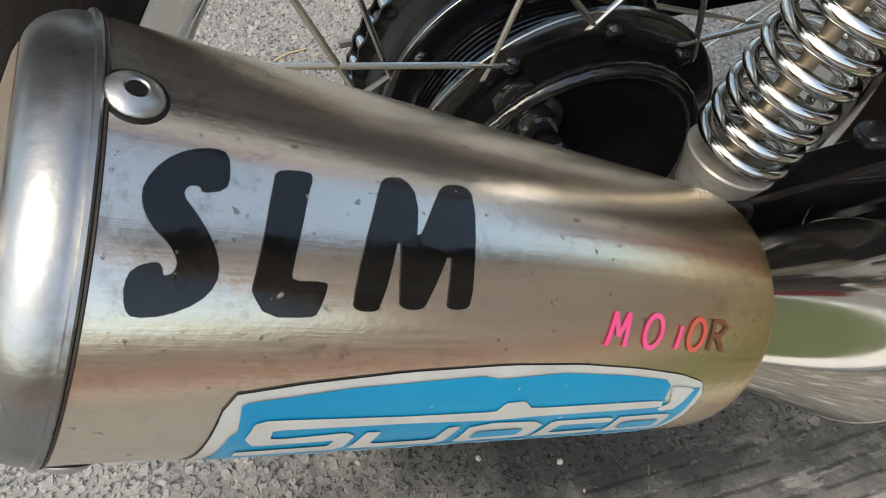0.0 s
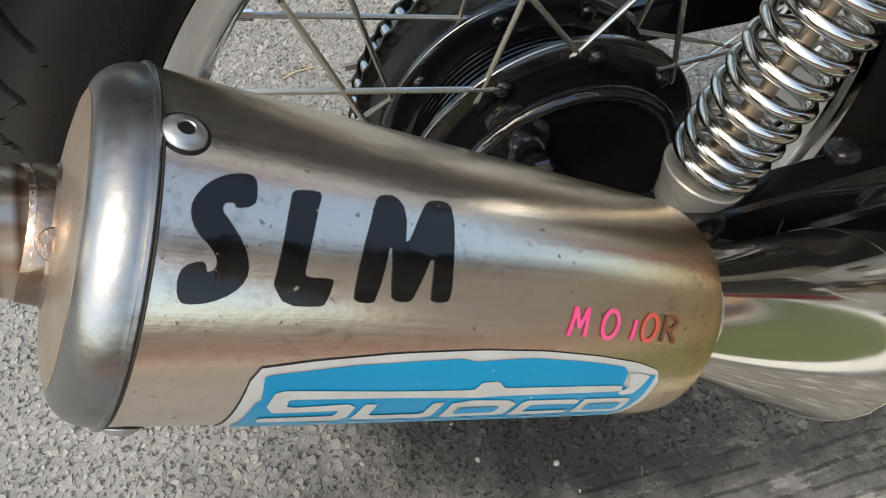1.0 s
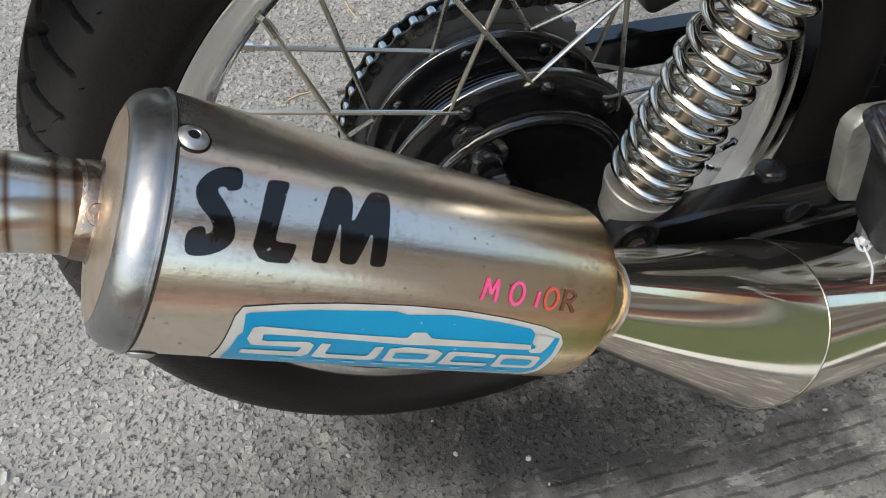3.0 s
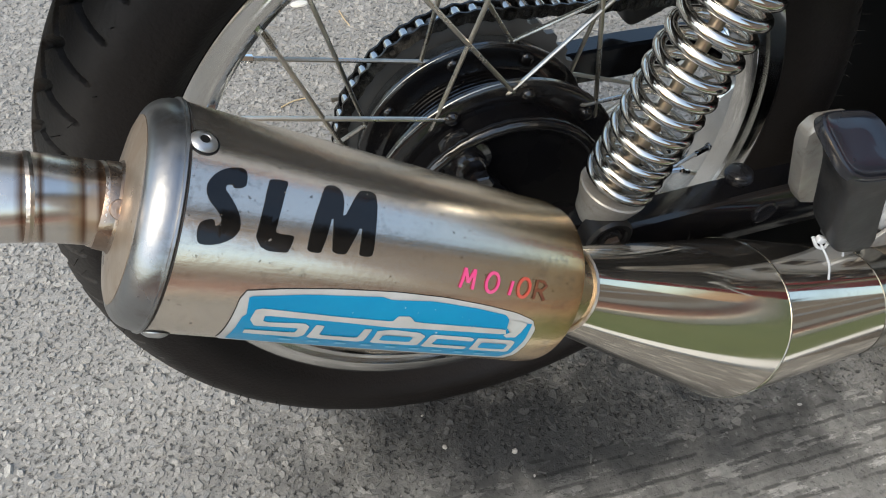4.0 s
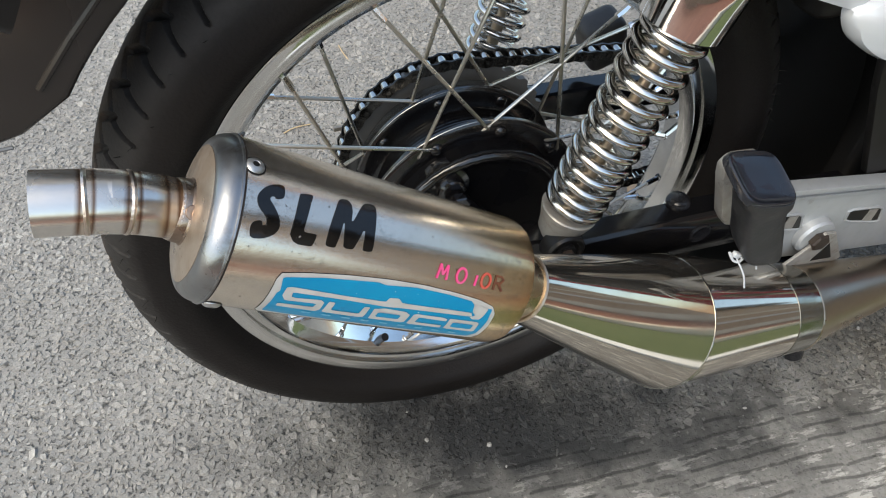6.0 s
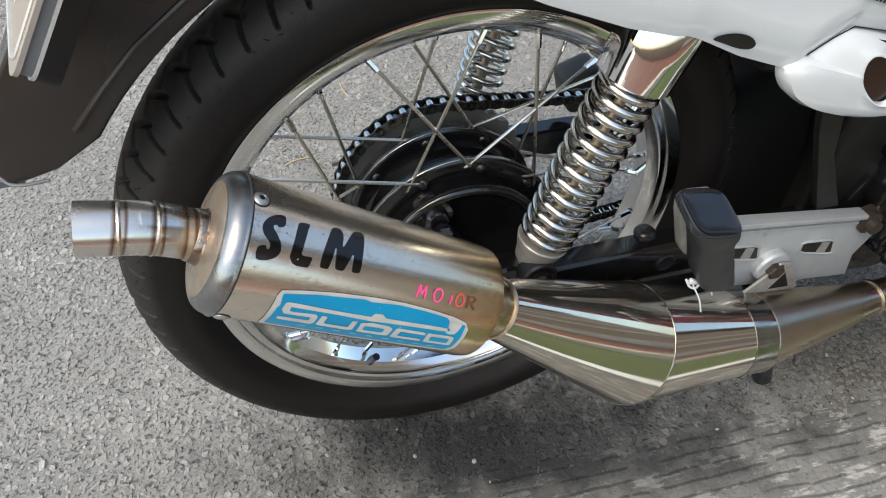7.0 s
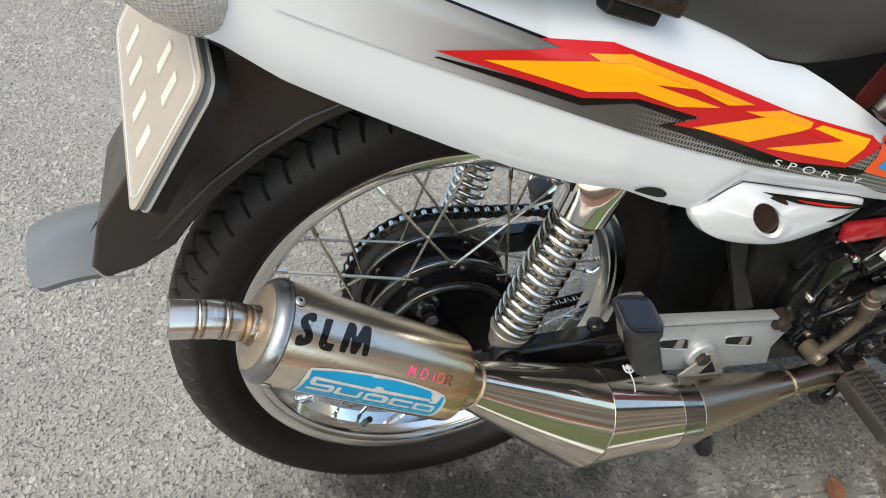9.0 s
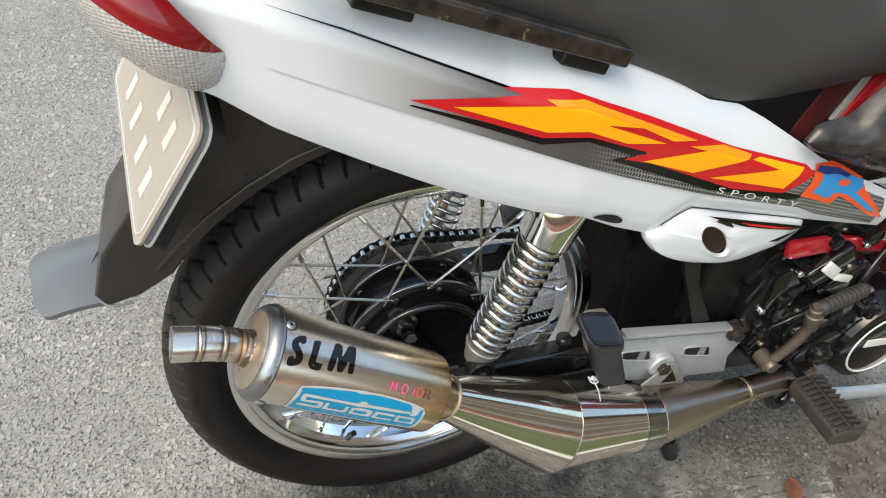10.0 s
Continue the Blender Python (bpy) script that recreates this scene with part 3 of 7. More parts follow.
def soil_edge(x, y):
    """Distance to the broken edge where the hard ground gives way to soil."""
    return (0.722 + 0.772 * (y + 0.13) - x) * 0.79 + 0.012 * noise.noise((x * 25, y * 25, 11)) + 0.006 * noise.noise((x * 90, y * 90, 4))


def slab_mesh():
    """Thin grooved concrete whose ragged edge dips below the asphalt."""
    nx, ny, x0, x1, y0, y1 = 340, 280, -0.30, 0.80, -0.4255, -0.04
    verts, faces = [], []
    for j in range(ny + 1):
        y = y1 + (y0 - y1) * (j / ny) ** 1.3
        for i in range(nx + 1):
            x = x0 + (x1 - x0) * i / nx
            d = slab_depth(x, y)
            h = 0.0024 * max(-1.0, min(1.0, d / 0.055))
            q = (y + 0.058 * x) / 0.0145 + 1.1 * noise.noise((x * 5, y * 5, 1))
            g = max(0.0, math.cos(math.tau * q)) ** 4
            amp = max(0, min(1, (d - 0.02) / 0.05)) * max(0.0, 0.55 + 0.7 * noise.noise((x * 16, y * 16, 5)))
            z = GROUND_Z + h - 0.0010 * g * amp + 0.0007 * noise.noise((x * 110, y * 110, 2))
            verts.append((x, y, z))
    for j in range(ny):
        for i in range(nx):
            a = j * (nx + 1) + i
            faces.append((a, a + nx + 1, a + nx + 2, a + 1))
    return verts, faces


def mesh_part(name, verts, faces, mat, parent=None, label="", smooth=True, sharp=40):
    me = bpy.data.meshes.new(name)
    me.from_pydata(verts, [], faces)
    me.update()
    me.materials.append(mat)
    if smooth:
        me.polygons.foreach_set("use_smooth", [True] * len(me.polygons))
        me.set_sharp_from_angle(angle=radians(sharp))
    ob = new(name, me)
    ob.parent = parent
    return tagged(ob, label)


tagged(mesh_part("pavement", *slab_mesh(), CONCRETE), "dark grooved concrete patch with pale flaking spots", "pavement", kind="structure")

# broken soil past the edge of the hard ground
SOIL = material("dark_soil", (0.060, 0.050, 0.040), 0.95, second=(0.14, 0.12, 0.10), scale=60, blend=0.8, bump=0.8, bump_scale=160)
nx, ny = 150, 200
verts, faces = [], []
for j in range(ny + 1):
    for i in range(nx + 1):
        x, y = 0.30 + 1.1 * i / nx, -0.4255 + 0.3155 * j / ny
        d = min(-soil_edge(x, y), (-0.118 - y) * 0.8, 1.30 - x + 0.10 * noise.noise((x * 6, y * 6, 3)), y + 0.60)
        verts.append((x, y, GROUND_Z - 0.001 + 0.005 * max(-1.0, min(1.0, d / 0.012)) + (0.005 * noise.noise((x * 45, y * 45, 8)) if d > 0 else 0)))
for j in range(ny):
    for i in range(nx):
        a = j * (nx + 1) + i
        faces.append((a, a + 1, a + nx + 2, a + nx + 1))
tagged(mesh_part("soil", verts, faces, SOIL), "dark broken soil past the ragged concrete edge", "soil", kind="structure")


rubble_rng = random.Random(21)
bm = bmesh.new()
for k in range(900):
    x, y = rubble_rng.uniform(0.58, 0.95), rubble_rng.uniform(-0.42, -0.12)
    if soil_edge(x, y) > -0.004:
        continue
    r = rubble_rng.uniform(0.002, 0.0075)
    bmesh.ops.create_icosphere(bm, subdivisions=1, radius=r, matrix=pose(x, y, GROUND_Z + 0.004 + r * 0.2, rubble_rng.uniform(0, 90), rubble_rng.uniform(0, 90), 0) @ Matrix.Diagonal((1, rubble_rng.uniform(0.5, 1), rubble_rng.uniform(0.5, 0.9), 1)))
RUBBLE = material("rubble_stone", (0.075, 0.068, 0.058), 0.9, second=(0.16, 0.145, 0.125), scale=70, blend=0.8, bump=0.4, bump_scale=300)
tagged(part("rubble", bm, RUBBLE, smooth=False), "broken grey-brown rubble on the soil", "rubble", kind="stuff")


def stone_material(name, stops):
    """Stones that differ one from the next, with a fine grain on each."""
    mat = bpy.data.materials.new(name)
    mat.use_nodes = True
    nodes, links = mat.node_tree.nodes, mat.node_tree.links
    b = nodes["Principled BSDF"]
    b.inputs["Roughness"].default_value = 0.8
    b.inputs["Specular IOR Level"].default_value = 0.35
    geo = nodes.new("ShaderNodeNewGeometry")
    ramp = nodes.new("ShaderNodeValToRGB")
    els = ramp.color_ramp.elements
    els[0].position, els[0].color = stops[0][0], (*stops[0][1], 1)
    els[1].position, els[1].color = stops[-1][0], (*stops[-1][1], 1)
    for p, c in stops[1:-1]:
        els.new(p).color = (*c, 1)
    links.new(geo.outputs["Random Per Island"], ramp.inputs[0])
    coord = nodes.new("ShaderNodeTexCoord")
    out = ramp.outputs[0]
    for scale, lo, hi in ((5, 0.84, 1.14), (60, 0.86, 1.12), (420, 0.80, 1.18)):
        nz = nodes.new("ShaderNodeTexNoise")
        nz.inputs["Scale"].default_value, nz.inputs["Detail"].default_value = scale, 5
        links.new(coord.outputs["Object"], nz.inputs["Vector"])
        mr = nodes.new("ShaderNodeMapRange")
        mr.inputs[1].default_value, mr.inputs[2].default_value, mr.inputs[3].default_value, mr.inputs[4].default_value = 0.3, 0.7, lo, hi
        links.new(nz.outputs["Fac"], mr.inputs[0])
        mul = nodes.new("ShaderNodeMix")
        mul.data_type, mul.blend_type = "RGBA", "MULTIPLY"
        mul.inputs[0].default_value = 1
        links.new(out, mul.inputs[6])
        links.new(mr.outputs[0], mul.inputs[7])
        out = mul.outputs[2]
    links.new(out, b.inputs["Base Color"])
    grain = nodes.new("ShaderNodeTexNoise")
    grain.inputs["Scale"].default_value, grain.inputs["Detail"].default_value, grain.inputs["Roughness"].default_value = 340, 6, 0.7
    links.new(coord.outputs["Object"], grain.inputs["Vector"])
    bp = nodes.new("ShaderNodeBump")
    bp.inputs["Strength"].default_value, bp.inputs["Distance"].default_value = 0.8, 0.0018
    links.new(grain.outputs["Fac"], bp.inputs["Height"])
    links.new(bp.outputs[0], b.inputs["Normal"])
    return mat


def chips(spots, rnd):
    """Low stones, each a rough six-sided frustum with a tilted worn top, sunk in the binder."""
    n = len(spots)
    xy, rad = np.array([s[:2] for s in spots]), np.array([s[2] for s in spots])
    ang = np.arange(6) * (math.tau / 6) + rnd.uniform(0, 6.28, (n, 1)) + rnd.uniform(-0.35, 0.35, (n, 6))
    wob = rnd.uniform(0.7, 1.15, (n, 6)) * rad[:, None]
    st, dr = rnd.uniform(0.5, 1.0, (n, 1)), rnd.uniform(0, 3.14, (n, 1))
    px, py = wob * np.cos(ang), wob * np.sin(ang) * st
    ox, oy = px * np.cos(dr) - py * np.sin(dr), px * np.sin(dr) + py * np.cos(dr)
    high = rnd.uniform(0.0004, 0.0017, (n, 1))
    tx, ty = rnd.normal(0, 0.22, (n, 1)), rnd.normal(0, 0.22, (n, 1))
    low = np.stack([xy[:, :1] + ox, xy[:, 1:] + oy, np.full((n, 6), GROUND_Z - 0.0006)], 2)
    k = rnd.uniform(0.50, 0.88, (n, 6))
    top = np.stack([xy[:, :1] + ox * k, xy[:, 1:] + oy * k, GROUND_Z + high + ox * k * tx + oy * k * ty + rnd.normal(0, 0.00012, (n, 6))], 2)
    verts = np.concatenate([low, top], 1).reshape(-1, 3)
    cell = [(q, (q + 1) % 6, 6 + (q + 1) % 6, 6 + q) for q in range(6)] + [(6, 7, 8, 9, 10, 11)]
    faces = [tuple(12 * i + v for v in f) for i in range(n) for f in cell]
    return verts.tolist(), faces


rnd = np.random.default_rng(11)
spots, row_y, odd = [], -0.42, 0
while row_y < 1.75:
    step = 0.0076 if row_y < 0.6 else 0.0094
    x, odd = -0.86 + 0.5 * step * odd, 1 - odd
    right = 0.80 if row_y < 0.5 else 0.62
    while x < right:
        cx, cy = x + rnd.normal(0, 0.0022), row_y + rnd.normal(0, 0.0022)
        inside = slab_depth(cx, cy) if cy < 0 else -1.0
        keep = 0.96 if inside < -0.03 else 0.96 * math.exp(-(inside + 0.03) / 0.030)
        if cy < -0.10 and soil_edge(cx, cy) < 0:
            keep = 0.55
        rim = min(cx + 0.86, right - cx, 1.75 - cy) + 0.06 * noise.noise((cx * 8, cy * 8, 2))
        keep *= max(0.0, min(1.0, rim / 0.10))
        if rnd.uniform() < keep:
            spots.append((cx, cy, min(0.0085, 0.0036 * math.exp(rnd.normal(0, 0.42))) * step / 0.0076))
        x += step
    row_y += step * 0.87
STONES = stain_and_shade(stone_material("asphalt_stones", [(0.0, (0.292, 0.278, 0.252)), (0.30, (0.323, 0.308, 0.280)), (0.80, (0.338, 0.322, 0.292)), (0.98, (0.357, 0.340, 0.308)), (1.0, (0.395, 0.376, 0.341))]))
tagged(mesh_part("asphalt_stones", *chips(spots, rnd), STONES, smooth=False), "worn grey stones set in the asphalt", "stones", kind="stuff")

# loose stones
rng = random.Random(5)
bm = bmesh.new()
for k in range(420):
    x, y = rng.uniform(-0.75, 1.0), rng.uniform(-0.35, 1.1)
    r = rng.uniform(0.0012, 0.0042)
    bmesh.ops.create_icosphere(bm, subdivisions=1, radius=r, matrix=pose(x, y, GROUND_Z + r * 0.35, rng.uniform(0, 90), rng.uniform(0, 90), rng.uniform(0, 360)) @ Matrix.Diagonal((1, rng.uniform(0.6, 1), rng.uniform(0.45, 0.8), 1)))
STONE = material("grit", (0.30, 0.29, 0.27), 0.85, second=(0.18, 0.17, 0.16), scale=200)
tagged(part("grit", bm, STONE, smooth=False), "loose grey grit scattered over the asphalt", "grit", kind="stuff")

# dry leaf and straws
LEAF = material("dry_leaf", (0.30, 0.13, 0.07), 0.7, second=(0.18, 0.07, 0.04), scale=90)
STRAW = material("dry_straw", (0.52, 0.40, 0.24), 0.7, second=(0.42, 0.30, 0.17), scale=90)


def dry_leaf(m):
    bm = bmesh.new()
    rows = []
    for i in range(9):
        t = i / 8
        w = 0.010 * math.sin(math.pi * min(1, t * 0.92 + 0.06)) ** 0.8
        row = []
        for j in (-1, -0.5, 0, 0.5, 1):
            row.append(bm.verts.new(m @ Vector((t * 0.034 - 0.017, j * w + 0.002 * math.sin(t * 5), 0.0035 * abs(j) + 0.003 * math.sin(t * 3.5) + 0.001))))
        rows.append(row)
    for p, q in zip(rows, rows[1:]):
        for j in range(4):
            bm.faces.new((p[j], p[j + 1], q[j + 1], q[j]))
    bmesh.ops.solidify(bm, geom=bm.faces[:], thickness=0.0005)
    return bm


tagged(part("leaf", dry_leaf(pose(0.580, -0.205, GROUND_Z + 0.003, 0, 0, 70) @ Matrix.Scale(1.45, 4)), LEAF), "curled reddish-brown dry leaf on the ground", "leaf")
WOOD = material("weathered_wood", (0.42, 0.29, 0.18), 0.7, second=(0.30, 0.20, 0.12), scale=20, stretch=(1, 6, 6), bump=0.3, bump_scale=120)
bm = box(bmesh.new(), (0.075, 0.028, 0.012), pose(0.362, 0.20, GROUND_Z + 0.0062, 0, 0, 62), 0.002)
tagged(part("wood_offcut", bm, WOOD), "small tan wooden offcut lying on the asphalt", "wood offcut")
PAPER = material("pale_scrap", (0.66, 0.64, 0.58), 0.8, second=(0.52, 0.50, 0.44), scale=150)
bm = lathe(bmesh.new(), (-0.047, 0.709, GROUND_Z), (-0.047, 0.709, 1), [(0, 0.004), (0.002, 0.0085), (0.0045, 0.0075), (0.006, 0.003)], 9)
for v in bm.verts:
    v.co.x += (v.co.x + 0.047) * 0.8 + 0.0015 * noise.noise(v.co * 300)
tagged(part("pebble", bm, PAPER), "pale pebble lying on the asphalt", "pebble")
for i, (x, y, a) in enumerate(((-0.20, 0.33, 30), (-0.17, 0.35, 18), (-0.12, 0.47, 12), (0.02, 0.63, 100))):
    bm = tube(bmesh.new(), curve_points([(0, 0, 0), (0.02, 0.002, 0.002), (0.045, 0, 0.001)], 4), 0.0011, 6)
    bm.transform(pose(x, y, GROUND_Z + 0.0012, 0, 0, a))
    tagged(part("straw", bm, STRAW), "short pale dry straw on the asphalt", "straw", "straws on the ground")

# across the lane, out of view: kerb, grass, wall, guessed from reflections
KERB = material("kerb_paint", (0.72, 0.72, 0.70), 0.6, second=(0.6, 0.6, 0.57), scale=12)
GRASS = material("grass", (0.082, 0.108, 0.036), 0.8, second=(0.112, 0.128, 0.045), scale=3, fine=((0.055, 0.076, 0.024), 0.55), bump=0.6, bump_scale=60)
WALL_TAN = material("plastered_wall", (0.42, 0.28, 0.17), 0.8, second=(0.26, 0.16, 0.095), scale=2, bump=0.2, bump_scale=60)
bm = bmesh.new()
box(bm, (30, 0.055, 0.06), pose(15.02, -0.454, -0.006), 0.006)
tagged(part("kerb", bm, KERB), "white painted flush kerb along the asphalt", "kerb", kind="structure")
bm = bmesh.new()
box(bm, (30, 0.50, 0.10), pose(15.02, -0.7335, -0.036), 0.01)
tagged(part("verge", bm, GRASS), "green mown grass verge beside the kerb", "grass", kind="structure")
EDGING = material("pale_edging", (0.66, 0.56, 0.43), 0.7, second=(0.56, 0.47, 0.36), scale=8)
bm = bmesh.new()
box(bm, (60, 0.08, 0.14), pose(0, -1.026, 0.02), 0.008)
tagged(part("edging", bm, EDGING), "pale tan edging along the grass", "edging", kind="structure")
PAVING = material("red_paving", (0.20, 0.085, 0.05), 0.75, second=(0.12, 0.05, 0.035), scale=6, bump=0.3, bump_scale=60)
bm = bmesh.new()
box(bm, (60, 1.19, 0.10), pose(0, -1.663, -0.004), 0.004)
tagged(part("terrace", bm, PAVING), "red-brown paved strip behind the edging", "paving", kind="structure")
FACADE = material("brown_facade", (0.46, 0.31, 0.20), 0.75, second=(0.29, 0.185, 0.115), scale=1.2, bump=0.2, bump_scale=40)
DARK_EAVE = material("dark_timber", (0.035, 0.026, 0.02), 0.7, second=(0.02, 0.015, 0.012), scale=6)
# unseen wall added to fill the reflections beside the house
bm = box(bmesh.new(), (40, 0.16, 0.55), pose(-18.7, -2.40, 0.275), 0.02)
tagged(part("closing_wall", bm, WALL_TAN), "unseen low tan plastered wall, added beside the house", "wall", kind="structure")
x0, x1 = 1.3, 11.0
for name, y, deep, z0, z1, mat, words in (("wall_south", -2.40, 0.20, 0.0, 2.45, FACADE, "brown plastered house wall across the lane"),
                                          ("plinth", -2.28, 0.05, 0.05, 0.30, EDGING, "pale tan plinth of the house wall"),
                                          ("rail", -2.28, 0.05, 0.78, 0.86, KERB, "white rail along the house wall"),
                                          ("band", -2.28, 0.05, 1.30, 1.42, EDGING, "pale tan band along the house wall"),
                                          ("eave", -2.20, 0.62, 2.45, 2.75, DARK_EAVE, "dark timber eave of the house")):
    bm = box(bmesh.new(), (x1 - x0, deep, z1 - z0), pose((x0 + x1) / 2, y, (z0 + z1) / 2), 0.006)
    tagged(part(name, bm, mat), words, "wall", kind="structure")
# unseen wall added to close the far end
bm = box(bmesh.new(), (0.2, 40, 1.0), pose(18, 6, 0.5), 0.01)
tagged(part("wall_east", bm, WALL_TAN), "unseen low tan plastered wall, added to close the lane", "wall", kind="structure")

# ---- motorcycle ----
LEAN_LEFT = 4.1
bike = new("motorcycle")
bike.matrix_world = pose(0, 0, 0, -LEAN_LEFT, 0, 0)
tagged(bike, "white underbone motorcycle with red-orange decals, leaning on its side stand", "motorcycle")
HUB = Vector((0.003, 0, 0.300))

# rear wheel
wheel = group_under("rear_wheel", bike)
TYRE_R, TYRE_W = 0.2965, 0.044


def tyre_mesh():
    prof = []
    for k in range(125):
        q = math.pi * (k / 124 - 0.5) * 1.42
        c = math.cos(q)
        r = 0.2535 + (TYRE_R - 0.2535) * (abs(c) ** 0.85) * (1 if c > 0 else -1) * (1.0 if c > 0 else 0.62)
        prof.append((TYRE_W * math.sin(q), r, 0.0435 * q))
    prof = [(-0.0268, 0.2300, -0.09)] + prof + [(0.0268, 0.2300, 0.09)]
    n, pitches = 2310, 70
    step = 0.0266
    # one pitch of the tread: broad stub, thin run to the next pitch, curved shoulder cut
    cuts = [((0.10, 0.0218), (0.56, 0.0085), 0.0023), ((0.60, 0.0085), (1.10, 0.0218), 0.0017), ((0.02, 0.0255), (0.10, 0.0218), 0.0016),
            ((0.10, 0.0218), (0.24, 0.0290), 0.0017), ((0.24, 0.0290), (0.33, 0.0370), 0.0014), ((0.33, 0.0370), (0.40, 0.0455), 0.0011)]
    per = n // pitches
    depth = []
    for i in range(per):
        row = []
        for y, r, w in prof:
            g = 0.0
            u = (i / per + (0.5 if y > 0 else 0)) % 1.0
            for (u0, w0), (u1, w1), half_w in cuts:
                for shift in (-1, 0, 1):
                    ax, ay = (u0 + shift) * step, w0
                    dx, dy = (u1 - u0) * step, w1 - w0
                    px, py = u * step - ax, abs(w) - ay
                    f = max(0.0, min(1.0, (px * dx + py * dy) / (dx * dx + dy * dy)))
                    d = math.hypot(px - f * dx, py - f * dy)
                    g = max(g, 0.0050 * max(0.0, min(1.0, (half_w + 0.0009 - d) / 0.0018)))
            row.append(g)
        depth.append(row)
    verts, faces = [], []
    for i in range(n):
        a = math.tau * i / n
        ca, sa = math.cos(a), math.sin(a)
        for (y, r, w), g in zip(prof, depth[i % per]):
            # grooves sink square to the rounded surface
            q = w / 0.0435
            k = g * math.cos(q) if abs(q) < 2 else 0
            verts.append((HUB.x + (r - k) * ca, y - (g * math.sin(q) if abs(q) < 2 else 0), HUB.z + (r - k) * sa))
    m = len(prof)
    for i in range(n):
        j = (i + 1) % n
        for k in range(m - 1):
            faces.append((i * m + k, i * m + k + 1, j * m + k + 1, j * m + k))
    return verts, faces


def road_dust(mat):
    """Grey dust worn into the tread, brown where the crown meets the road."""
    nodes, links = mat.node_tree.nodes, mat.node_tree.links
    b = nodes["Principled BSDF"]
    src = b.inputs["Base Color"].links[0].from_socket
    coord = nodes.new("ShaderNodeTexCoord")
    sub = nodes.new("ShaderNodeVectorMath")
    sub.operation = "SUBTRACT"
    sub.inputs[1].default_value = HUB
    flat = nodes.new("ShaderNodeVectorMath")
    flat.operation = "MULTIPLY"
    flat.inputs[1].default_value = (1, 0, 1)
    ln = nodes.new("ShaderNodeVectorMath")
    ln.operation = "LENGTH"
    links.new(coord.outputs["Object"], sub.inputs[0])
    links.new(sub.outputs[0], flat.inputs[0])
    links.new(flat.outputs[0], ln.inputs[0])
    nz = nodes.new("ShaderNodeTexNoise")
    nz.inputs["Scale"].default_value, nz.inputs["Detail"].default_value, nz.inputs["Roughness"].default_value = 90, 7, 0.7
    links.new(coord.outputs["Object"], nz.inputs["Vector"])
    wob = nodes.new("ShaderNodeMath")
    wob.operation = "MULTIPLY_ADD"
    wob.inputs[1].default_value = 0.014
    links.new(nz.outputs["Fac"], wob.inputs[0])
    links.new(ln.outputs["Value"], wob.inputs[2])
    for lo, hi, tone in ((0.2745, 0.2850, (0.023, 0.0205, 0.0185, 1)), (0.2985, 0.3055, (0.060, 0.040, 0.025, 1))):
        mr = nodes.new("ShaderNodeMapRange")
        mr.inputs[1].default_value, mr.inputs[2].default_value = lo, hi
        links.new(wob.outputs[0], mr.inputs[0])
        mix = nodes.new("ShaderNodeMix")
        mix.data_type = "RGBA"
        mix.inputs[7].default_value = tone
        links.new(mr.outputs[0], mix.inputs[0])
        links.new(src, mix.inputs[6])
        src = mix.outputs[2]
    links.new(src, b.inputs["Base Color"])
    return mat


road_dust(RUBBER)
tyre = mesh_part("tyre", *tyre_mesh(), RUBBER, wheel, "worn black tyre with zigzag tread grooves")
tyre.data.flip_normals()
bm = bmesh.new()
for k in range(150):
    a = math.tau * (k + rng.uniform(-0.2, 0.2)) / 150
    for side in (-1, 1):
        if rng.random() < 0.35:
            continue
        q = rng.uniform(0.85, 1.25)
        y = side * TYRE_W * math.sin(q)
        r = 0.2535 + (TYRE_R - 0.2535) * math.cos(q) ** 0.85
        p = HUB + Vector((r * math.cos(a), y, r * math.sin(a)))
        d = Vector((math.cos(a) * 0.6, side * 0.8, math.sin(a) * 0.6)) + Vector((rng.uniform(-0.4, 0.4), 0, rng.uniform(-0.4, 0.4)))
        rod(bm, p - d * 0.001, p + d.normalized() * rng.uniform(0.003, 0.007), 0.0005, 4, 0.0002)
tagged(part("rubber_hairs", bm, RUBBER, wheel, "moulding hairs on the tyre"), kind="stuff")

bm = bmesh.new()
half = [(0.0, 0.2050), (0.0100, 0.2050), (0.0125, 0.2075), (0.0165, 0.2120), (0.0205, 0.2140), (0.0220, 0.2185), (0.0240, 0.2290), (0.0262, 0.2313), (0.0282, 0.2300), (0.0285, 0.2262), (0.0265, 0.2190)]
outer = [(0.0245, 0.2290), (0.0225, 0.2290), (0.012, 0.2130), (0.0, 0.2110)]
line = [(-y, r) for y, r in reversed(half)] + half[1:]
line += outer + [(-y, r) for y, r in reversed(outer[:-1])]
lathe(bm, HUB, HUB + Vector((0, 1, 0)), line, 180, closed=True)
part("rim", bm, RIM_CHROME, wheel, "polished chrome rim")

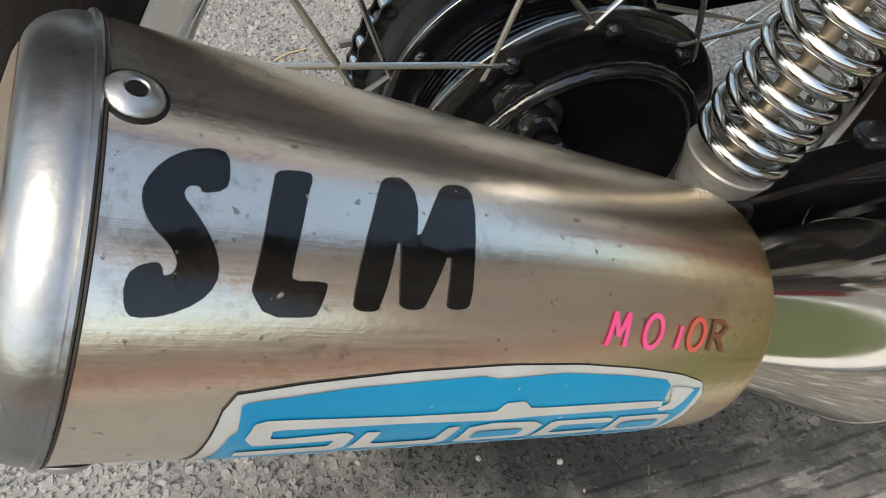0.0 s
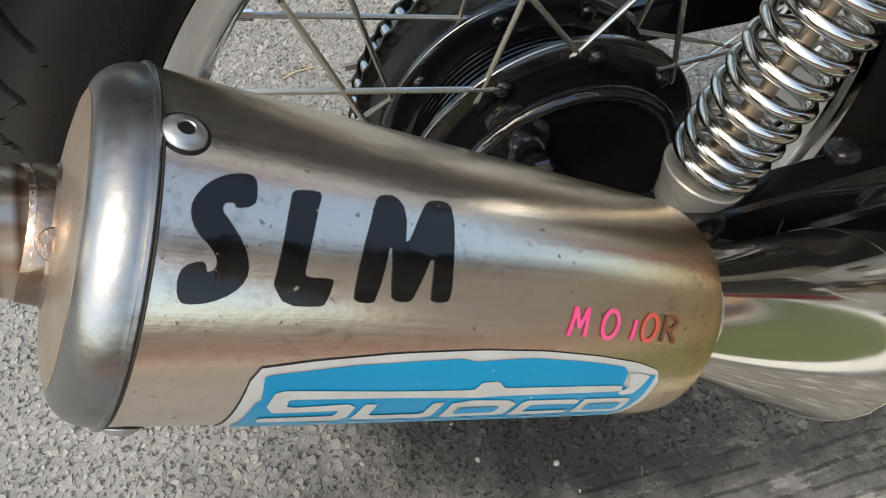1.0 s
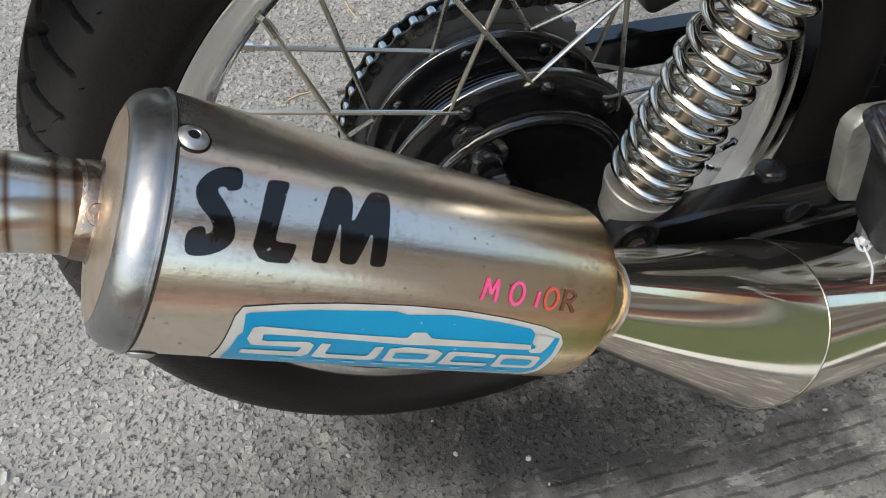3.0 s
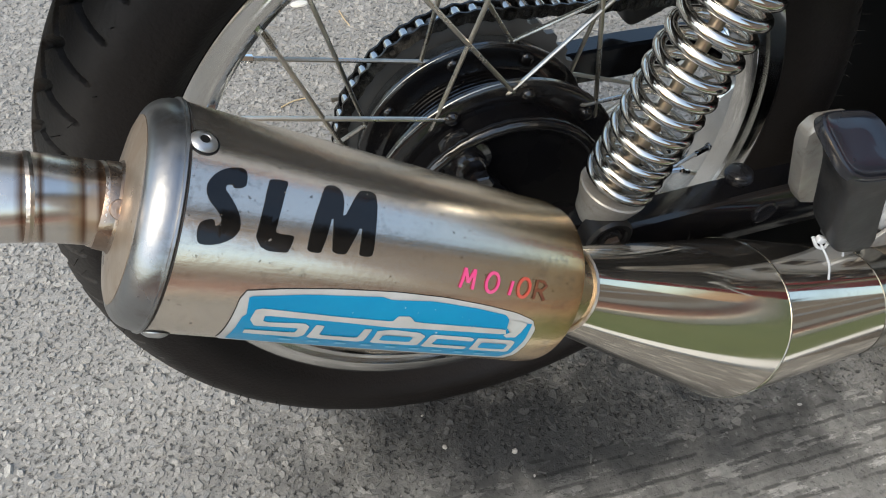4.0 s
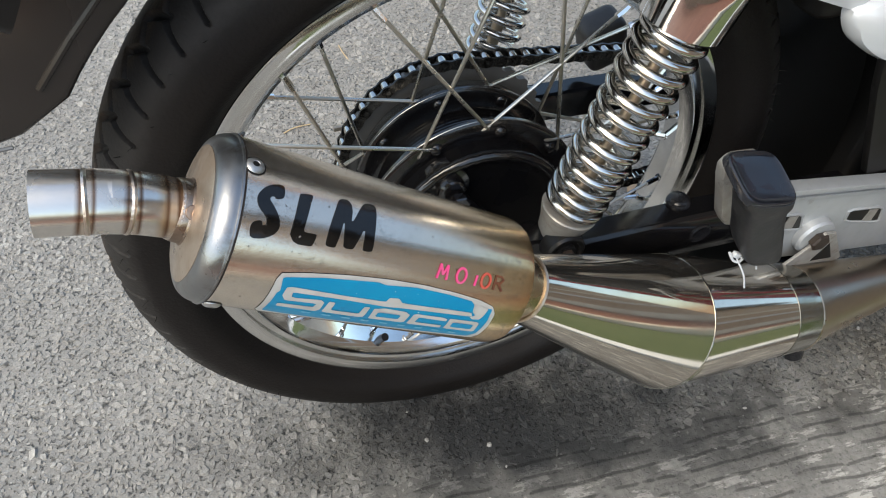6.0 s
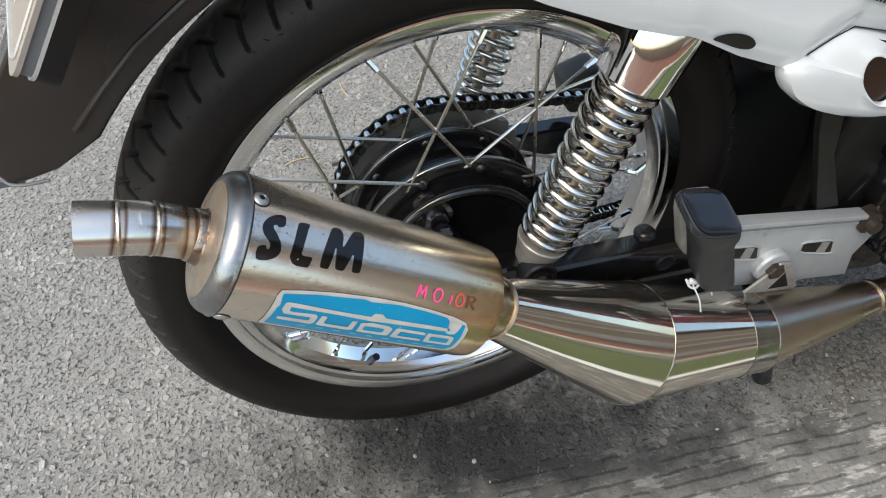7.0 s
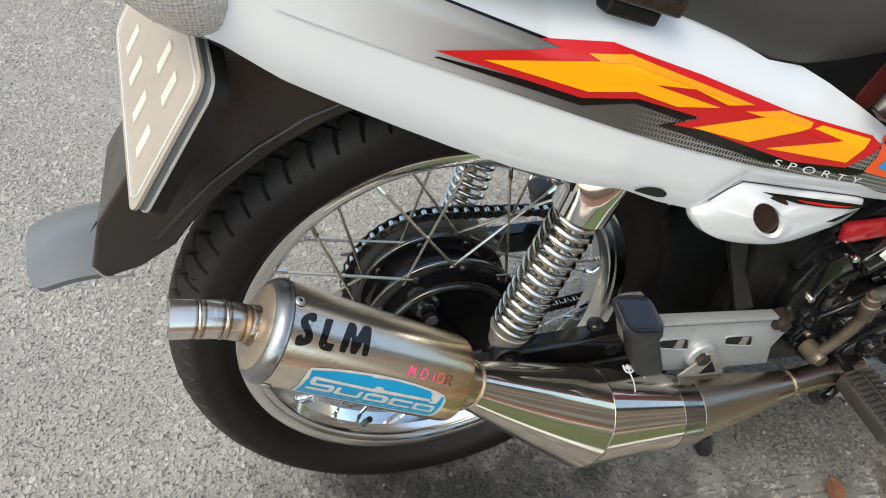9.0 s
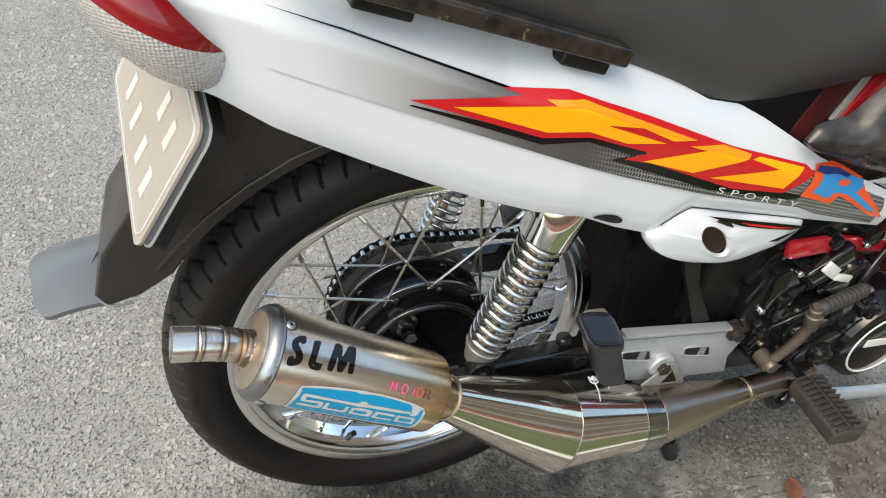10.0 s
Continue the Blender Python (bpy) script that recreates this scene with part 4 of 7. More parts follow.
FLANGE_R = 0.0865
for k in range(9):
    for a0, side, lead in ((32, -1, -36), (22, 1, -33), (13.5, -1, 37), (4, 1, 34)):
        if k == 2 and lead > 0:
            side, a0 = -side, a0 + 0.8
            lead = 42 if side < 0 else 25
        if k == 2 and side < 0 and lead == -36:
            lead = -27
        a = radians(a0 + 40 * k)
        b = a + radians(lead)
        end = HUB + Vector((0.2055 * math.cos(a), side * 0.006, 0.2055 * math.sin(a)))
        start = HUB + Vector((FLANGE_R * math.cos(b), side * 0.0285, FLANGE_R * math.sin(b)))
        d = (start - end).normalized()
        o = HUB + Vector((FLANGE_R * math.cos(b), side * 0.0215, FLANGE_R * math.sin(b)))
        part("spoke", tube(bmesh.new(), [o, o * 0.4 + start * 0.6, start - d * 0.004, end + d * 0.01], 0.0016, 8), SPOKE, wheel)
        bm = bmesh.new()
        lathe(bm, end - d * 0.004, end + d * 0.02, [(0, 0.0042), (0.0045, 0.0042), (0.005, 0.0026), (0.0175, 0.0026), (0.018, 0.0019)], 6)
        part("nipple", bm, CHROME, wheel, "", False)

FINS = []
for k in range(10):
    y0 = 0.0085 + 0.0036 * k
    FINS += [(y0, 0.0738), (y0 + 0.0006, 0.0775), (y0 + 0.0017, 0.0775), (y0 + 0.0023, 0.0738)]
bm = bmesh.new()
lathe(bm, HUB + Vector((0, -0.0275, 0)), HUB + Vector((0, 1, 0)), [(0, 0.074), (-0.0004, 0.0925), (0.0004, 0.0952), (0.0014, 0.0962), (0.0042, 0.0962), (0.0054, 0.0940), (0.0058, 0.080)] + FINS + [(0.0465, 0.0775), (0.0475, 0.086), (0.0478, 0.0905), (0.0492, 0.0930), (0.0530, 0.0930), (0.0545, 0.0905), (0.055, 0.05)], 120)
part("hub", bm, HUB_BLACK, wheel, "glossy black painted drum hub with thin cooling fins")
bm = bmesh.new()
lathe(bm, HUB + Vector((0, -0.0445, 0)), HUB + Vector((0, 1, 0)), [(0.0060, 0.012), (0.0058, 0.030), (0.0070, 0.048), (0.0060, 0.0600), (0.0030, 0.0668), (0.0006, 0.0692), (0.0000, 0.0712), (0.0004, 0.0730), (0.0030, 0.0752), (0.0090, 0.0768), (0.0172, 0.0785), (0.020, 0.0785)], 120)
part("brake_plate", bm, BRAKE_BLACK, wheel, "dished black brake plate")
bm = tube(bmesh.new(), [HUB + Vector(((0.0738 + 0.0003 * math.sin(k * 2.3)) * math.cos(math.tau * k / 120), -0.0420, (0.0738 + 0.0003 * math.sin(k * 2.3)) * math.sin(math.tau * k / 120))) for k in range(121)], 0.0046, 12, cap=False)
part("plate_lip", bm, HUB_BLACK, wheel, "glossy rolled lip of the brake plate")
for k in range(10):
    for a, y in ((radians(36 * k + 7), -0.0277), (radians(38 * k + 27), 0.0195)):
        if y > 0 and k == 9:
            continue
        p = HUB + Vector((0.0850 * math.cos(a), y, 0.0850 * math.sin(a)))
        part("hub_bolt", lathe(bmesh.new(), p, p + Vector((0, -1, 0)), [(0, 0.0052), (0.0016, 0.0052), (0.0030, 0.0040), (0.0036, 0.0016)], 14), HUB_BLACK, wheel, "painted rivet head")
cam_boss = Vector((-0.027, -0.032, 0.352))
bm = lathe(bmesh.new(), cam_boss, cam_boss + Vector((0, -1, 0)), [(0, 0.0195), (0.010, 0.0185), (0.0125, 0.0165), (0.0128, 0.0120), (0.020, 0.0110), (0.0212, 0.0095), (0.0212, 0.004)], 32)
boss = part("brake_cam", bm, HUB_BLACK, wheel, "black boss of the brake cam")
bm = bmesh.new()
plate(bm, rounded([(-0.036, 0.346), (-0.020, 0.354), (0.008, 0.318), (0.040, 0.262), (0.030, 0.256), (-0.006, 0.306)], 0.2), -0.056, -0.051, 0.001)
part("brake_arm", bm, BRAKE_BLACK, boss, "black brake arm")
part("cam_nut", lathe(bmesh.new(), cam_boss + Vector((0.004, -0.024, -0.006)), cam_boss + Vector((0.004, -1, -0.006)), [(0, 0.0085), (0.006, 0.0085), (0.007, 0.0070)], 6), HUB_BLACK, boss, "", False)
bm = bmesh.new()
lathe(bm, HUB + Vector((0, -0.1, 0)), HUB + Vector((0, 1, 0)), [(0, 0.006), (0.2, 0.006)], 16)
part("axle", bm, DULL_STEEL, wheel)
for y in (-0.062, -0.088, 0.088):
    part("axle_nut", lathe(bmesh.new(), HUB + Vector((0, y, 0)), HUB + Vector((0, 1, 0)), [(0, 0.0105), (0.001, 0.0115), (0.008, 0.0115), (0.009, 0.0105)], 6), DULL_STEEL, wheel, "", False)
bm = tube(bmesh.new(), curve_points([HUB + Vector((-0.083, -0.02, -0.165)), HUB + Vector((-0.088, -0.012, -0.18)), HUB + Vector((-0.092, -0.004, -0.205))], 4), 0.0042, 10)
part("valve", bm, PEG_RUBBER, wheel, "black rubber tyre valve")

# sprocket and chain, on the far side
bm = bmesh.new()
teeth, ring = 36, []
for k in range(teeth * 4):
    a = math.tau * k / (teeth * 4)
    r = (0.0975, 0.1015, 0.1015, 0.0975)[k % 4]
    ring.append((HUB.x + r * math.cos(a), HUB.z + r * math.sin(a)))
plate(bm, ring, 0.051, 0.057, 0)
part("sprocket", bm, SPROCKET_GREY, wheel, "dull dark grey rear sprocket")
# bright metal here stands in for the sky glint on the hub
bm = lathe(bmesh.new(), HUB + Vector((0, 0.027, 0)), HUB + Vector((0, 1, 0)), [(0, 0.0895), (0.013, 0.0890), (0.0165, 0.0870), (0.0185, 0.0820), (0.0242, 0.0800)], 96)
part("sprocket_carrier", bm, CARRIER_METAL, wheel, "bright metal sprocket carrier that carries the hub's sky glint")
# thin metal rings put in for the glint along the flange rims
for y, r in ((-0.0265, 0.0959), (0.0226, 0.0927)):
    bm = tube(bmesh.new(), [HUB + Vector((r * math.cos(math.tau * k / 120), y, r * math.sin(math.tau * k / 120))) for k in range(121)], 0.0006, 6, cap=False)
    part("glint_rim", bm, CARRIER_METAL, wheel, "thin bright metal ring for the glint on the hub flange")

chain = group_under("drive_chain", bike)
CR, pitch_len = 0.0995, 0.0127
top_a = radians(86)
pts = []
p_top = Vector((HUB.x + CR * math.cos(top_a), 0.054, HUB.z + CR * math.sin(top_a)))
p_bot = Vector((HUB.x + CR * math.cos(-top_a), 0.054, HUB.z + CR * math.sin(-top_a)))
f_top, f_bot = Vector((0.50, 0.054, 0.350)), Vector((0.50, 0.054, 0.262))
n_line = int((f_top - p_top).length / pitch_len)
for k in range(n_line, 0, -1):
    pts.append(p_top.lerp(f_top, k / n_line))
n_arc = int(CR * (math.tau - 2 * top_a) / pitch_len)
for k in range(n_arc + 1):
    a = top_a + (math.tau - 2 * top_a) * k / n_arc
    pts.append(Vector((HUB.x + CR * math.cos(a), 0.054, HUB.z + CR * math.sin(a))))
n_line = int((f_bot - p_bot).length / pitch_len)
for k in range(1, n_line + 1):
    q = p_bot.lerp(f_bot, k / n_line)
    q.z -= 0.012 * math.sin(math.pi * k / n_line)
    pts.append(q)


def link_mesh():
    """One chain link along x: two waisted plates and a roller."""
    bm = bmesh.new()
    for s in (-1, 1):
        outline = []
        for cx, a0 in ((0.00635, -90), (-0.00635, 90)):
            for k in range(7):
                a = radians(a0 + 30 * k)
                outline.append((cx + 0.0052 * math.cos(a), 0.0052 * math.sin(a)))
            outline.append((0, 0.0038 if cx > 0 else -0.0038))
        plate(bm, outline, s * 0.0050, s * 0.0068, 0)
    rod(bm, (0.00635, -0.008, 0), (0.00635, 0.008, 0), 0.0022, 8)
    dark = len(bm.faces)
    rod(bm, (0.00635, -0.005, 0), (0.00635, 0.005, 0), 0.0043, 12)
    bm.faces.ensure_lookup_table()
    for f in bm.faces[dark:]:
        f.material_index = 1
    return bm


link_data = None
for p, q in zip(pts, pts[1:]):
    if link_data is None:
        first = part("link", link_mesh(), [GREASE, ROLLER], chain)
        link_data, ob = first.data, first
    else:
        ob = new("link", link_data)
        ob.parent = chain
    d = q - p
    ob.matrix_local = Matrix.Translation((p + q) / 2) @ pose(0, 0, 0, 0, -math.degrees(math.atan2(d.z, d.x)), 0)

# swing arms
for sy, name in ((-1, "swing_arm"), (1, "swing_arm")):
    bm = bmesh.new()
    ay = -0.077 if sy < 0 else 0.116
    deep = 0.0250 if sy < 0 else 0.0180
    beam = [(-0.045, 0.297, 0.0170), (0.035, 0.298, 0.0170), (0.068, 0.2925, 0.9 * deep), (0.18, 0.2905, deep), (0.33, 0.285, deep), (0.47, 0.275, deep)]
    rings = []
    for x, z, h in beam:
        y = ay - (0.011 if sy < 0 and x > 0.05 else 0)
        rings.append([bm.verts.new((x, y + dy * 0.0122, z + dz * h)) for dy, dz in ((-1, -0.86), (-0.78, -1), (0.78, -1), (1, -0.86), (1, 0.86), (0.78, 1), (-0.78, 1), (-1, 0.86))])
    for p, q in zip(rings, rings[1:]):
        for k in range(8):
            bm.faces.new((p[k], p[(k + 1) % 8], q[(k + 1) % 8], q[k]))
    bm.faces.new(rings[0])
    bm.faces.new(rings[-1])
    bmesh.ops.recalc_face_normals(bm, faces=bm.faces)
    arm = part(name, bm, BLACK_PAINT, bike, "scuffed black box-section swing arm")
    bm = bmesh.new()
    box(bm, (0.035, 0.004, 0.026), pose(-0.042, ay + sy * 0.013, 0.299), 0.002)
    box(bm, (0.004, 0.016, 0.024), pose(-0.064, ay + sy * 0.005, 0.299), 0.001)
    rod(bm, (-0.090, ay + sy * 0.004, 0.299), (-0.02, ay + sy * 0.004, 0.299), 0.003, 8)
    part("chain_adjuster", bm, DULL_STEEL, arm)
    if sy < 0:
        part("rubber_stop", lathe(bmesh.new(), (0.170, -0.080, 0.3150), (0.170, -0.080, 0.4), [(0, 0.0105), (0.002, 0.0105), (0.003, 0.0085), (0.0045, 0.0095), (0.006, 0.008), (0.007, 0.004)], 20), PEG_RUBBER, arm)

        part("boss_cap", lathe(bmesh.new(), (0.187, -0.0995, 0.2925), (0.187, -1, 0.2925), [(0, 0.0105), (0.002, 0.0102), (0.0028, 0.0085), (0.0020, 0.0055)], 24), PEG_RUBBER, arm)

# shock absorbers
EYE_RUBBER = material("eye_rubber", (0.007, 0.007, 0.008), 0.32, second=(0.014, 0.013, 0.012), scale=60, rough_var=0.08, bump=0.08, bump_scale=400, spec=0.4)
for sy in (-1, 1):
    shock = group_under("shock_absorber", bike)
    a, b = (Vector((0.043, -0.092, 0.311)), Vector((0.1085, -0.1065, 0.559))) if sy < 0 else (Vector((0.043, 0.098, 0.311)), Vector((0.1105, 0.111, 0.566)))
    o, d, s, u = frame_of(a, b)
    L = (b - a).length
    turns, spp, pts = 13.5, 28, []
    h0, h1 = 0.046, L - 0.050
    for k in range(int(turns * spp) + 1):
        q = math.tau * k / spp
        t = k / (turns * spp)
        t = t + 0.045 * (math.sin(math.pi * (2 * t - 1)) / math.pi)
        r = 0.0210
        pts.append(o + d * (h0 + (h1 - h0) * t) + (s * math.cos(q) + u * math.sin(q)) * r)
    part("spring", tube(bmesh.new(), pts, 0.0035, 12), SPRING, shock, "chrome coil spring")
    part("lower_body", lathe(bmesh.new(), a, b, [(0.014, 0.0120), (0.020, 0.0165), (0.03, 0.0186), (0.038, 0.0215), (0.0425, 0.0228), (0.0435, 0.0220), (0.0436, 0.0060)], 40), CAST_GREY, shock, "grey cast lower shock body")
    part("damper_rod", lathe(bmesh.new(), a + d * 0.043, b, [(0, 0.0056), (0.05, 0.0056), (0.0505, 0.0040), (L - 0.075, 0.0040)], 20), DULL_STEEL, shock, "thin steel damper rod")
    part("upper_cap", lathe(bmesh.new(), a, b, [(L - 0.054, 0.0262), (L - 0.052, 0.0280), (L - 0.03, 0.0285), (L - 0.008, 0.0285), (L - 0.002, 0.0255), (L, 0.018)], 48), CHROME, shock, "chrome upper shock cover")
    w = Vector((0, -1, 0)) if sy < 0 else Vector((0, 1, 0))
    eye = a + d * 0.014 + w * 0.004
    part("bush", lathe(bmesh.new(), eye + w * 0.004, eye + w, [(0, 0.0168), (0.0125, 0.0168), (0.0145, 0.0150), (0.0142, 0.0125), (0.0120, 0.0115), (0.0118, 0.0085), (0.0150, 0.0082), (0.0155, 0.0065)], 32), EYE_RUBBER, shock, "black rubber eye bush")
    part("bolt", lathe(bmesh.new(), eye + w * 0.0195, eye + w, [(0, 0.0062), (0.003, 0.0062), (0.004, 0.0052)], 6), RUST, shock, "", False)
    top = b + d * 0.012
    part("upper_eye", lathe(bmesh.new(), top - w * 0.014, top + w, [(0, 0.014), (0.028, 0.014)], 24), PEG_RUBBER, shock)

# exhaust
exhaust = group_under("exhaust", bike)
MA, MB = Vector((-0.190, -0.1705, 0.4826)), Vector((0.0, -0.1802, 0.3703))
ML = (MB - MA).length
MD = (MB - MA).normalized()
M_UP = (Vector((0, 0, 1)) - MD * MD.z).normalized()
M_SIDE = M_UP.cross(MD)


def muffler_r(h):
    return 0.0407 + (0.0380 - 0.0407) * h / ML


def on_muffler(h, angle, lift=0.0):
    q = radians(angle)
    return MA + MD * h + (M_UP * math.cos(q) + M_SIDE * math.sin(q)) * (muffler_r(h) + lift)


bm = bmesh.new()
lathe(bm, MA, MB, [(-0.0027, muffler_r(0) - 0.0012), (-0.0027, muffler_r(0)), (0.05, muffler_r(0.05)), (0.10, muffler_r(0.10)), (0.164, muffler_r(0.164)), (0.1682, muffler_r(0.168) - 0.0005), (0.1700, muffler_r(0.168) - 0.0025), (0.1708, 0.033), (0.1712, 0.026)], 128)
muffler = part("muffler_body", bm, STEEL_TINT, exhaust, "brushed steel muffler, heat-tinted brown at its front end")
bm = bmesh.new()
R0 = muffler_r(0)
SHOULDER = [(-0.0027 - 0.0098 * math.sin(radians(a)), R0 - 0.0085 + 0.0085 * math.cos(radians(a))) for a in range(0, 91, 9)]
lathe(bm, MA, MB, [(-0.0024, 0.030), (-0.0024, R0 + 0.0002)] + SHOULDER + [(-0.0127, 0.0300), (-0.0060, 0.0300)], 128)
cap = part("end_cap", bm, CAP_STEEL, exhaust, "rounded satin steel end cap")
for h, r, w, mat, name, words in ((-0.0024, R0 + 0.0002, 0.00075, CAP_STEEL, "rolled_lip", "rolled steel lip of the cap"), (-0.0013, R0 + 0.0001, 0.00035, RUST, "seam_line", "rusty seam line")):
    seam = [MA + MD * h + (M_UP * math.cos(math.tau * k / 96) + M_SIDE * math.sin(math.tau * k / 96)) * r for k in range(97)]
    part(name, tube(bmesh.new(), seam, w, 6, cap=False), mat, cap, words)
part("cap_face", lathe(bmesh.new(), MA, MB, [(-0.0156, 0.012), (-0.0152, 0.018), (-0.0144, 0.0250), (-0.0134, 0.0308), (-0.0127, 0.0328), (-0.0110, 0.0328)], 96), DUSTY_STEEL, cap, "dusty brown-stained cap face")
bm = bmesh.new()
neck0 = MA - MD * 0.0165
pipe_pts = curve_points([neck0, Vector((-0.2110, -0.1705, 0.4960)), Vector((-0.2225, -0.1735, 0.5045)), Vector((-0.2360, -0.1750, 0.5100)), Vector((-0.2588, -0.1761, 0.5156))], 6)
tube(bm, pipe_pts, 0.0142, 40, cap=False)
back = [v for v in bm.verts][-40:]
inner = [bm.verts.new(pipe_pts[-1] + (v.co - pipe_pts[-1]) * 0.9) for v in back]
deep = [bm.verts.new(pipe_pts[-1] + (v.co - pipe_pts[-1]) * 0.88 + Vector((0.03, 0.001, -0.006))) for v in back]
for k in range(40):
    bm.faces.new((back[k], back[(k + 1) % 40], inner[(k + 1) % 40], inner[k]))
    bm.faces.new((inner[k], inner[(k + 1) % 40], deep[(k + 1) % 40], deep[k]))
bm.faces.new(deep)
bmesh.ops.recalc_face_normals(bm, faces=bm.faces)
tail = part("tail_pipe", bm, PIPE_TINT, exhaust, "polished steel tail pipe with heat-tinted weld rings")
for x_ring, w in ((-0.2085, 0.0147), (-0.2240, 0.0146), (-0.2410, 0.0146)):
    i = min(range(len(pipe_pts) - 1), key=lambda k: abs(pipe_pts[k].x - x_ring))
    p, q = pipe_pts[i], pipe_pts[i + 1]
    d = (q - p).normalized()
    bm = lathe(bmesh.new(), p - d * 0.0013, p + d, [(0, 0.0141), (0.0005, w - 0.0003), (0.0013, w), (0.0021, w - 0.0003), (0.0026, 0.0141)], 40)
    part("weld_ring", bm, BEAD, tail, "pale weld bead between brown heat bands")
part("collar", lathe(bmesh.new(), MA - MD * 0.0212, MA, [(0, 0.0141), (0.001, 0.0150), (0.005, 0.0154), (0.0060, 0.0164), (0.0075, 0.0190)], 40), BURNT, tail, "stained pipe collar")
spot = MA - MD * 0.0150 + (M_UP * math.cos(radians(-48)) + M_SIDE * math.sin(radians(-48))) * 0.0153
part("plug_weld", lathe(bmesh.new(), spot, spot + (spot - (MA - MD * 0.0150)), [(0, 0.0036), (0.0006, 0.0034), (0.0009, 0.002), (0.0006, 0.0008)], 16), WELD, tail)

CHAMBER = [Vector((-0.0253, -0.1770, 0.3817)), Vector((0.122, -0.1530, 0.2580)), Vector((0.276, -0.1520, 0.2185)), Vector((0.428, -0.1500, 0.2205)), Vector((0.56, -0.135, 0.205))]
face = MA + MD * 0.171
C_DIRS = []
for i, p in enumerate(CHAMBER):
    d_in = (p - (CHAMBER[i - 1] if i else face)).normalized()
    d_out = (CHAMBER[i + 1] - p).normalized() if i < len(CHAMBER) - 1 else d_in
    C_DIRS.append((d_in + d_out).normalized())


def mitred(i, j, r0, r1, n=96, steps=12):
    """A cone from one joint to the next, cut at both ends along the joint's plane."""
    bm = bmesh.new()
    a, b = CHAMBER[i], CHAMBER[j]
    _, d, s, u = frame_of(a, b)
    rings = []
    for k in range(steps + 1):
        t = k / steps
        c, r = a.lerp(b, t), r0 + (r1 - r0) * t
        no = C_DIRS[i].lerp(C_DIRS[j], t).normalized()
        ring = []
        for q in range(n):
            off = (s * math.cos(math.tau * q / n) + u * math.sin(math.tau * q / n)) * r
            ring.append(bm.verts.new(c + off - d * (off.dot(no) / d.dot(no))))
        rings.append(ring)
    for p, q in zip(rings, rings[1:]):
        for k in range(n):
            bm.faces.new((p[k], p[(k + 1) % n], q[(k + 1) % n], q[k]))
    bm.faces.new(rings[0][::-1])
    bm.faces.new(rings[-1])
    bmesh.ops.recalc_face_normals(bm, faces=bm.faces)
    return bm, [v.co.copy() for v in rings[0]], [v.co.copy() for v in rings[-1]]


NECK_L = (CHAMBER[0] - face).length
part("neck", lathe(bmesh.new(), face - MD * 0.004, CHAMBER[0], [(0, 0.0250), (0.0045, 0.0248), (0.006, 0.0222), (NECK_L, 0.0213), (NECK_L + 0.006, 0.0213)], 64), NECK_GOLD, exhaust, "short golden heat-tinted neck")
sections = (("rear_cone", 0, 1, 0.0216, 0.0560), ("chamber", 1, 2, 0.0560, 0.0405), ("front_cone", 2, 3, 0.0400, 0.0178), ("header_pipe", 3, 4, 0.0172, 0.0165))
for name, i, j, r0, r1 in sections:
    bm, first, last = mitred(i, j, r0, r1)
    part(name, bm, POLISHED if i < 2 else HEADER, exhaust)
    if i == 3:
        continue
    loop = first + first[:1]
    beads = [(0.0, 0.0014)] if i == 0 else [(0.0, 0.0006), (0.0042, 0.0005)] if i == 1 else [(-0.0012, 0.0016)]
    ahead = C_DIRS[i]
    for step, r in beads:
        line = [p + ahead * step + (p - CHAMBER[i]).normalized() * (0.00012 * math.sin(k * 1.9) - step * 0.09) for k, p in enumerate(loop)]
        part("weld_seam", tube(bmesh.new(), line, r, 6, cap=False), DULL_STEEL if i == 0 else BAND_STEEL if i == 1 else HEADER, exhaust, "rippled weld seam round the pipe")
# dull band where the chamber meets the front cone
bm, first, last = mitred(1, 2, 0.0564, 0.0409)
keep_from = CHAMBER[1].lerp(CHAMBER[2], 0.78)
bmesh.ops.bisect_plane(bm, geom=bm.verts[:] + bm.edges[:] + bm.faces[:], plane_co=keep_from, plane_no=C_DIRS[2], clear_inner=True)
bmesh.ops.holes_fill(bm, edges=[e for e in bm.edges if e.is_boundary], sides=0)
part("joint_band", bm, BAND_STEEL, exhaust, "duller steel band round the front of the chamber")
end_ring = lathe(bmesh.new(), CHAMBER[3] - C_DIRS[3] * 0.004, CHAMBER[3] + C_DIRS[3], [(0, 0.0180), (0.001, 0.0200), (0.005, 0.0202), (0.007, 0.0186), (0.0075, 0.0170)], 40)
part("pipe_collar", end_ring, HEADER, exhaust, "raised collar where the pipe enters the cone")
# hanger
bm = bmesh.new()
plate(bm, [(0.266, 0.258), (0.284, 0.276), (0.296, 0.292), (0.308, 0.290), (0.334, 0.250), (0.330, 0.246)], -0.1330, -0.1300, 0.0008)
hanger = part("hanger", bm, CAST_GREY, exhaust, "small stained triangular exhaust hanger")
# black triangle laid on the hanger for the dark of its hole
bm = bmesh.new()
plate(bm, [(0.296, 0.257), (0.307, 0.277), (0.320, 0.2545)], -0.1336, -0.1326, 0)
part("hanger_hole", bm, BLACK_PLASTIC, hanger)

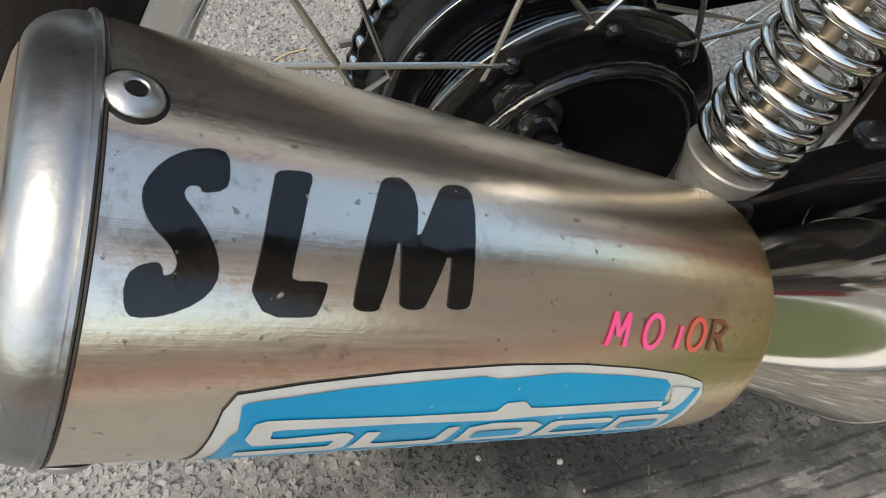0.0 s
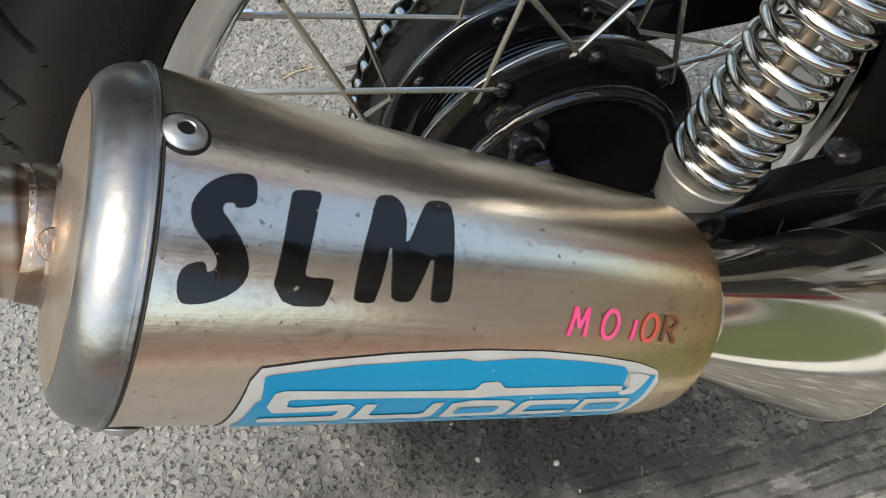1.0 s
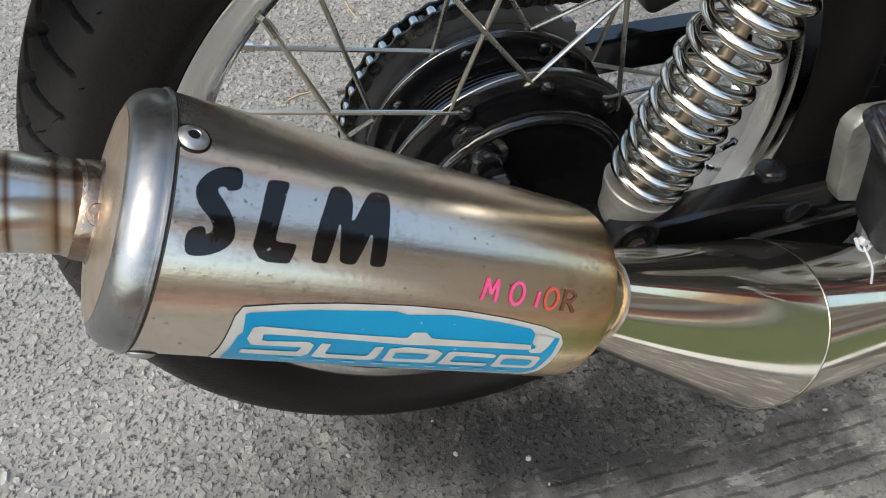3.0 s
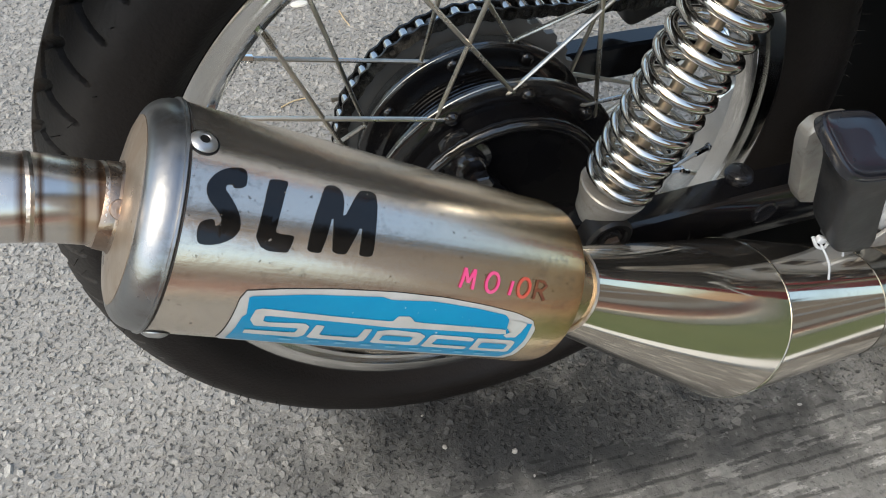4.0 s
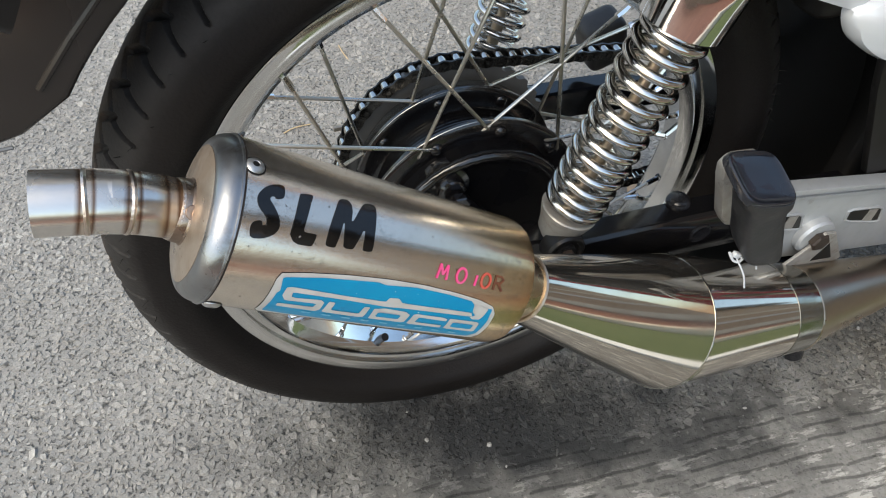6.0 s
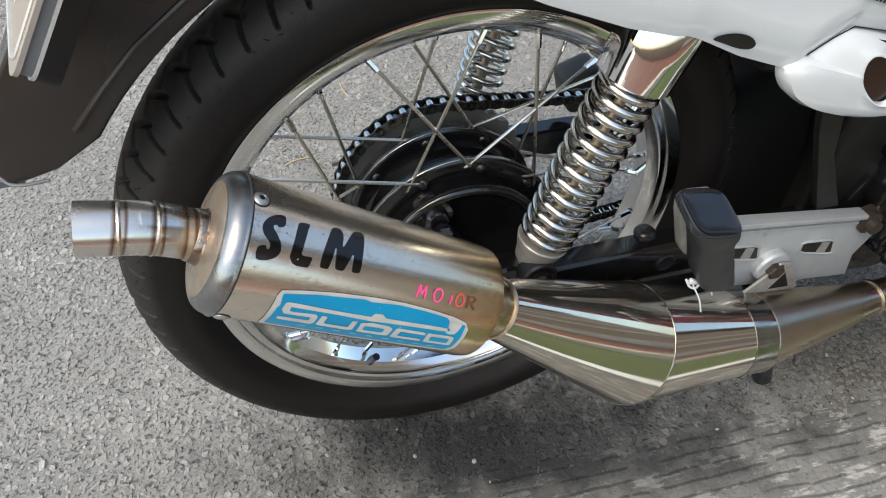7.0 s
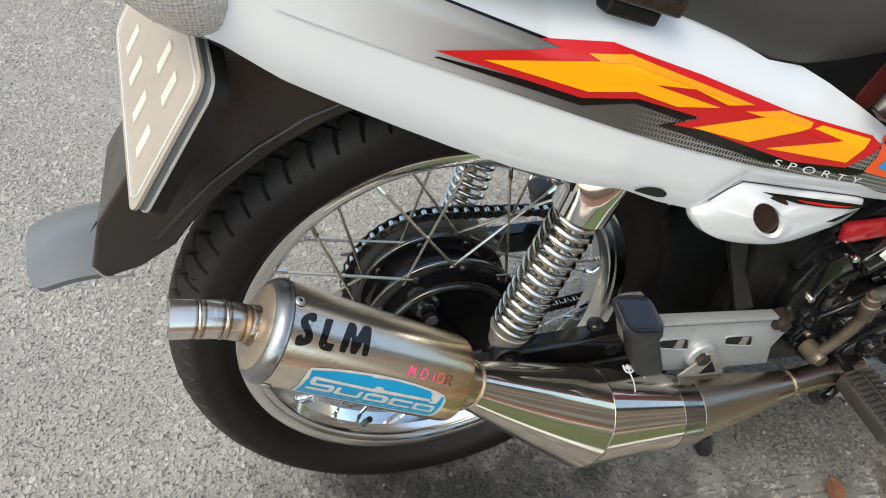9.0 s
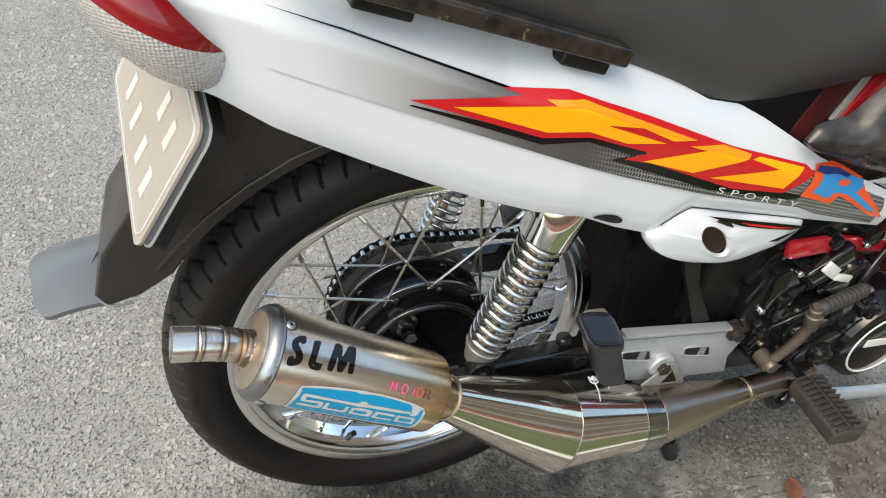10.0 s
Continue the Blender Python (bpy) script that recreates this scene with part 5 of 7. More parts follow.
# rivets
for h, ang in ((0.0024, -8.2), (0.0030, -124), (0.0028, 115)):
    p, n = on_muffler(h, ang), (on_muffler(h, ang, 0.01) - on_muffler(h, ang)).normalized()
    bm = lathe(bmesh.new(), p - n * 0.0006, p + n, [(0, 0.0045), (0.0008, 0.0045), (0.0014, 0.0041), (0.0021, 0.0028), (0.0024, 0.0019), (0.0020, 0.0014), (0.0004, 0.0012)], 28)
    rivet = part("rivet", bm, RIVET, exhaust, "aluminium pop rivet")
    part("grime_ring", lathe(bmesh.new(), p - n * 0.0003, p + n, [(0, 0.0052), (0.00045, 0.0050), (0.0005, 0.0044)], 28), BLACK_PLASTIC, rivet)
    part("pin_hole", lathe(bmesh.new(), p + n * 0.0005, p + n, [(0, 0.0015), (0.0012, 0.0015)], 12), BLACK_PLASTIC, rivet)


def flat_shape(bm, outline, place, step=0.004):
    """Fills an outline given in two coordinates and lays it, finely cut, on a surface."""
    vs = [bm.verts.new((x, y, 0)) for x, y in outline]
    f = bm.faces.new(vs)
    f.normal_update()
    bmesh.ops.triangulate(bm, faces=[f], ngon_method="EAR_CLIP")
    for axis in (0, 1):
        lo, hi = min(v.co[axis] for v in bm.verts), max(v.co[axis] for v in bm.verts)
        c = lo + step
        while c < hi:
            no = [0, 0, 0]
            no[axis] = 1
            co = [0, 0, 0]
            co[axis] = c
            bmesh.ops.bisect_plane(bm, geom=bm.verts[:] + bm.edges[:] + bm.faces[:], plane_co=co, plane_no=no)
            c += step
    for v in bm.verts:
        v.co = place(v.co.x, v.co.y)
    bmesh.ops.recalc_face_normals(bm, faces=bm.faces)
    return bm


def muffler_sticker(name, outline, mat, parent, lift, label="", soft=0.25):
    """An outline of (distance along the muffler, angle) laid on its skin."""
    flat = [(h, ang * 0.0007) for h, ang in outline]
    if soft:
        flat = rounded(flat, soft)
    bm = flat_shape(bmesh.new(), flat, lambda x, y: on_muffler(x, y / 0.0007, lift))
    ob = part(name, bm, mat, parent, label)
    c = ob.data.polygons[0]
    if c.normal.dot(Vector(c.center) - MA) < 0:
        ob.data.flip_normals()
    return ob


S_SHAPE = [(0.0162, -18.4), (0.0140, -17.6), (0.0100, -19.3), (0.0066, -22.8), (0.0043, -27.9), (0.0042, -32.2), (0.0057, -36.5), (0.0085, -39.8), (0.0100, -42.9), (0.0099, -45.6), (0.0083, -46.7), (0.0080, -44.5), (0.0071, -43.6), (0.0041, -45.4), (0.0033, -48.9), (0.0038, -53.8), (0.0051, -55.6), (0.0095, -54.7), (0.0138, -51.5), (0.0160, -47.3), (0.0160, -42.9), (0.0145, -37.8), (0.0115, -32.3), (0.0097, -29.6), (0.0103, -27.2), (0.0122, -26.7), (0.0125, -28.4), (0.0160, -26.9), (0.0165, -23.8)]
L_SHAPE = [(0.0246, -19.8), (0.0296, -18.9), (0.0302, -20.6), (0.0293, -24.6), (0.0274, -42.8), (0.0279, -45.1), (0.0335, -44.5), (0.0341, -45.5), (0.0331, -52.2), (0.0319, -53.2), (0.0245, -53.7), (0.0217, -48.7), (0.0215, -46.8), (0.0235, -21.3)]
M_SHAPE = [(0.0431, -18.1), (0.0444, -16.0), (0.0483, -15.2), (0.0508, -20.0), (0.0502, -33.9), (0.0557, -17.1), (0.0575, -14.4), (0.0623, -13.6), (0.0639, -16.6), (0.0634, -34.7), (0.0637, -47.0), (0.0623, -48.4), (0.0591, -48.7), (0.0583, -47.6), (0.0582, -30.9), (0.0539, -47.3), (0.0530, -49.3), (0.0494, -49.6), (0.0479, -47.9), (0.0469, -27.9), (0.0445, -49.7), (0.0433, -50.8), (0.0400, -50.8), (0.0391, -49.2), (0.0396, -37.0)]
for shape in (S_SHAPE, L_SHAPE, M_SHAPE):
    muffler_sticker("letter_sticker", shape, LETTER_BLACK, muffler, 0.0003, "worn black cut-out letter sticker")


def stroke(points, width):
    """The outline of a bar along a line, in millimetre-like units."""
    pts = [Vector(p) for p in points]
    left, right = [], []
    for i, p in enumerate(pts):
        d = (pts[min(i + 1, len(pts) - 1)] - pts[max(i - 1, 0)]).normalized()
        n = Vector((-d.y, d.x)) * width / 2
        left.append(p + n)
        right.append(p - n)
    return [tuple(v) for v in left + right[::-1]]


def small_letter(strokes, h, top, bottom, mat, slant):
    """A letter of bars in a unit box, on the muffler between two angles."""
    for pts in strokes:
        w = 0.0060
        flat = stroke([((h + (x * w + slant * (1 - y) * 0.001)) / 1.0, (top + (bottom - top) * y) * 0.0007) for x, y in pts], 0.0014)
        bm = flat_shape(bmesh.new(), flat, lambda x, y: on_muffler(x, y / 0.0007, 0.0004), 0.003)
        yield bm


O_RING = [(0.5 + 0.5 * math.sin(math.tau * k / 16), 0.5 - 0.5 * math.cos(math.tau * k / 16)) for k in range(17)]
WORD = (([[(0, 1), (0.14, 0)], [(0.14, 0.02), (0.52, 0.7)], [(0.52, 0.7), (0.88, 0.02)], [(0.88, 0), (1.0, 1)]], 0.1030, STICKER_PINK),
        ([O_RING], 0.1148, STICKER_PINK),
        ([[(0.55, 0.25), (0.5, 1)]], 0.1245, STICKER_PINK),
        ([O_RING], 0.1312, STICKER_RED),
        ([[(0, 1), (0, 0), (0.6, 0.02), (0.9, 0.2), (0.6, 0.48), (0.08, 0.5)], [(0.35, 0.5), (1.0, 1)]], 0.1405, STICKER_BROWN))
for strokes, h, mat in WORD:
    joined = bmesh.new()
    for bm in small_letter(strokes, h, -45.0, -56.5, mat, 0.3):
        me = bpy.data.meshes.new("scratch")
        bm.to_mesh(me)
        bm.free()
        joined.from_mesh(me)
        bpy.data.meshes.remove(me)
    part("small_letter", joined, mat, muffler, "faded cut-out letter sticker")

BADGE = [(0.0220, -74.6), (0.0349, -70.8), (0.0540, -67.0), (0.0773, -64.2), (0.0984, -63.4), (0.1191, -64.6), (0.1351, -66.8), (0.1450, -70.1), (0.1488, -76.5), (0.1500, -90.0), (0.1502, -104.0), (0.1480, -112.5), (0.1143, -116.6), (0.0733, -120.0), (0.0437, -121.5), (0.0224, -122.4)]
FIELD = [(0.0246, -76.8), (0.0438, -71.9), (0.0719, -67.8), (0.0761, -68.9), (0.0936, -66.4), (0.1137, -67.0), (0.1295, -68.8), (0.1324, -71.6), (0.1335, -77.7), (0.1398, -84.7), (0.1413, -73.0), (0.1452, -72.6), (0.1466, -85.0), (0.1468, -101.9), (0.1436, -109.0), (0.1115, -112.5), (0.0698, -115.6), (0.0409, -116.8), (0.0250, -116.2), (0.0252, -90.5), (0.0262, -88.0)]
badge = muffler_sticker("badge_sticker", BADGE, STICKER_SILVER, muffler, 0.0003, "worn blue and silver sponsor sticker", 0.1)
edge = rounded([(h, a * 0.0007) for h, a in BADGE], 0.1)
line = [on_muffler(p[0] + (q[0] - p[0]) * k / 8, (p[1] + (q[1] - p[1]) * k / 8) / 0.0007, 0.0002) for p, q in zip(edge, edge[1:] + edge[:1]) for k in range(8)]
part("sticker_edge", tube(bmesh.new(), line + line[:1], 0.00014, 5, cap=False), DECAL_BLACK, badge)
muffler_sticker("blue_field", FIELD, STICKER_BLUE, badge, 0.0006, "scuffed bright blue field", 0.06)
BARS = ([(0.0283, -84.0), (0.0305, -82.7), (0.0583, -82.8), (0.0802, -82.0), (0.0814, -78.0), (0.0864, -77.3), (0.0898, -80.8), (0.1331, -78.6), (0.1349, -82.4), (0.0920, -85.3), (0.0823, -86.6), (0.0595, -86.4), (0.0323, -87.2), (0.0328, -91.5), (0.0353, -91.9), (0.0476, -90.1), (0.0499, -92.2), (0.0502, -100.7), (0.0486, -103.8), (0.0287, -104.1), (0.0284, -100.0), (0.0461, -99.0), (0.0465, -94.6), (0.0306, -95.8), (0.0281, -91.2)],
        [(0.0519, -90.3), (0.0553, -90.5), (0.0555, -99.2), (0.0708, -98.6), (0.0710, -90.0), (0.0742, -89.4), (0.0745, -101.4), (0.0722, -103.0), (0.0517, -103.4)],
        [(0.0767, -90.4), (0.0823, -88.2), (0.0947, -88.4), (0.0983, -90.9), (0.0983, -101.4), (0.0777, -102.9), (0.0769, -93.2)],
        [(0.1002, -88.8), (0.1188, -88.0), (0.1214, -89.2), (0.1214, -91.6), (0.1043, -92.0), (0.1040, -98.4), (0.1212, -97.4), (0.1212, -100.9), (0.1002, -102.1)],
        [(0.1228, -87.9), (0.1402, -86.9), (0.1424, -88.2), (0.1436, -99.5), (0.1236, -100.9), (0.1228, -89.5)],
        [(0.1330, -71.8), (0.1385, -71.7), (0.1425, -73.0), (0.1416, -80.0), (0.1405, -84.0), (0.1360, -84.9), (0.1337, -83.2), (0.1368, -80.0)])
for shape in BARS:
    muffler_sticker("pale_bar", shape, STICKER_SILVER, badge, 0.0009, "", 0.08)
for shape in ([(0.0800, -93.0), (0.0932, -92.4), (0.0932, -97.4), (0.0800, -98.4)], [(0.1260, -91.2), (0.1396, -90.4), (0.1398, -96.2), (0.1262, -97.0)]):
    muffler_sticker("blue_gap", shape, STICKER_BLUE, badge, 0.0012, "", 0.1)
for k in range(9):
    h = 0.0430 + 0.0108 * k
    muffler_sticker("tiny_bar", [(h, -106.8 + 0.3 * k), (h + 0.0046, -106.6 + 0.3 * k), (h + 0.0044, -108.8 + 0.3 * k), (h - 0.0002, -109.0 + 0.3 * k)], STICKER_TINY, badge, 0.0009, "", 0)

# footpeg and its bracket
bracket = group_under("peg_bracket", bike)
bm = bmesh.new()
OUT = [(0.238, 0.268), (0.226, 0.300), (0.222, 0.352), (0.381, 0.327), (0.410, 0.312), (0.420, 0.292), (0.408, 0.262), (0.416, 0.230), (0.352, 0.240), (0.345, 0.236), (0.312, 0.247), (0.255, 0.258)]
plate(bm, OUT, -0.120, -0.114, 0.0012)
part("plate", bm, ALU, bracket, "cast aluminium bracket plate")
bm = bmesh.new()
plate(bm, [(0.222, 0.3545), (0.386, 0.3275), (0.386, 0.3225), (0.222, 0.3485)], -0.1265, -0.1125, 0.0012)
part("rib", bm, ALU, bracket)
bm = bmesh.new()
plate(bm, [(0.214, 0.343), (0.384, 0.3165), (0.384, 0.3130), (0.213, 0.3395)], -0.1222, -0.118, 0.0008)
part("rib", bm, ALU, bracket)
SLOT = [(0.3275, 0.2870), (0.3250, 0.3020), (0.3665, 0.2955), (0.3735, 0.2740)]
for dx, dz in ((-0.0960, 0.0170), (0.0, 0.0)):
    outline = [(x + dx, z + dz) for x, z in SLOT]
    # black inset laid on the uncut plate for the dark of the slot
    bm = bmesh.new()
    plate(bm, rounded(outline, 0.13), -0.1206, -0.1190, 0)
    part("slot", bm, BLACK_PLASTIC, bracket, "flat black inset for the dark slot")
    ring = rounded(outline, 0.13)
    part("slot_rim", tube(bmesh.new(), [(x, -0.1204, z) for x, z in ring + ring[:1]], 0.0015, 6, cap=False), ALU, bracket)
    bm = bmesh.new()
    plate(bm, [(0.350 + dx, 0.2815 + dz), (0.352 + dx, 0.2955 + dz), (0.362 + dx, 0.2940 + dz), (0.362 + dx, 0.2795 + dz)], -0.1212, -0.1205, 0)
    part("slot_web", bm, CAST_GREY, bracket, "pale metal seen through the slot")
boss = Vector((0.294, -0.114, 0.282))
part("boss", lathe(bmesh.new(), boss, boss + Vector((0, -1, 0)), [(0, 0.019), (0.012, 0.019), (0.0145, 0.017), (0.015, 0.012)], 32), ALU, bracket)
part("boss_bolt", lathe(bmesh.new(), boss + Vector((0, -0.015, 0)), boss + Vector((0, -1, 0)), [(0, 0.0095), (0.005, 0.0095), (0.0065, 0.008)], 6), RUST, bracket, "", False)
nut = Vector((0.398, -0.112, 0.312))
part("pivot_bolt", lathe(bmesh.new(), nut, nut + Vector((0, -1, 0)), [(0, 0.016), (0.004, 0.016), (0.0045, 0.0125), (0.012, 0.0125), (0.0125, 0.008), (0.020, 0.0075)], 12), RUST, bracket, "rusty pivot bolt", False)

peg = group_under("footpeg", bike)
P_TL, P_TR, P_BL, P_BR = Vector((0.1252, -0.1490, 0.4340)), Vector((0.1670, -0.1480, 0.4250)), Vector((0.1315, -0.1810, 0.4155)), Vector((0.1710, -0.1800, 0.4075))
PEG_END, PEG_BASE = (P_TL + P_TR + P_BL + P_BR) / 4, Vector((0.1780, -0.1640, 0.3430))
PEG_X, PEG_Y = (P_TR + P_BR - P_TL - P_BL) / 4, (P_BL + P_BR - P_TL - P_TR) / 4
PEG_N = PEG_X.cross(PEG_Y).normalized()
if PEG_N.z < 0:
    PEG_N = -PEG_N


def peg_ring(bm, centre, k):
    """One rounded-square ring of the footpeg."""
    ring = []
    for q in range(40):
        c, sn = math.cos(math.tau * q / 40), math.sin(math.tau * q / 40)
        ring.append(bm.verts.new(centre + PEG_X * (k * 1.14 * math.copysign(abs(c) ** 0.48, c)) + PEG_Y * (k * 1.12 * math.copysign(abs(sn) ** 0.48, sn))))
    return ring


def peg_skin(bm, rings):
    for p, q in zip(rings, rings[1:]):
        for k in range(40):
            bm.faces.new((p[k], p[(k + 1) % 40], q[(k + 1) % 40], q[k]))
    bm.faces.new(rings[0][::-1])
    bm.faces.new(rings[-1])
    bmesh.ops.recalc_face_normals(bm, faces=bm.faces)
    return bm


bm = bmesh.new()
rings = []
for t, k in ((0.0, 0.70), (0.05, 0.80), (0.13, 0.84), (0.30, 0.82), (0.40, 0.815), (0.55, 0.80), (0.70, 0.80), (0.80, 0.86), (0.88, 0.96), (0.93, 0.99), (0.985, 1.0)):
    rings.append(peg_ring(bm, PEG_BASE.lerp(PEG_END, t), k))
part("rubber", peg_skin(bm, rings), PEG_DUSTY, peg, "dusty black rubber passenger footpeg, folded up")
bm = bmesh.new()
rings = [peg_ring(bm, PEG_END + PEG_N * up, k) for up, k in ((-0.004, 0.99), (-0.001, 1.0), (0.0012, 0.97), (0.0018, 0.92), (0.0008, 0.84), (0.0002, 0.70), (0.0, 0.4))]
part("end_pad", peg_skin(bm, rings), PEG_PAD, peg, "smooth shiny black end pad")
bm = bmesh.new()
plate(bm, rounded([(0.151, 0.396), (0.157, 0.406), (0.185, 0.404), (0.207, 0.345), (0.197, 0.328), (0.172, 0.336)], 0.15), -0.131, -0.119, 0.003)
part("arm", bm, CAST_GREY, peg, "stained grey metal peg arm")
TIE = material("cable_tie", (0.58, 0.60, 0.62), 0.3, second=(0.40, 0.41, 0.43), scale=60)
bm = bmesh.new()
box(bm, (0.0075, 0.004, 0.0045), pose(0.1560, -0.1690, 0.3470, 0, 30, 0), 0.001)
tube(bm, curve_points([(0.148, -0.169, 0.352), (0.152, -0.172, 0.345), (0.159, -0.172, 0.342), (0.166, -0.168, 0.345)], 4), 0.0010, 6)
tube(bm, curve_points([(0.1555, -0.171, 0.345), (0.159, -0.180, 0.336), (0.162, -0.184, 0.324)], 4), 0.0007, 6)
tube(bm, curve_points([(0.160, -0.170, 0.344), (0.172, -0.174, 0.338), (0.176, -0.175, 0.331)], 4), 0.0007, 6)
part("cable_tie", bm, TIE, peg, "white cable tie")

far_peg = box(bmesh.new(), (0.045, 0.040, 0.052), pose(0.192, 0.125, 0.352, 8, -20, 0), 0.012, 4)
part("footpeg", far_peg, PEG_BROWN, bike, "dark grey passenger footpeg on the far side")

# side panel
LOW = [(-0.250, 0.702), (-0.215, 0.687), (-0.199, 0.680), (-0.162, 0.656), (-0.124, 0.6375), (-0.083, 0.618), (-0.039, 0.598), (0.010, 0.578), (0.064, 0.560), (0.115, 0.5485), (0.150, 0.5325), (0.195, 0.517), (0.206, 0.526), (0.233, 0.5440), (0.29, 0.531), (0.388, 0.508), (0.52, 0.478)]
TOP = [(-0.250, 0.806), (-0.215, 0.800), (-0.10, 0.775), (0.0, 0.737), (0.132, 0.694), (0.18, 0.676), (0.23, 0.652), (0.272, 0.642), (0.306, 0.626), (0.354, 0.600), (0.385, 0.582), (0.458, 0.549), (0.52, 0.522)]
CREASE = [(-0.250, 0.770), (-0.215, 0.760), (-0.183, 0.752), (-0.117, 0.734), (-0.051, 0.710), (0.018, 0.685), (0.072, 0.680), (0.153, 0.653), (0.26, 0.611), (0.361, 0.578), (0.52, 0.515)]
BASE = [(-0.26, -0.104), (-0.1, -0.121), (0.1, -0.140), (0.45, -0.144), (0.6, -0.144)]


def panel_y(x, z):
    lo, cr = lerp(LOW, x)[0], lerp(CREASE, x)[0]
    y = lerp(BASE, x)[0]
    s = max(0.0, min(1.0, (z - lo) / 0.032))
    y += 0.007 * (1 - s) ** 2
    if z > cr - 0.012:
        t = z - (cr - 0.012)
        y += 0.85 * t * t / (t + 0.012)
    if x < -0.13:
        y += 0.9 * (x + 0.13) ** 2
    return y


def panel_point(x, z, lift=0.0):
    return Vector((x, panel_y(x, z) - lift, z))


bm = bmesh.new()
grid, NX, NZ = [], 230, 60
for i in range(NX + 1):
    t = i / NX
    col = []
    for j in range(NZ + 1):
        v = j / NZ
        x = -0.211 - 0.034 * v + (0.52 + 0.211 + 0.034 * v) * t
        lo, hi = lerp(LOW, x)[0], lerp(TOP, x)[0]
        if t == 0:
            lo = 0.686
        z = lo + (hi - lo) * v
        col.append(bm.verts.new(panel_point(x, z)))
    grid.append(col)
for p, q in zip(grid, grid[1:]):
    for j in range(NZ):
        bm.faces.new((p[j], q[j], q[j + 1], p[j + 1]))
bmesh.ops.recalc_face_normals(bm, faces=bm.faces)
if sum(f.normal.y for f in bm.faces) > 0:
    bmesh.ops.reverse_faces(bm, faces=bm.faces[:])
bmesh.ops.solidify(bm, geom=bm.faces[:], thickness=0.003)
panel = part("side_panel", bm, WHITE_PAINT, bike, "glossy white side panel with red and orange decals")

# lower cover with the round hole
bm = bmesh.new()
TAB = [(0.190, 0.519), (0.199, 0.501), (0.218, 0.487), (0.241, 0.477), (0.273, 0.468), (0.300, 0.464), (0.322, 0.464), (0.353, 0.471), (0.384, 0.482), (0.396, 0.504), (0.340, 0.519), (0.29, 0.5305), (0.258, 0.539), (0.233, 0.5440), (0.219, 0.536), (0.206, 0.526)]
HOLE_C, HOLE_A, HOLE_B = (0.2730, 0.5030), Vector((0.0188, -0.0070)), Vector((-0.0108, 0.0206))


def smooth_loop(pts, n=4):
    loop = [Vector((x, 0, z)) for x, z in pts]
    k = len(loop)
    out = []
    for i in range(k):
        p0, p1, p2, p3 = loop[i - 1], loop[i], loop[(i + 1) % k], loop[(i + 2) % k]
        for j in range(n):
            t = j / n
            out.append(0.5 * ((2 * p1) + (p2 - p0) * t + (2 * p0 - 5 * p1 + 4 * p2 - p3) * t * t + (3 * p1 - p0 - 3 * p2 + p3) * t ** 3))
    return [(p.x, p.z) for p in out]


outer = smooth_loop(TAB, 4)
rings = []
n = len(outer)
cx, cz = HOLE_C
angs = [math.atan2(z - cz, x - cx) for x, z in outer]
inner = []
det = HOLE_A.x * HOLE_B.y - HOLE_A.y * HOLE_B.x
for a in angs:
    ca, sa = math.cos(a), math.sin(a)
    reach = 1 / math.hypot((HOLE_B.y * ca - HOLE_B.x * sa) / det, (HOLE_A.x * sa - HOLE_A.y * ca) / det)
    inner.append((cx + reach * ca, cz + reach * sa))
for s, y in ((0.0, -0.128), (0.0, -0.137), (0.06, -0.1415), (0.25, -0.1445), (0.55, -0.1455), (0.78, -0.1465), (0.90, -0.1480), (0.97, -0.1475), (1.0, -0.1455), (1.0, -0.1430)):
    rings.append([bm.verts.new((ox + (ix - ox) * s, y + (0.008 if oz > 0.525 else 0) * (1 - s), oz + (iz - oz) * s)) for (ox, oz), (ix, iz) in zip(outer, inner)])
for p, q in zip(rings, rings[1:]):
    for k in range(n):
        bm.faces.new((p[k], p[(k + 1) % n], q[(k + 1) % n], q[k]))
bmesh.ops.recalc_face_normals(bm, faces=bm.faces)
part("lower_cover", bm, WHITE_PAINT, panel, "white lower cover with a round hole")
# dark disc close behind the hole, its colour giving the shaded red inside
bm = bmesh.new()
lathe(bm, (cx, -0.1400, cz), (cx, -1, cz), [(0, 0.024), (0.003, 0.024), (0.003, 0.0)], 32)
part("hole_back", bm, DARK_HOLE, panel, "dark red disc behind the hole, standing in for its shaded inside")
bm = bmesh.new()
tube(bm, [panel_point(x, z - 0.001, 0.0006) for x, z in ((0.206, 0.5275), (0.222, 0.5385), (0.236, 0.5452), (0.262, 0.5395), (0.29, 0.5325), (0.34, 0.5210), (0.388, 0.5095), (0.392, 0.500), (0.388, 0.486))], 0.0005, 6)
part("gap_line", bm, BLACK_PLASTIC, panel)


def panel_decal(name, outline, mat, lift, label="", step=0.0045):
    lift = lift * 1.7 if lift < 0.005 else lift
    bm = flat_shape(bmesh.new(), outline, lambda x, z: panel_point(x, z, lift), step)
    ob = part(name, bm, mat, panel, label)
    if sum(p.normal.y for p in ob.data.polygons) > 0:
        ob.data.flip_normals()
    return ob


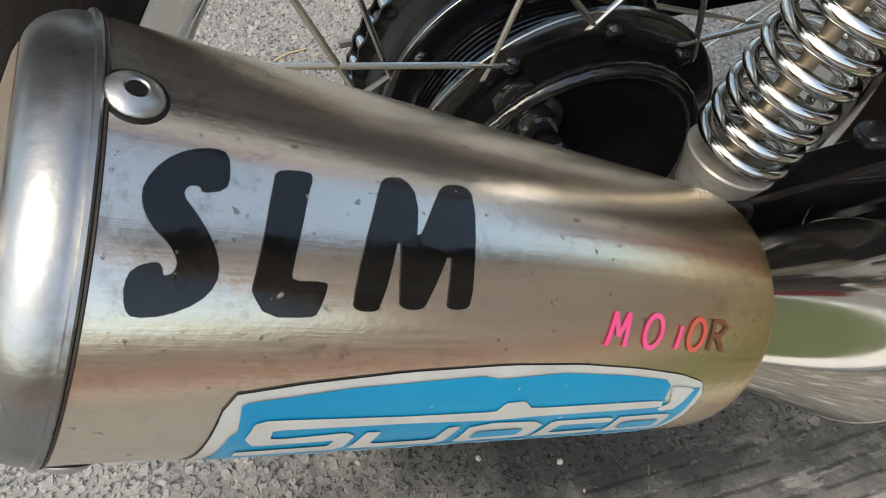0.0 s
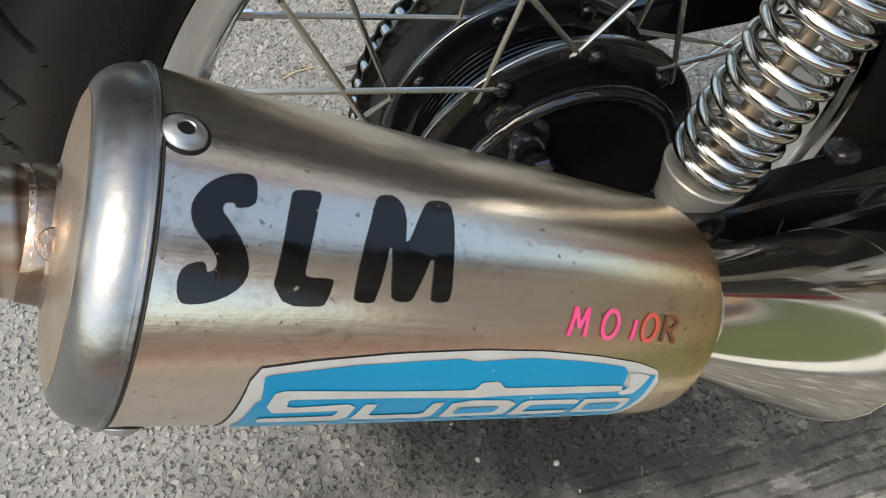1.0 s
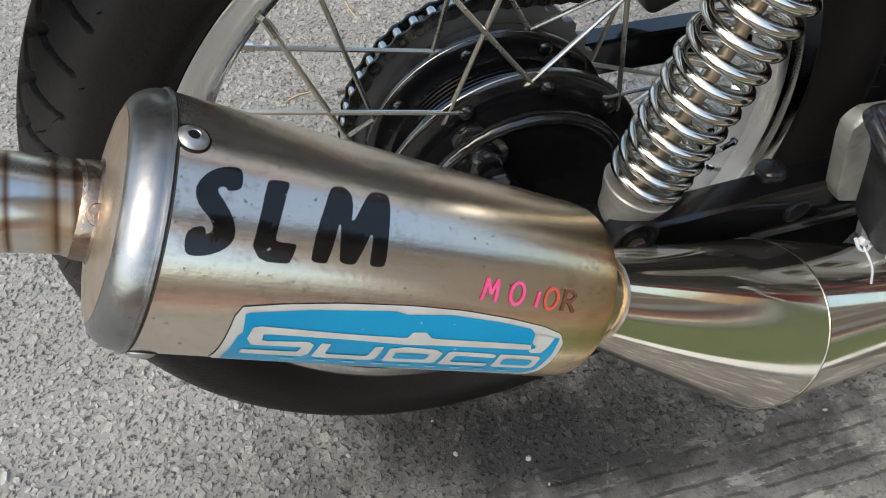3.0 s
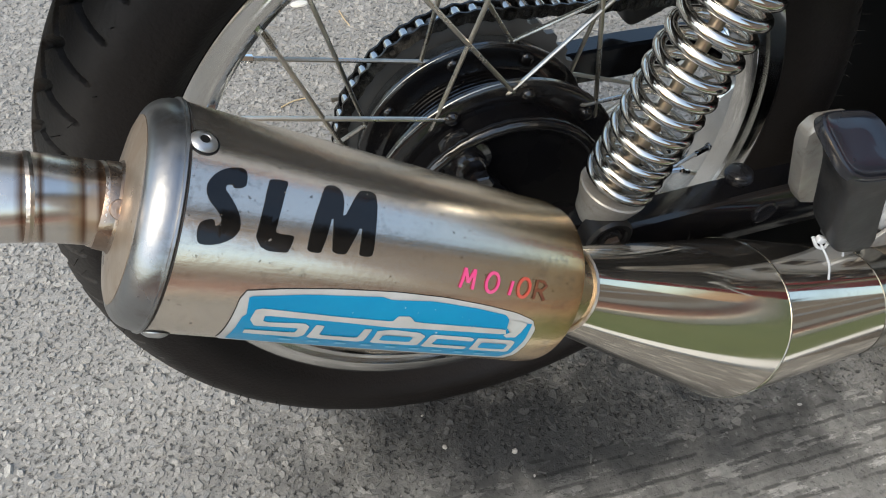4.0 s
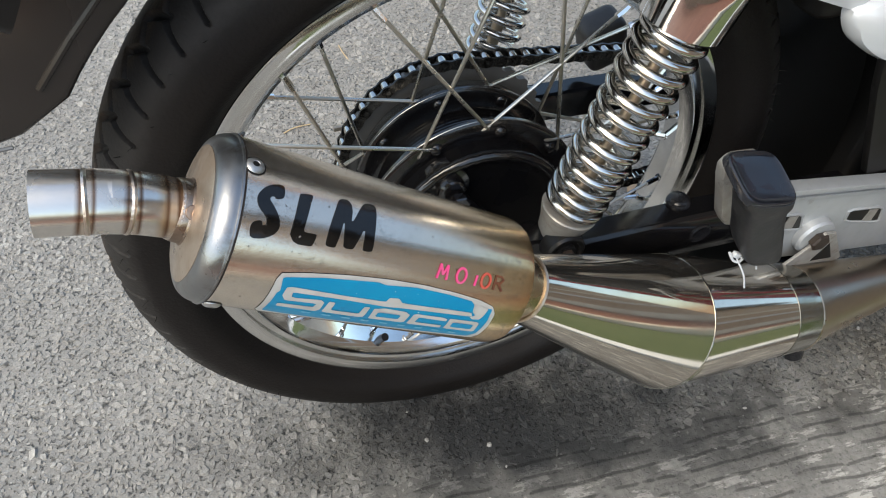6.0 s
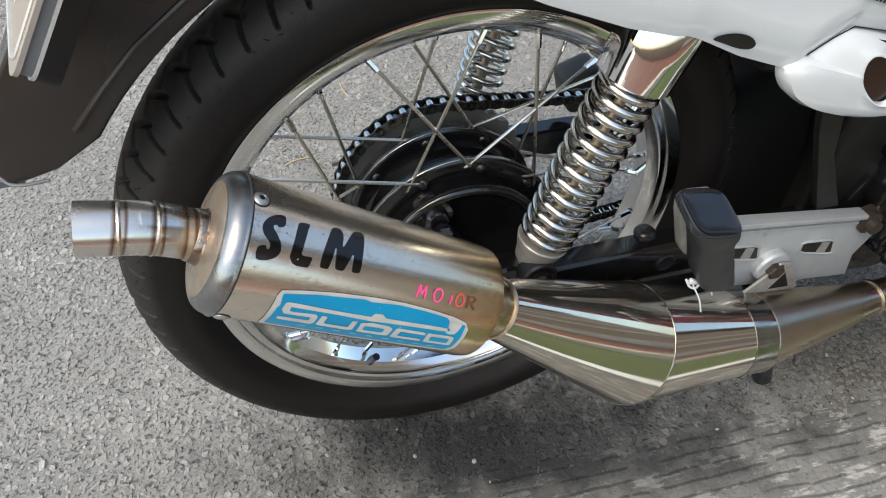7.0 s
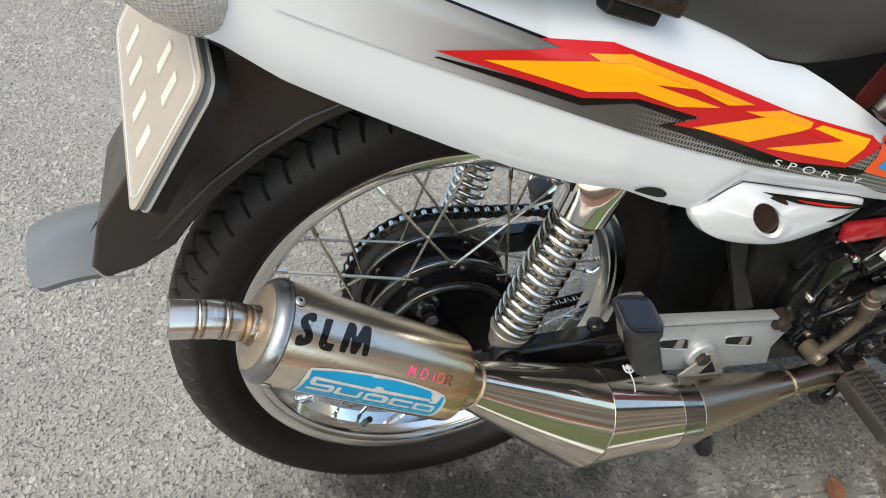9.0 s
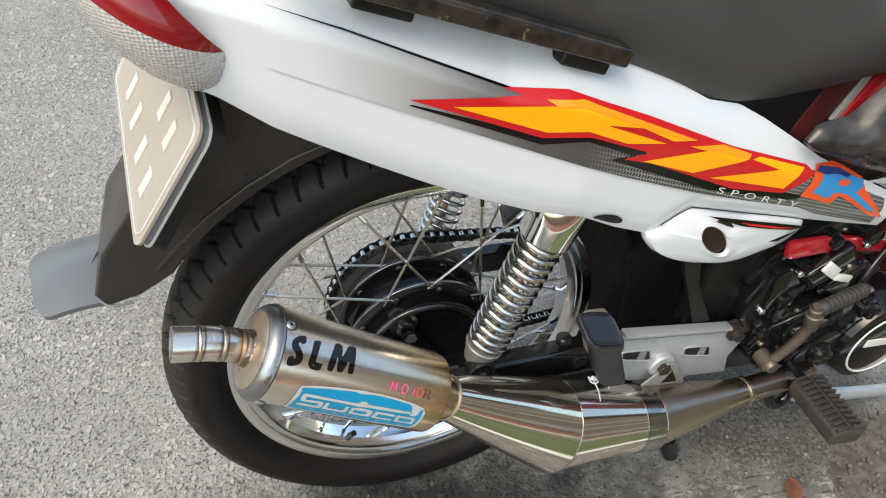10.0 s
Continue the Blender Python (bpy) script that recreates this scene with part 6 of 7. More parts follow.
panel_decal("grey_fade", [(-0.165, 0.7465), (-0.118, 0.7345), (-0.051, 0.7105), (0.018, 0.6850), (0.072, 0.6800), (0.153, 0.653), (0.26, 0.611), (0.361, 0.578), (0.50, 0.522), (0.50, 0.487), (0.40, 0.5165), (0.37, 0.530), (0.30, 0.5475), (0.239, 0.5640), (0.14, 0.596), (0.05, 0.628), (-0.06, 0.668), (-0.165, 0.708)], GREY_FADE, 0.0009, "grey printed fade turning to a woven dark pattern")
panel_decal("dark_line", [(-0.165, 0.7505), (-0.1113, 0.7342), (-0.0345, 0.7060), (0.020, 0.6862), (0.020, 0.6842), (-0.0345, 0.7042), (-0.1113, 0.7330)], DECAL_BLACK, 0.0013, "thin black line")
panel_decal("black_shadow", [(-0.063, 0.676), (-0.06, 0.6765), (0.05, 0.645), (0.096, 0.642), (0.158, 0.621), (0.134, 0.617), (0.165, 0.609), (0.268, 0.569), (0.337, 0.555), (0.375, 0.545), (0.349, 0.5435), (0.330, 0.548), (0.239, 0.5705), (0.14, 0.6085), (0.120, 0.6165), (0.142, 0.6185), (0.094, 0.637), (0.051, 0.6365)], DECAL_BLACK, 0.0013, "black edge under the lettering shape")
panel_decal("red_shape", [(-0.063, 0.681), (0.029, 0.6805), (0.012, 0.6870), (0.069, 0.683), (0.15, 0.655), (0.255, 0.614), (0.359, 0.582), (0.372, 0.572), (0.352, 0.561), (0.337, 0.554), (0.268, 0.568), (0.165, 0.608), (0.133, 0.616), (0.158, 0.620), (0.096, 0.641), (0.05, 0.643)], DECAL_RED, 0.0016, "deep red angular decal")
panel_decal("orange_shape", [(-0.028, 0.674), (0.059, 0.6715), (0.049, 0.677), (0.083, 0.675), (0.159, 0.646), (0.207, 0.627), (0.179, 0.630), (0.144, 0.646), (0.107, 0.652), (0.173, 0.628), (0.132, 0.632), (0.092, 0.647), (0.054, 0.648)], DECAL_ORANGE, 0.0019, "orange-yellow angular decal")
panel_decal("orange_shape", [(0.153, 0.612), (0.223, 0.616), (0.199, 0.623), (0.241, 0.618), (0.279, 0.604), (0.275, 0.600), (0.213, 0.593)], DECAL_ORANGE, 0.0019)
panel_decal("orange_shape", [(0.235, 0.585), (0.319, 0.584), (0.281, 0.599), (0.291, 0.600), (0.356, 0.580), (0.346, 0.572), (0.334, 0.560)], DECAL_ORANGE, 0.0019)
panel_decal("pale_orange_edge", [(0.049, 0.677), (0.083, 0.675), (0.159, 0.646), (0.207, 0.627), (0.196, 0.6285), (0.150, 0.6445), (0.083, 0.6695), (0.059, 0.6715)], DECAL_PALE, 0.0022)
panel_decal("pale_orange_edge", [(0.199, 0.623), (0.241, 0.618), (0.279, 0.604), (0.275, 0.600), (0.240, 0.6125), (0.215, 0.6175)], DECAL_PALE, 0.0022)
panel_decal("orange_rim", [(0.3625, 0.5467), (0.3693, 0.5641), (0.3759, 0.5789), (0.4039, 0.5761), (0.4193, 0.5704), (0.4569, 0.5511), (0.4613, 0.5390), (0.5065, 0.4972), (0.4840, 0.5031), (0.4460, 0.5252), (0.4185, 0.5402), (0.4105, 0.5302), (0.3853, 0.5396)], DECAL_RIM, 0.0016, "orange-red rim of the blue shape")
panel_decal("blue_shape", [(0.3765, 0.5504), (0.3891, 0.5708), (0.4148, 0.5677), (0.4319, 0.5594), (0.4592, 0.5485), (0.4548, 0.5422), (0.4434, 0.5402), (0.4893, 0.5085), (0.4738, 0.5133), (0.4295, 0.5404), (0.4103, 0.5459), (0.4019, 0.5390)], DECAL_BLUE, 0.0019, "sky-blue angular decal")
panel_decal("dark_blue_shape", [(0.3746, 0.5737), (0.3808, 0.5772), (0.4128, 0.5690), (0.4356, 0.5584), (0.4284, 0.5571), (0.4111, 0.5637), (0.3910, 0.5673)], DECAL_NAVY, 0.0022, "dark blue upper edge of the blue shape")
panel_decal("orange_gap", [(0.4100, 0.5560), (0.4204, 0.5578), (0.4332, 0.5531), (0.4291, 0.5500), (0.4154, 0.5520)], DECAL_RIM, 0.0022)
panel_decal("black_swoosh", [(0.250, 0.5385), (0.31, 0.5240), (0.375, 0.5085), (0.392, 0.5040), (0.372, 0.5025), (0.335, 0.5095), (0.30, 0.5185), (0.27, 0.5300)], DECAL_BLACK, 0.0112)
panel_decal("red_swoosh", [(0.295, 0.5245), (0.345, 0.5120), (0.376, 0.5050), (0.345, 0.5090), (0.31, 0.5180)], DECAL_RED, 0.0120)
panel_decal("black_spike", [(0.3500, 0.4880), (0.3665, 0.4935), (0.3860, 0.4990), (0.3700, 0.4900), (0.3620, 0.4865)], DECAL_BLACK, 0.0090)

# flat black patch painted where the notch lies in shade
panel_decal("recess", rounded(rounded([(0.119, 0.5500), (0.130, 0.5545), (0.145, 0.5520), (0.155, 0.5440), (0.153, 0.5390), (0.143, 0.5405), (0.131, 0.5455)], 0.25), 0.25), BLACK_PLASTIC, 0.0010, "flat black patch for the shaded recess at the lower edge")

font = bpy.data.curves.new("word", "FONT")
font.body, font.size, font.space_character = "SPORTY", 0.0125, 1.75
font.align_y = "CENTER"
word_ob = bpy.data.objects.new("word", font)
me = bpy.data.meshes.new_from_object(word_ob)
for v in me.vertices:
    x, z = v.co.x * 1.72, v.co.y * 0.8 + v.co.x * 0.08
    px, pz = 0.250 + x * 0.965 + z * 0.18, 0.5690 - x * 0.335 + z
    v.co = panel_point(px, pz, 0.0036)
me.materials.append(STICKER_WHITE)
word = new("word", me)
word.parent = panel
tagged(word, "small white spaced capitals")
bpy.data.objects.remove(word_ob)

# far side panel and tail, closing the body
bm = bmesh.new()
grid = []
for i in range(61):
    x = -0.215 + 0.735 * i / 60
    lo, hi = lerp(LOW, x)[0], lerp(TOP, x)[0]
    grid.append([bm.verts.new((x, -panel_y(x, lo + (hi - lo) * j / 14), lo + (hi - lo) * j / 14)) for j in range(15)])
for p, q in zip(grid, grid[1:]):
    for j in range(14):
        bm.faces.new((p[j], q[j], q[j + 1], p[j + 1]))
bmesh.ops.solidify(bm, geom=bm.faces[:], thickness=-0.003)
part("side_panel", bm, WHITE_PAINT, bike, "glossy white side panel")
bm = bmesh.new()
grid = []
for i in range(25):
    x = -0.215 + 0.36 * i / 24
    z = lerp(TOP, x)[0]
    half = -panel_y(x, z)
    grid.append([bm.verts.new((x, half * math.sin(math.pi / 2 * (j / 8 - 1)), z + 0.016 * math.cos(math.pi / 2 * (j / 8 - 1)))) for j in range(17)])
for p, q in zip(grid, grid[1:]):
    for j in range(16):
        bm.faces.new((p[j], q[j], q[j + 1], p[j + 1]))
bmesh.ops.solidify(bm, geom=bm.faces[:], thickness=0.003)
part("tail_cover", bm, WHITE_PAINT, bike, "white tail cover")

# seat
bm = bmesh.new()
SEAT = [(-0.08, 0.757, 0.815), (0.0, 0.733, 0.815), (0.132, 0.689, 0.800), (0.18, 0.671, 0.795), (0.23, 0.648, 0.788), (0.272, 0.641, 0.782), (0.32, 0.642, 0.777), (0.40, 0.648, 0.774), (0.50, 0.660, 0.772), (0.62, 0.672, 0.775)]
rings = []
for i in range(57):
    x = -0.08 + 0.70 * i / 56
    lo, hi = lerp(SEAT, x)
    w = 0.118 if x < 0.3 else 0.118 - 0.06 * (x - 0.3)
    ring = [(-w + 0.030, lo - 0.002), (-w + 0.012, lo), (-w + 0.004, lo + 0.006), (-w - 0.004, lo + 0.03), (-w + 0.002, lo + 0.065), (-w + 0.02, hi - 0.02), (-w + 0.05, hi - 0.004), (0, hi)]
    ring += [(-y, z) for y, z in reversed(ring[:-1])]
    rings.append([bm.verts.new((x, y, max(z, lo - 0.002))) for y, z in ring])
for p, q in zip(rings, rings[1:]):
    for k in range(len(p)):
        bm.faces.new((p[k], q[k], q[(k + 1) % len(p)], p[(k + 1) % len(p)]))
bm.faces.new(rings[0])
bm.faces.new(rings[-1][::-1])
bmesh.ops.recalc_face_normals(bm, faces=bm.faces)
part("seat", bm, SEAT_VINYL, bike, "long black vinyl seat")

# grab rail
rail = group_under("grab_rail", bike)
bm = bmesh.new()
a, b = Vector((-0.16, -0.128, 0.785)), Vector((0.1175, -0.128, 0.7065))
box(bm, ((b - a).length, 0.022, 0.016), pose(*((a + b) / 2), 0, 15.8, 0), 0.004, 3)
part("bar", bm, CHIPPED, rail, "black bar with chipped paint")
for x, z in ((-0.085, 0.752), (0.082, 0.702)):
    bm = box(bmesh.new(), (0.046, 0.030, 0.012), pose(x, -0.115, z, 0, 15.5, 0), 0.003, 3)
    part("foot", bm, BLACK_PLASTIC, rail)

# tail lamp
lamp = group_under("tail_lamp", bike)
LC, LA = Vector((-0.232, -0.043, 0.741)), (0.054, 0.086, 0.072)


def lens(keep_upper, scale=1.0):
    bm = bmesh.new()
    bmesh.ops.create_uvsphere(bm, u_segments=64, v_segments=40, radius=1)
    for v in bm.verts:
        r = v.co.normalized()
        rib = 1 + (0.006 * math.cos(46 * math.atan2(r.z, r.y)) * math.cos(30 * r.x) if not keep_upper else 0)
        p = Vector((r.x * LA[0] * scale * rib, r.y * LA[1] * scale * rib, r.z * LA[2] * scale * rib))
        p.x -= 0.45 * (p.z)
        v.co = LC + p
    no = Vector((0.48, -0.15, 0.88)) * (1 if keep_upper else -1)
    bmesh.ops.bisect_plane(bm, geom=bm.verts[:] + bm.edges[:] + bm.faces[:], plane_co=(-0.198, -0.10, 0.723), plane_no=no, clear_inner=True)
    bmesh.ops.bisect_plane(bm, geom=bm.verts[:] + bm.edges[:] + bm.faces[:], plane_co=(-0.178, -0.09, 0.70), plane_no=(0.80, 0.0, 0.60), clear_outer=True)
    return bm


part("red_lens", lens(True), RED_LENS, lamp, "red tail light lens")
part("clear_lens", lens(False), CLEAR_LENS, lamp, "clear ribbed indicator lens")
bm = lens(False, 0.80)
part("reflector", bm, CHROME, lamp, "silver reflector")

# rear fender
fender = group_under("rear_fender", bike)
bm = bmesh.new()
arc = [(HUB.x + 0.322 * math.cos(radians(a)), HUB.z + 0.322 * math.sin(radians(a))) for a in range(60, 147, 3)]
side_outline = arc + [(-0.288, 0.470), (-0.318, 0.462), (-0.326, 0.476), (-0.312, 0.520), (-0.262, 0.590), (-0.205, 0.672), (-0.19, 0.695), (-0.10, 0.668), (0.0, 0.625), (0.10, 0.592), (0.165, 0.589)]
plate(bm, side_outline, -0.062, 0.062, 0)
bmesh.ops.bevel(bm, geom=[e for e in bm.edges if abs(e.verts[0].co.y - e.verts[1].co.y) < 1e-6], offset=0.005, segments=4, affect="EDGES", profile=0.5, clamp_overlap=True)
part("guard", bm, FENDER, fender, "black plastic rear mudguard")
bm = tube(bmesh.new(), [Vector((HUB.x + r * math.cos(radians(a)), -0.0618, HUB.z + r * math.sin(radians(a)))) for a, r in ((70, 0.333), (80, 0.333), (90, 0.333), (100, 0.333), (108, 0.333), (116, 0.334), (124, 0.334), (132, 0.335), (138, 0.335), (144, 0.337))], 0.0022, 8)
part("guard_lip", bm, FENDER, fender, "raised lip along the edge of the mudguard")
bm = bmesh.new()
rows = []
for i in range(13):
    t = i / 12
    near, far = Vector((-0.3120, -0.056, 0.4635)).lerp(Vector((-0.3770, -0.062, 0.4570)), t), Vector((-0.320, 0.064, 0.456)).lerp(Vector((-0.398, 0.060, 0.440)), t)
    w = 1.0 if t < 0.8 else math.sqrt(max(0.0, 1 - ((t - 0.8) / 0.2) ** 2)) * 0.28 + 0.72
    mid = (near + far) / 2
    row = []
    for j in range(9):
        s = (j / 8 - 0.5) * w + 0.5
        p = near.lerp(far, s)
        p.z += 0.012 * (1 - (2 * s - 1) ** 2) + 0.004 * math.sin(math.pi * t)
        row.append(bm.verts.new(p))
    rows.append(row)
for p, q in zip(rows, rows[1:]):
    for j in range(8):
        bm.faces.new((p[j], p[j + 1], q[j + 1], q[j]))
bmesh.ops.recalc_face_normals(bm, faces=bm.faces)
if sum(f.normal.z for f in bm.faces) < 0:
    bmesh.ops.reverse_faces(bm, faces=bm.faces[:])
bmesh.ops.solidify(bm, geom=bm.faces[:], thickness=0.006)
part("flap", bm, GREY_PLASTIC, fender, "grey plastic flap")
bm = tube(bmesh.new(), curve_points([(-0.312, 0.040, 0.473), (-0.331, 0.0, 0.472), (-0.331, -0.035, 0.468), (-0.318, -0.0625, 0.4655), (-0.295, -0.064, 0.4655)], 6), 0.0012, 6)
part("flap_edge", bm, GREY_PLASTIC, fender)

# number plate
plate_thing = group_under("number_plate", bike)
N_TOP, N_BOT, F_BOT = Vector((-0.2124, -0.1130, 0.6600)), Vector((-0.2755, -0.1165, 0.5620)), Vector((-0.2870, 0.098, 0.6120))
F_TOP = N_TOP + F_BOT - N_BOT
PN = (N_BOT - N_TOP).cross(F_TOP - N_TOP).normalized()
if PN.x > 0:
    PN = -PN


def plate_point(u, v, lift=0.0):
    return N_TOP.lerp(F_TOP, u).lerp(N_BOT.lerp(F_BOT, u), v) + PN * lift


def plate_outline(inset, r):
    pts = []
    for u, v, a0 in ((0, 0, 180), (1, 0, 270), (1, 1, 0), (0, 1, 90)):
        cu, cv = (inset + r if u == 0 else 1 - inset - r), (inset * 1.8 + r * 1.8 if v == 0 else 1 - inset * 1.8 - r * 1.8)
        for k in range(7):
            a = radians(a0 + 15 * k)
            pts.append((cu + r * math.cos(a), cv + 1.8 * r * math.sin(a)))
    return pts


def plate_sheet(inset, r, lift0, lift1):
    bm = bmesh.new()
    lo = [bm.verts.new(plate_point(u, v, lift0)) for u, v in plate_outline(inset, r)]
    hi = [bm.verts.new(plate_point(u, v, lift1)) for u, v in plate_outline(inset, r)]
    bm.faces.new(lo)
    bm.faces.new(hi)
    for k in range(len(lo)):
        bm.faces.new((lo[k], lo[(k + 1) % len(lo)], hi[(k + 1) % len(hi)], hi[k]))
    bmesh.ops.recalc_face_normals(bm, faces=bm.faces)
    return bm


part("holder", plate_sheet(0.0, 0.06, -0.020, -0.009), BLACK_PLASTIC, plate_thing, "dark plate holder")
part("edge_strip", plate_sheet(0.0, 0.06, -0.0088, -0.0070), STICKER_SILVER, plate_thing, "bright edge strip")
part("spacer", plate_sheet(0.005, 0.06, -0.0068, -0.0015), GREY_PLASTIC, plate_thing)
part("face", plate_sheet(0.0, 0.06, -0.0013, 0.0012), PLATE_FACE, plate_thing, "satin beige plate face")
ring = plate_outline(0.03, 0.05)
bm = tube(bmesh.new(), [plate_point(u, v, 0.0014) for u, v in ring + ring[:1]], 0.0012, 6, cap=False)
part("border", bm, STICKER_SILVER, plate_thing)
for u0, v0, du, dv in [(u, v, 0.05, 0.20) for u, v in ((0.17, 0.24), (0.33, 0.24), (0.62, 0.24), (0.78, 0.24), (0.16, 0.62), (0.33, 0.62), (0.52, 0.62), (0.70, 0.62))]:
    bm = bmesh.new()
    c = [(u0, v0), (u0 + du, v0), (u0 + du, v0 + dv), (u0, v0 + dv)]
    lo = [bm.verts.new(plate_point(u, v, 0.001)) for u, v in c]
    hi = [bm.verts.new(plate_point(u, v, 0.0028)) for u, v in c]
    bm.faces.new(hi)
    for k in range(4):
        bm.faces.new((lo[k], lo[(k + 1) % 4], hi[(k + 1) % 4], hi[k]))
    bmesh.ops.recalc_face_normals(bm, faces=bm.faces)
    part("raised_bar", bm, PLATE_BAR, plate_thing, "pale raised bar")

# inner body, dark parts ahead of the wheel
bm = bmesh.new()
prof = []
for a in range(-40, 72, 4):
    prof.append((HUB.x + 0.338 * math.cos(radians(a)), HUB.z + 0.338 * math.sin(radians(a))))
rings = [[bm.verts.new((x, y, z)) for x, z in prof] for y in (-0.066, -0.05, 0.05, 0.066)]
for p, q in zip(rings, rings[1:]):
    for k in range(len(prof) - 1):
        bm.faces.new((p[k], p[k + 1], q[k + 1], q[k]))
bmesh.ops.solidify(bm, geom=bm.faces[:], thickness=0.004)
part("inner_fender", bm, BLACK_PLASTIC, bike, "black inner mudguard ahead of the wheel")
bm = box(bmesh.new(), (0.17, 0.18, 0.26), pose(0.435, 0.0, 0.41, 0, 4, 0), 0.012, 3)
part("air_box", bm, BLACK_PLASTIC, bike, "black plastic air box")
bm = bmesh.new()
plate(bm, [(0.262, 0.49), (0.290, 0.49), (0.315, 0.404), (0.357, 0.335), (0.331, 0.335), (0.285, 0.430)], -0.112, -0.104, 0.0015)
part("stay", bm, BLACK_PLASTIC, bike, "black flat stay")

# engine
engine = group_under("engine", bike)
bm = box(bmesh.new(), (0.26, 0.20, 0.16), pose(0.60, 0.0, 0.31, 0, 0, 0), 0.03, 4)
part("crankcase", bm, BLACK_PAINT, engine, "black engine case")
CLX, CLZ = 0.664, 0.248
bm = lathe(bmesh.new(), (CLX, -0.10, CLZ), (CLX, -1, CLZ), [(0, 0.078), (0.03, 0.076), (0.042, 0.070), (0.046, 0.060), (0.046, 0.0)], 64)
part("clutch_cover", bm, BLACK_PAINT, engine, "round black clutch cover")
bm = tube(bmesh.new(), [Vector((CLX + 0.056 * math.cos(math.tau * k / 48), -0.146, CLZ + 0.056 * math.sin(math.tau * k / 48))) for k in range(49)], 0.0018, 6, cap=False)
part("pale_ring", bm, STICKER_WHITE, engine, "pale ring round the cover")
bm = box(bmesh.new(), (0.05, 0.002, 0.014), pose(CLX - 0.012, -0.1475, CLZ + 0.008, 0, 6, 0), 0.0005)
part("pale_bar", bm, STICKER_WHITE, engine)
COVERS = (([(0.398, 0.338), (0.425, 0.402), (0.450, 0.410), (0.498, 0.368), (0.470, 0.318), (0.462, 0.278), (0.425, 0.270)], -0.088, -0.118),
          ([(0.43, 0.262), (0.47, 0.235), (0.56, 0.205), (0.62, 0.215), (0.64, 0.27), (0.60, 0.33), (0.52, 0.352), (0.468, 0.33)], -0.085, -0.126),
          ([(0.49, 0.345), (0.56, 0.36), (0.63, 0.335), (0.66, 0.38), (0.60, 0.43), (0.52, 0.425)], -0.08, -0.112),
          ([(0.50, 0.375), (0.535, 0.352), (0.575, 0.365), (0.58, 0.40), (0.545, 0.415)], -0.10, -0.134),
          ([(0.398, 0.372), (0.425, 0.425), (0.49, 0.462), (0.57, 0.492), (0.63, 0.478), (0.61, 0.43), (0.52, 0.41), (0.45, 0.37)], -0.07, -0.104))
for outline, ya, yb in COVERS:
    bm = bmesh.new()
    plate(bm, rounded(outline, 0.13), ya, yb, 0.007)
    part("side_cover", bm, BLACK_PAINT, engine, "glossy black cast cover")
bm = bmesh.new()
plate(bm, rounded([(0.505, 0.235), (0.525, 0.262), (0.565, 0.285), (0.605, 0.275), (0.615, 0.245), (0.59, 0.222), (0.53, 0.218)], 0.2), -0.12, -0.134, 0.005)
part("side_cover", bm, BLACK_PAINT, engine)
for x, z, r in ((0.46, 0.35, 0.012), (0.475, 0.40, 0.010), (0.52, 0.37, 0.016), (0.50, 0.44, 0.009), (0.56, 0.44, 0.012)):
    bm = lathe(bmesh.new(), (x, -0.10, z), (x, -1, z), [(0, r * 1.3), (0.012, r * 1.3), (0.013, r), (0.022, r), (0.023, r * 0.7)], 20)
    part("boss", bm, BLACK_PAINT, engine)
for x, z in ((0.425, 0.345), (0.458, 0.402), (0.548, 0.432)):
    bm = lathe(bmesh.new(), (x, -0.118, z), (x, -1, z), [(0, 0.005), (0.006, 0.005), (0.0075, 0.0035)], 10)
    part("screw", bm, CHROME, engine, "bright screw")
for pts, r in (([(0.44, -0.12, 0.30), (0.47, -0.135, 0.335), (0.53, -0.135, 0.36)], 0.0035),):
    part("hose", tube(bmesh.new(), curve_points(pts, 6), r, 12), BLACK_PAINT, engine, "glossy black hose")
bm = box(bmesh.new(), (0.07, 0.02, 0.035), pose(0.505, -0.118, 0.405, 0, -35, 0), 0.006, 3)
part("side_cover", bm, BLACK_PAINT, engine)
bm = box(bmesh.new(), (0.028, 0.004, 0.016), pose(0.482, -0.140, 0.418, 0, 35, 0), 0.001)
box(bm, (0.03, 0.004, 0.010), pose(0.510, -0.140, 0.400, 0, 18, 0), 0.001)
part("label_tag", bm, STICKER_WHITE, engine, "small white tag")

bm = bmesh.new()
plate(bm, rounded([(0.385, 0.34), (0.40, 0.235), (0.43, 0.205), (0.50, 0.195), (0.56, 0.22), (0.54, 0.36), (0.46, 0.40)], 0.2), -0.098, -0.07, 0.005)
part("engine_mount", bm, BLACK_PAINT, engine, "black engine mount plate")

for x, z, r, ya in ((0.44, 0.31, 0.011, -0.118), (0.50, 0.30, 0.020, -0.126), (0.545, 0.325, 0.012, -0.126), (0.585, 0.385, 0.014, -0.112), (0.455, 0.255, 0.009, -0.126), (0.56, 0.245, 0.016, -0.134), (0.62, 0.31, 0.012, -0.126)):
    bm = lathe(bmesh.new(), (x, ya, z), (x, -1, z), [(0, r * 1.25), (0.004, r * 1.2), (0.006, r), (0.012, r * 0.92), (0.014, r * 0.6), (0.012, r * 0.3)], 24)
    part("boss", bm, BLACK_PAINT, engine)
for pts, r in (([(0.60, -0.12, 0.44), (0.56, -0.135, 0.40), (0.555, -0.138, 0.36), (0.59, -0.135, 0.33)], 0.0045),):
    part("hose", tube(bmesh.new(), curve_points(pts, 8), r, 12), BLACK_PAINT, engine)
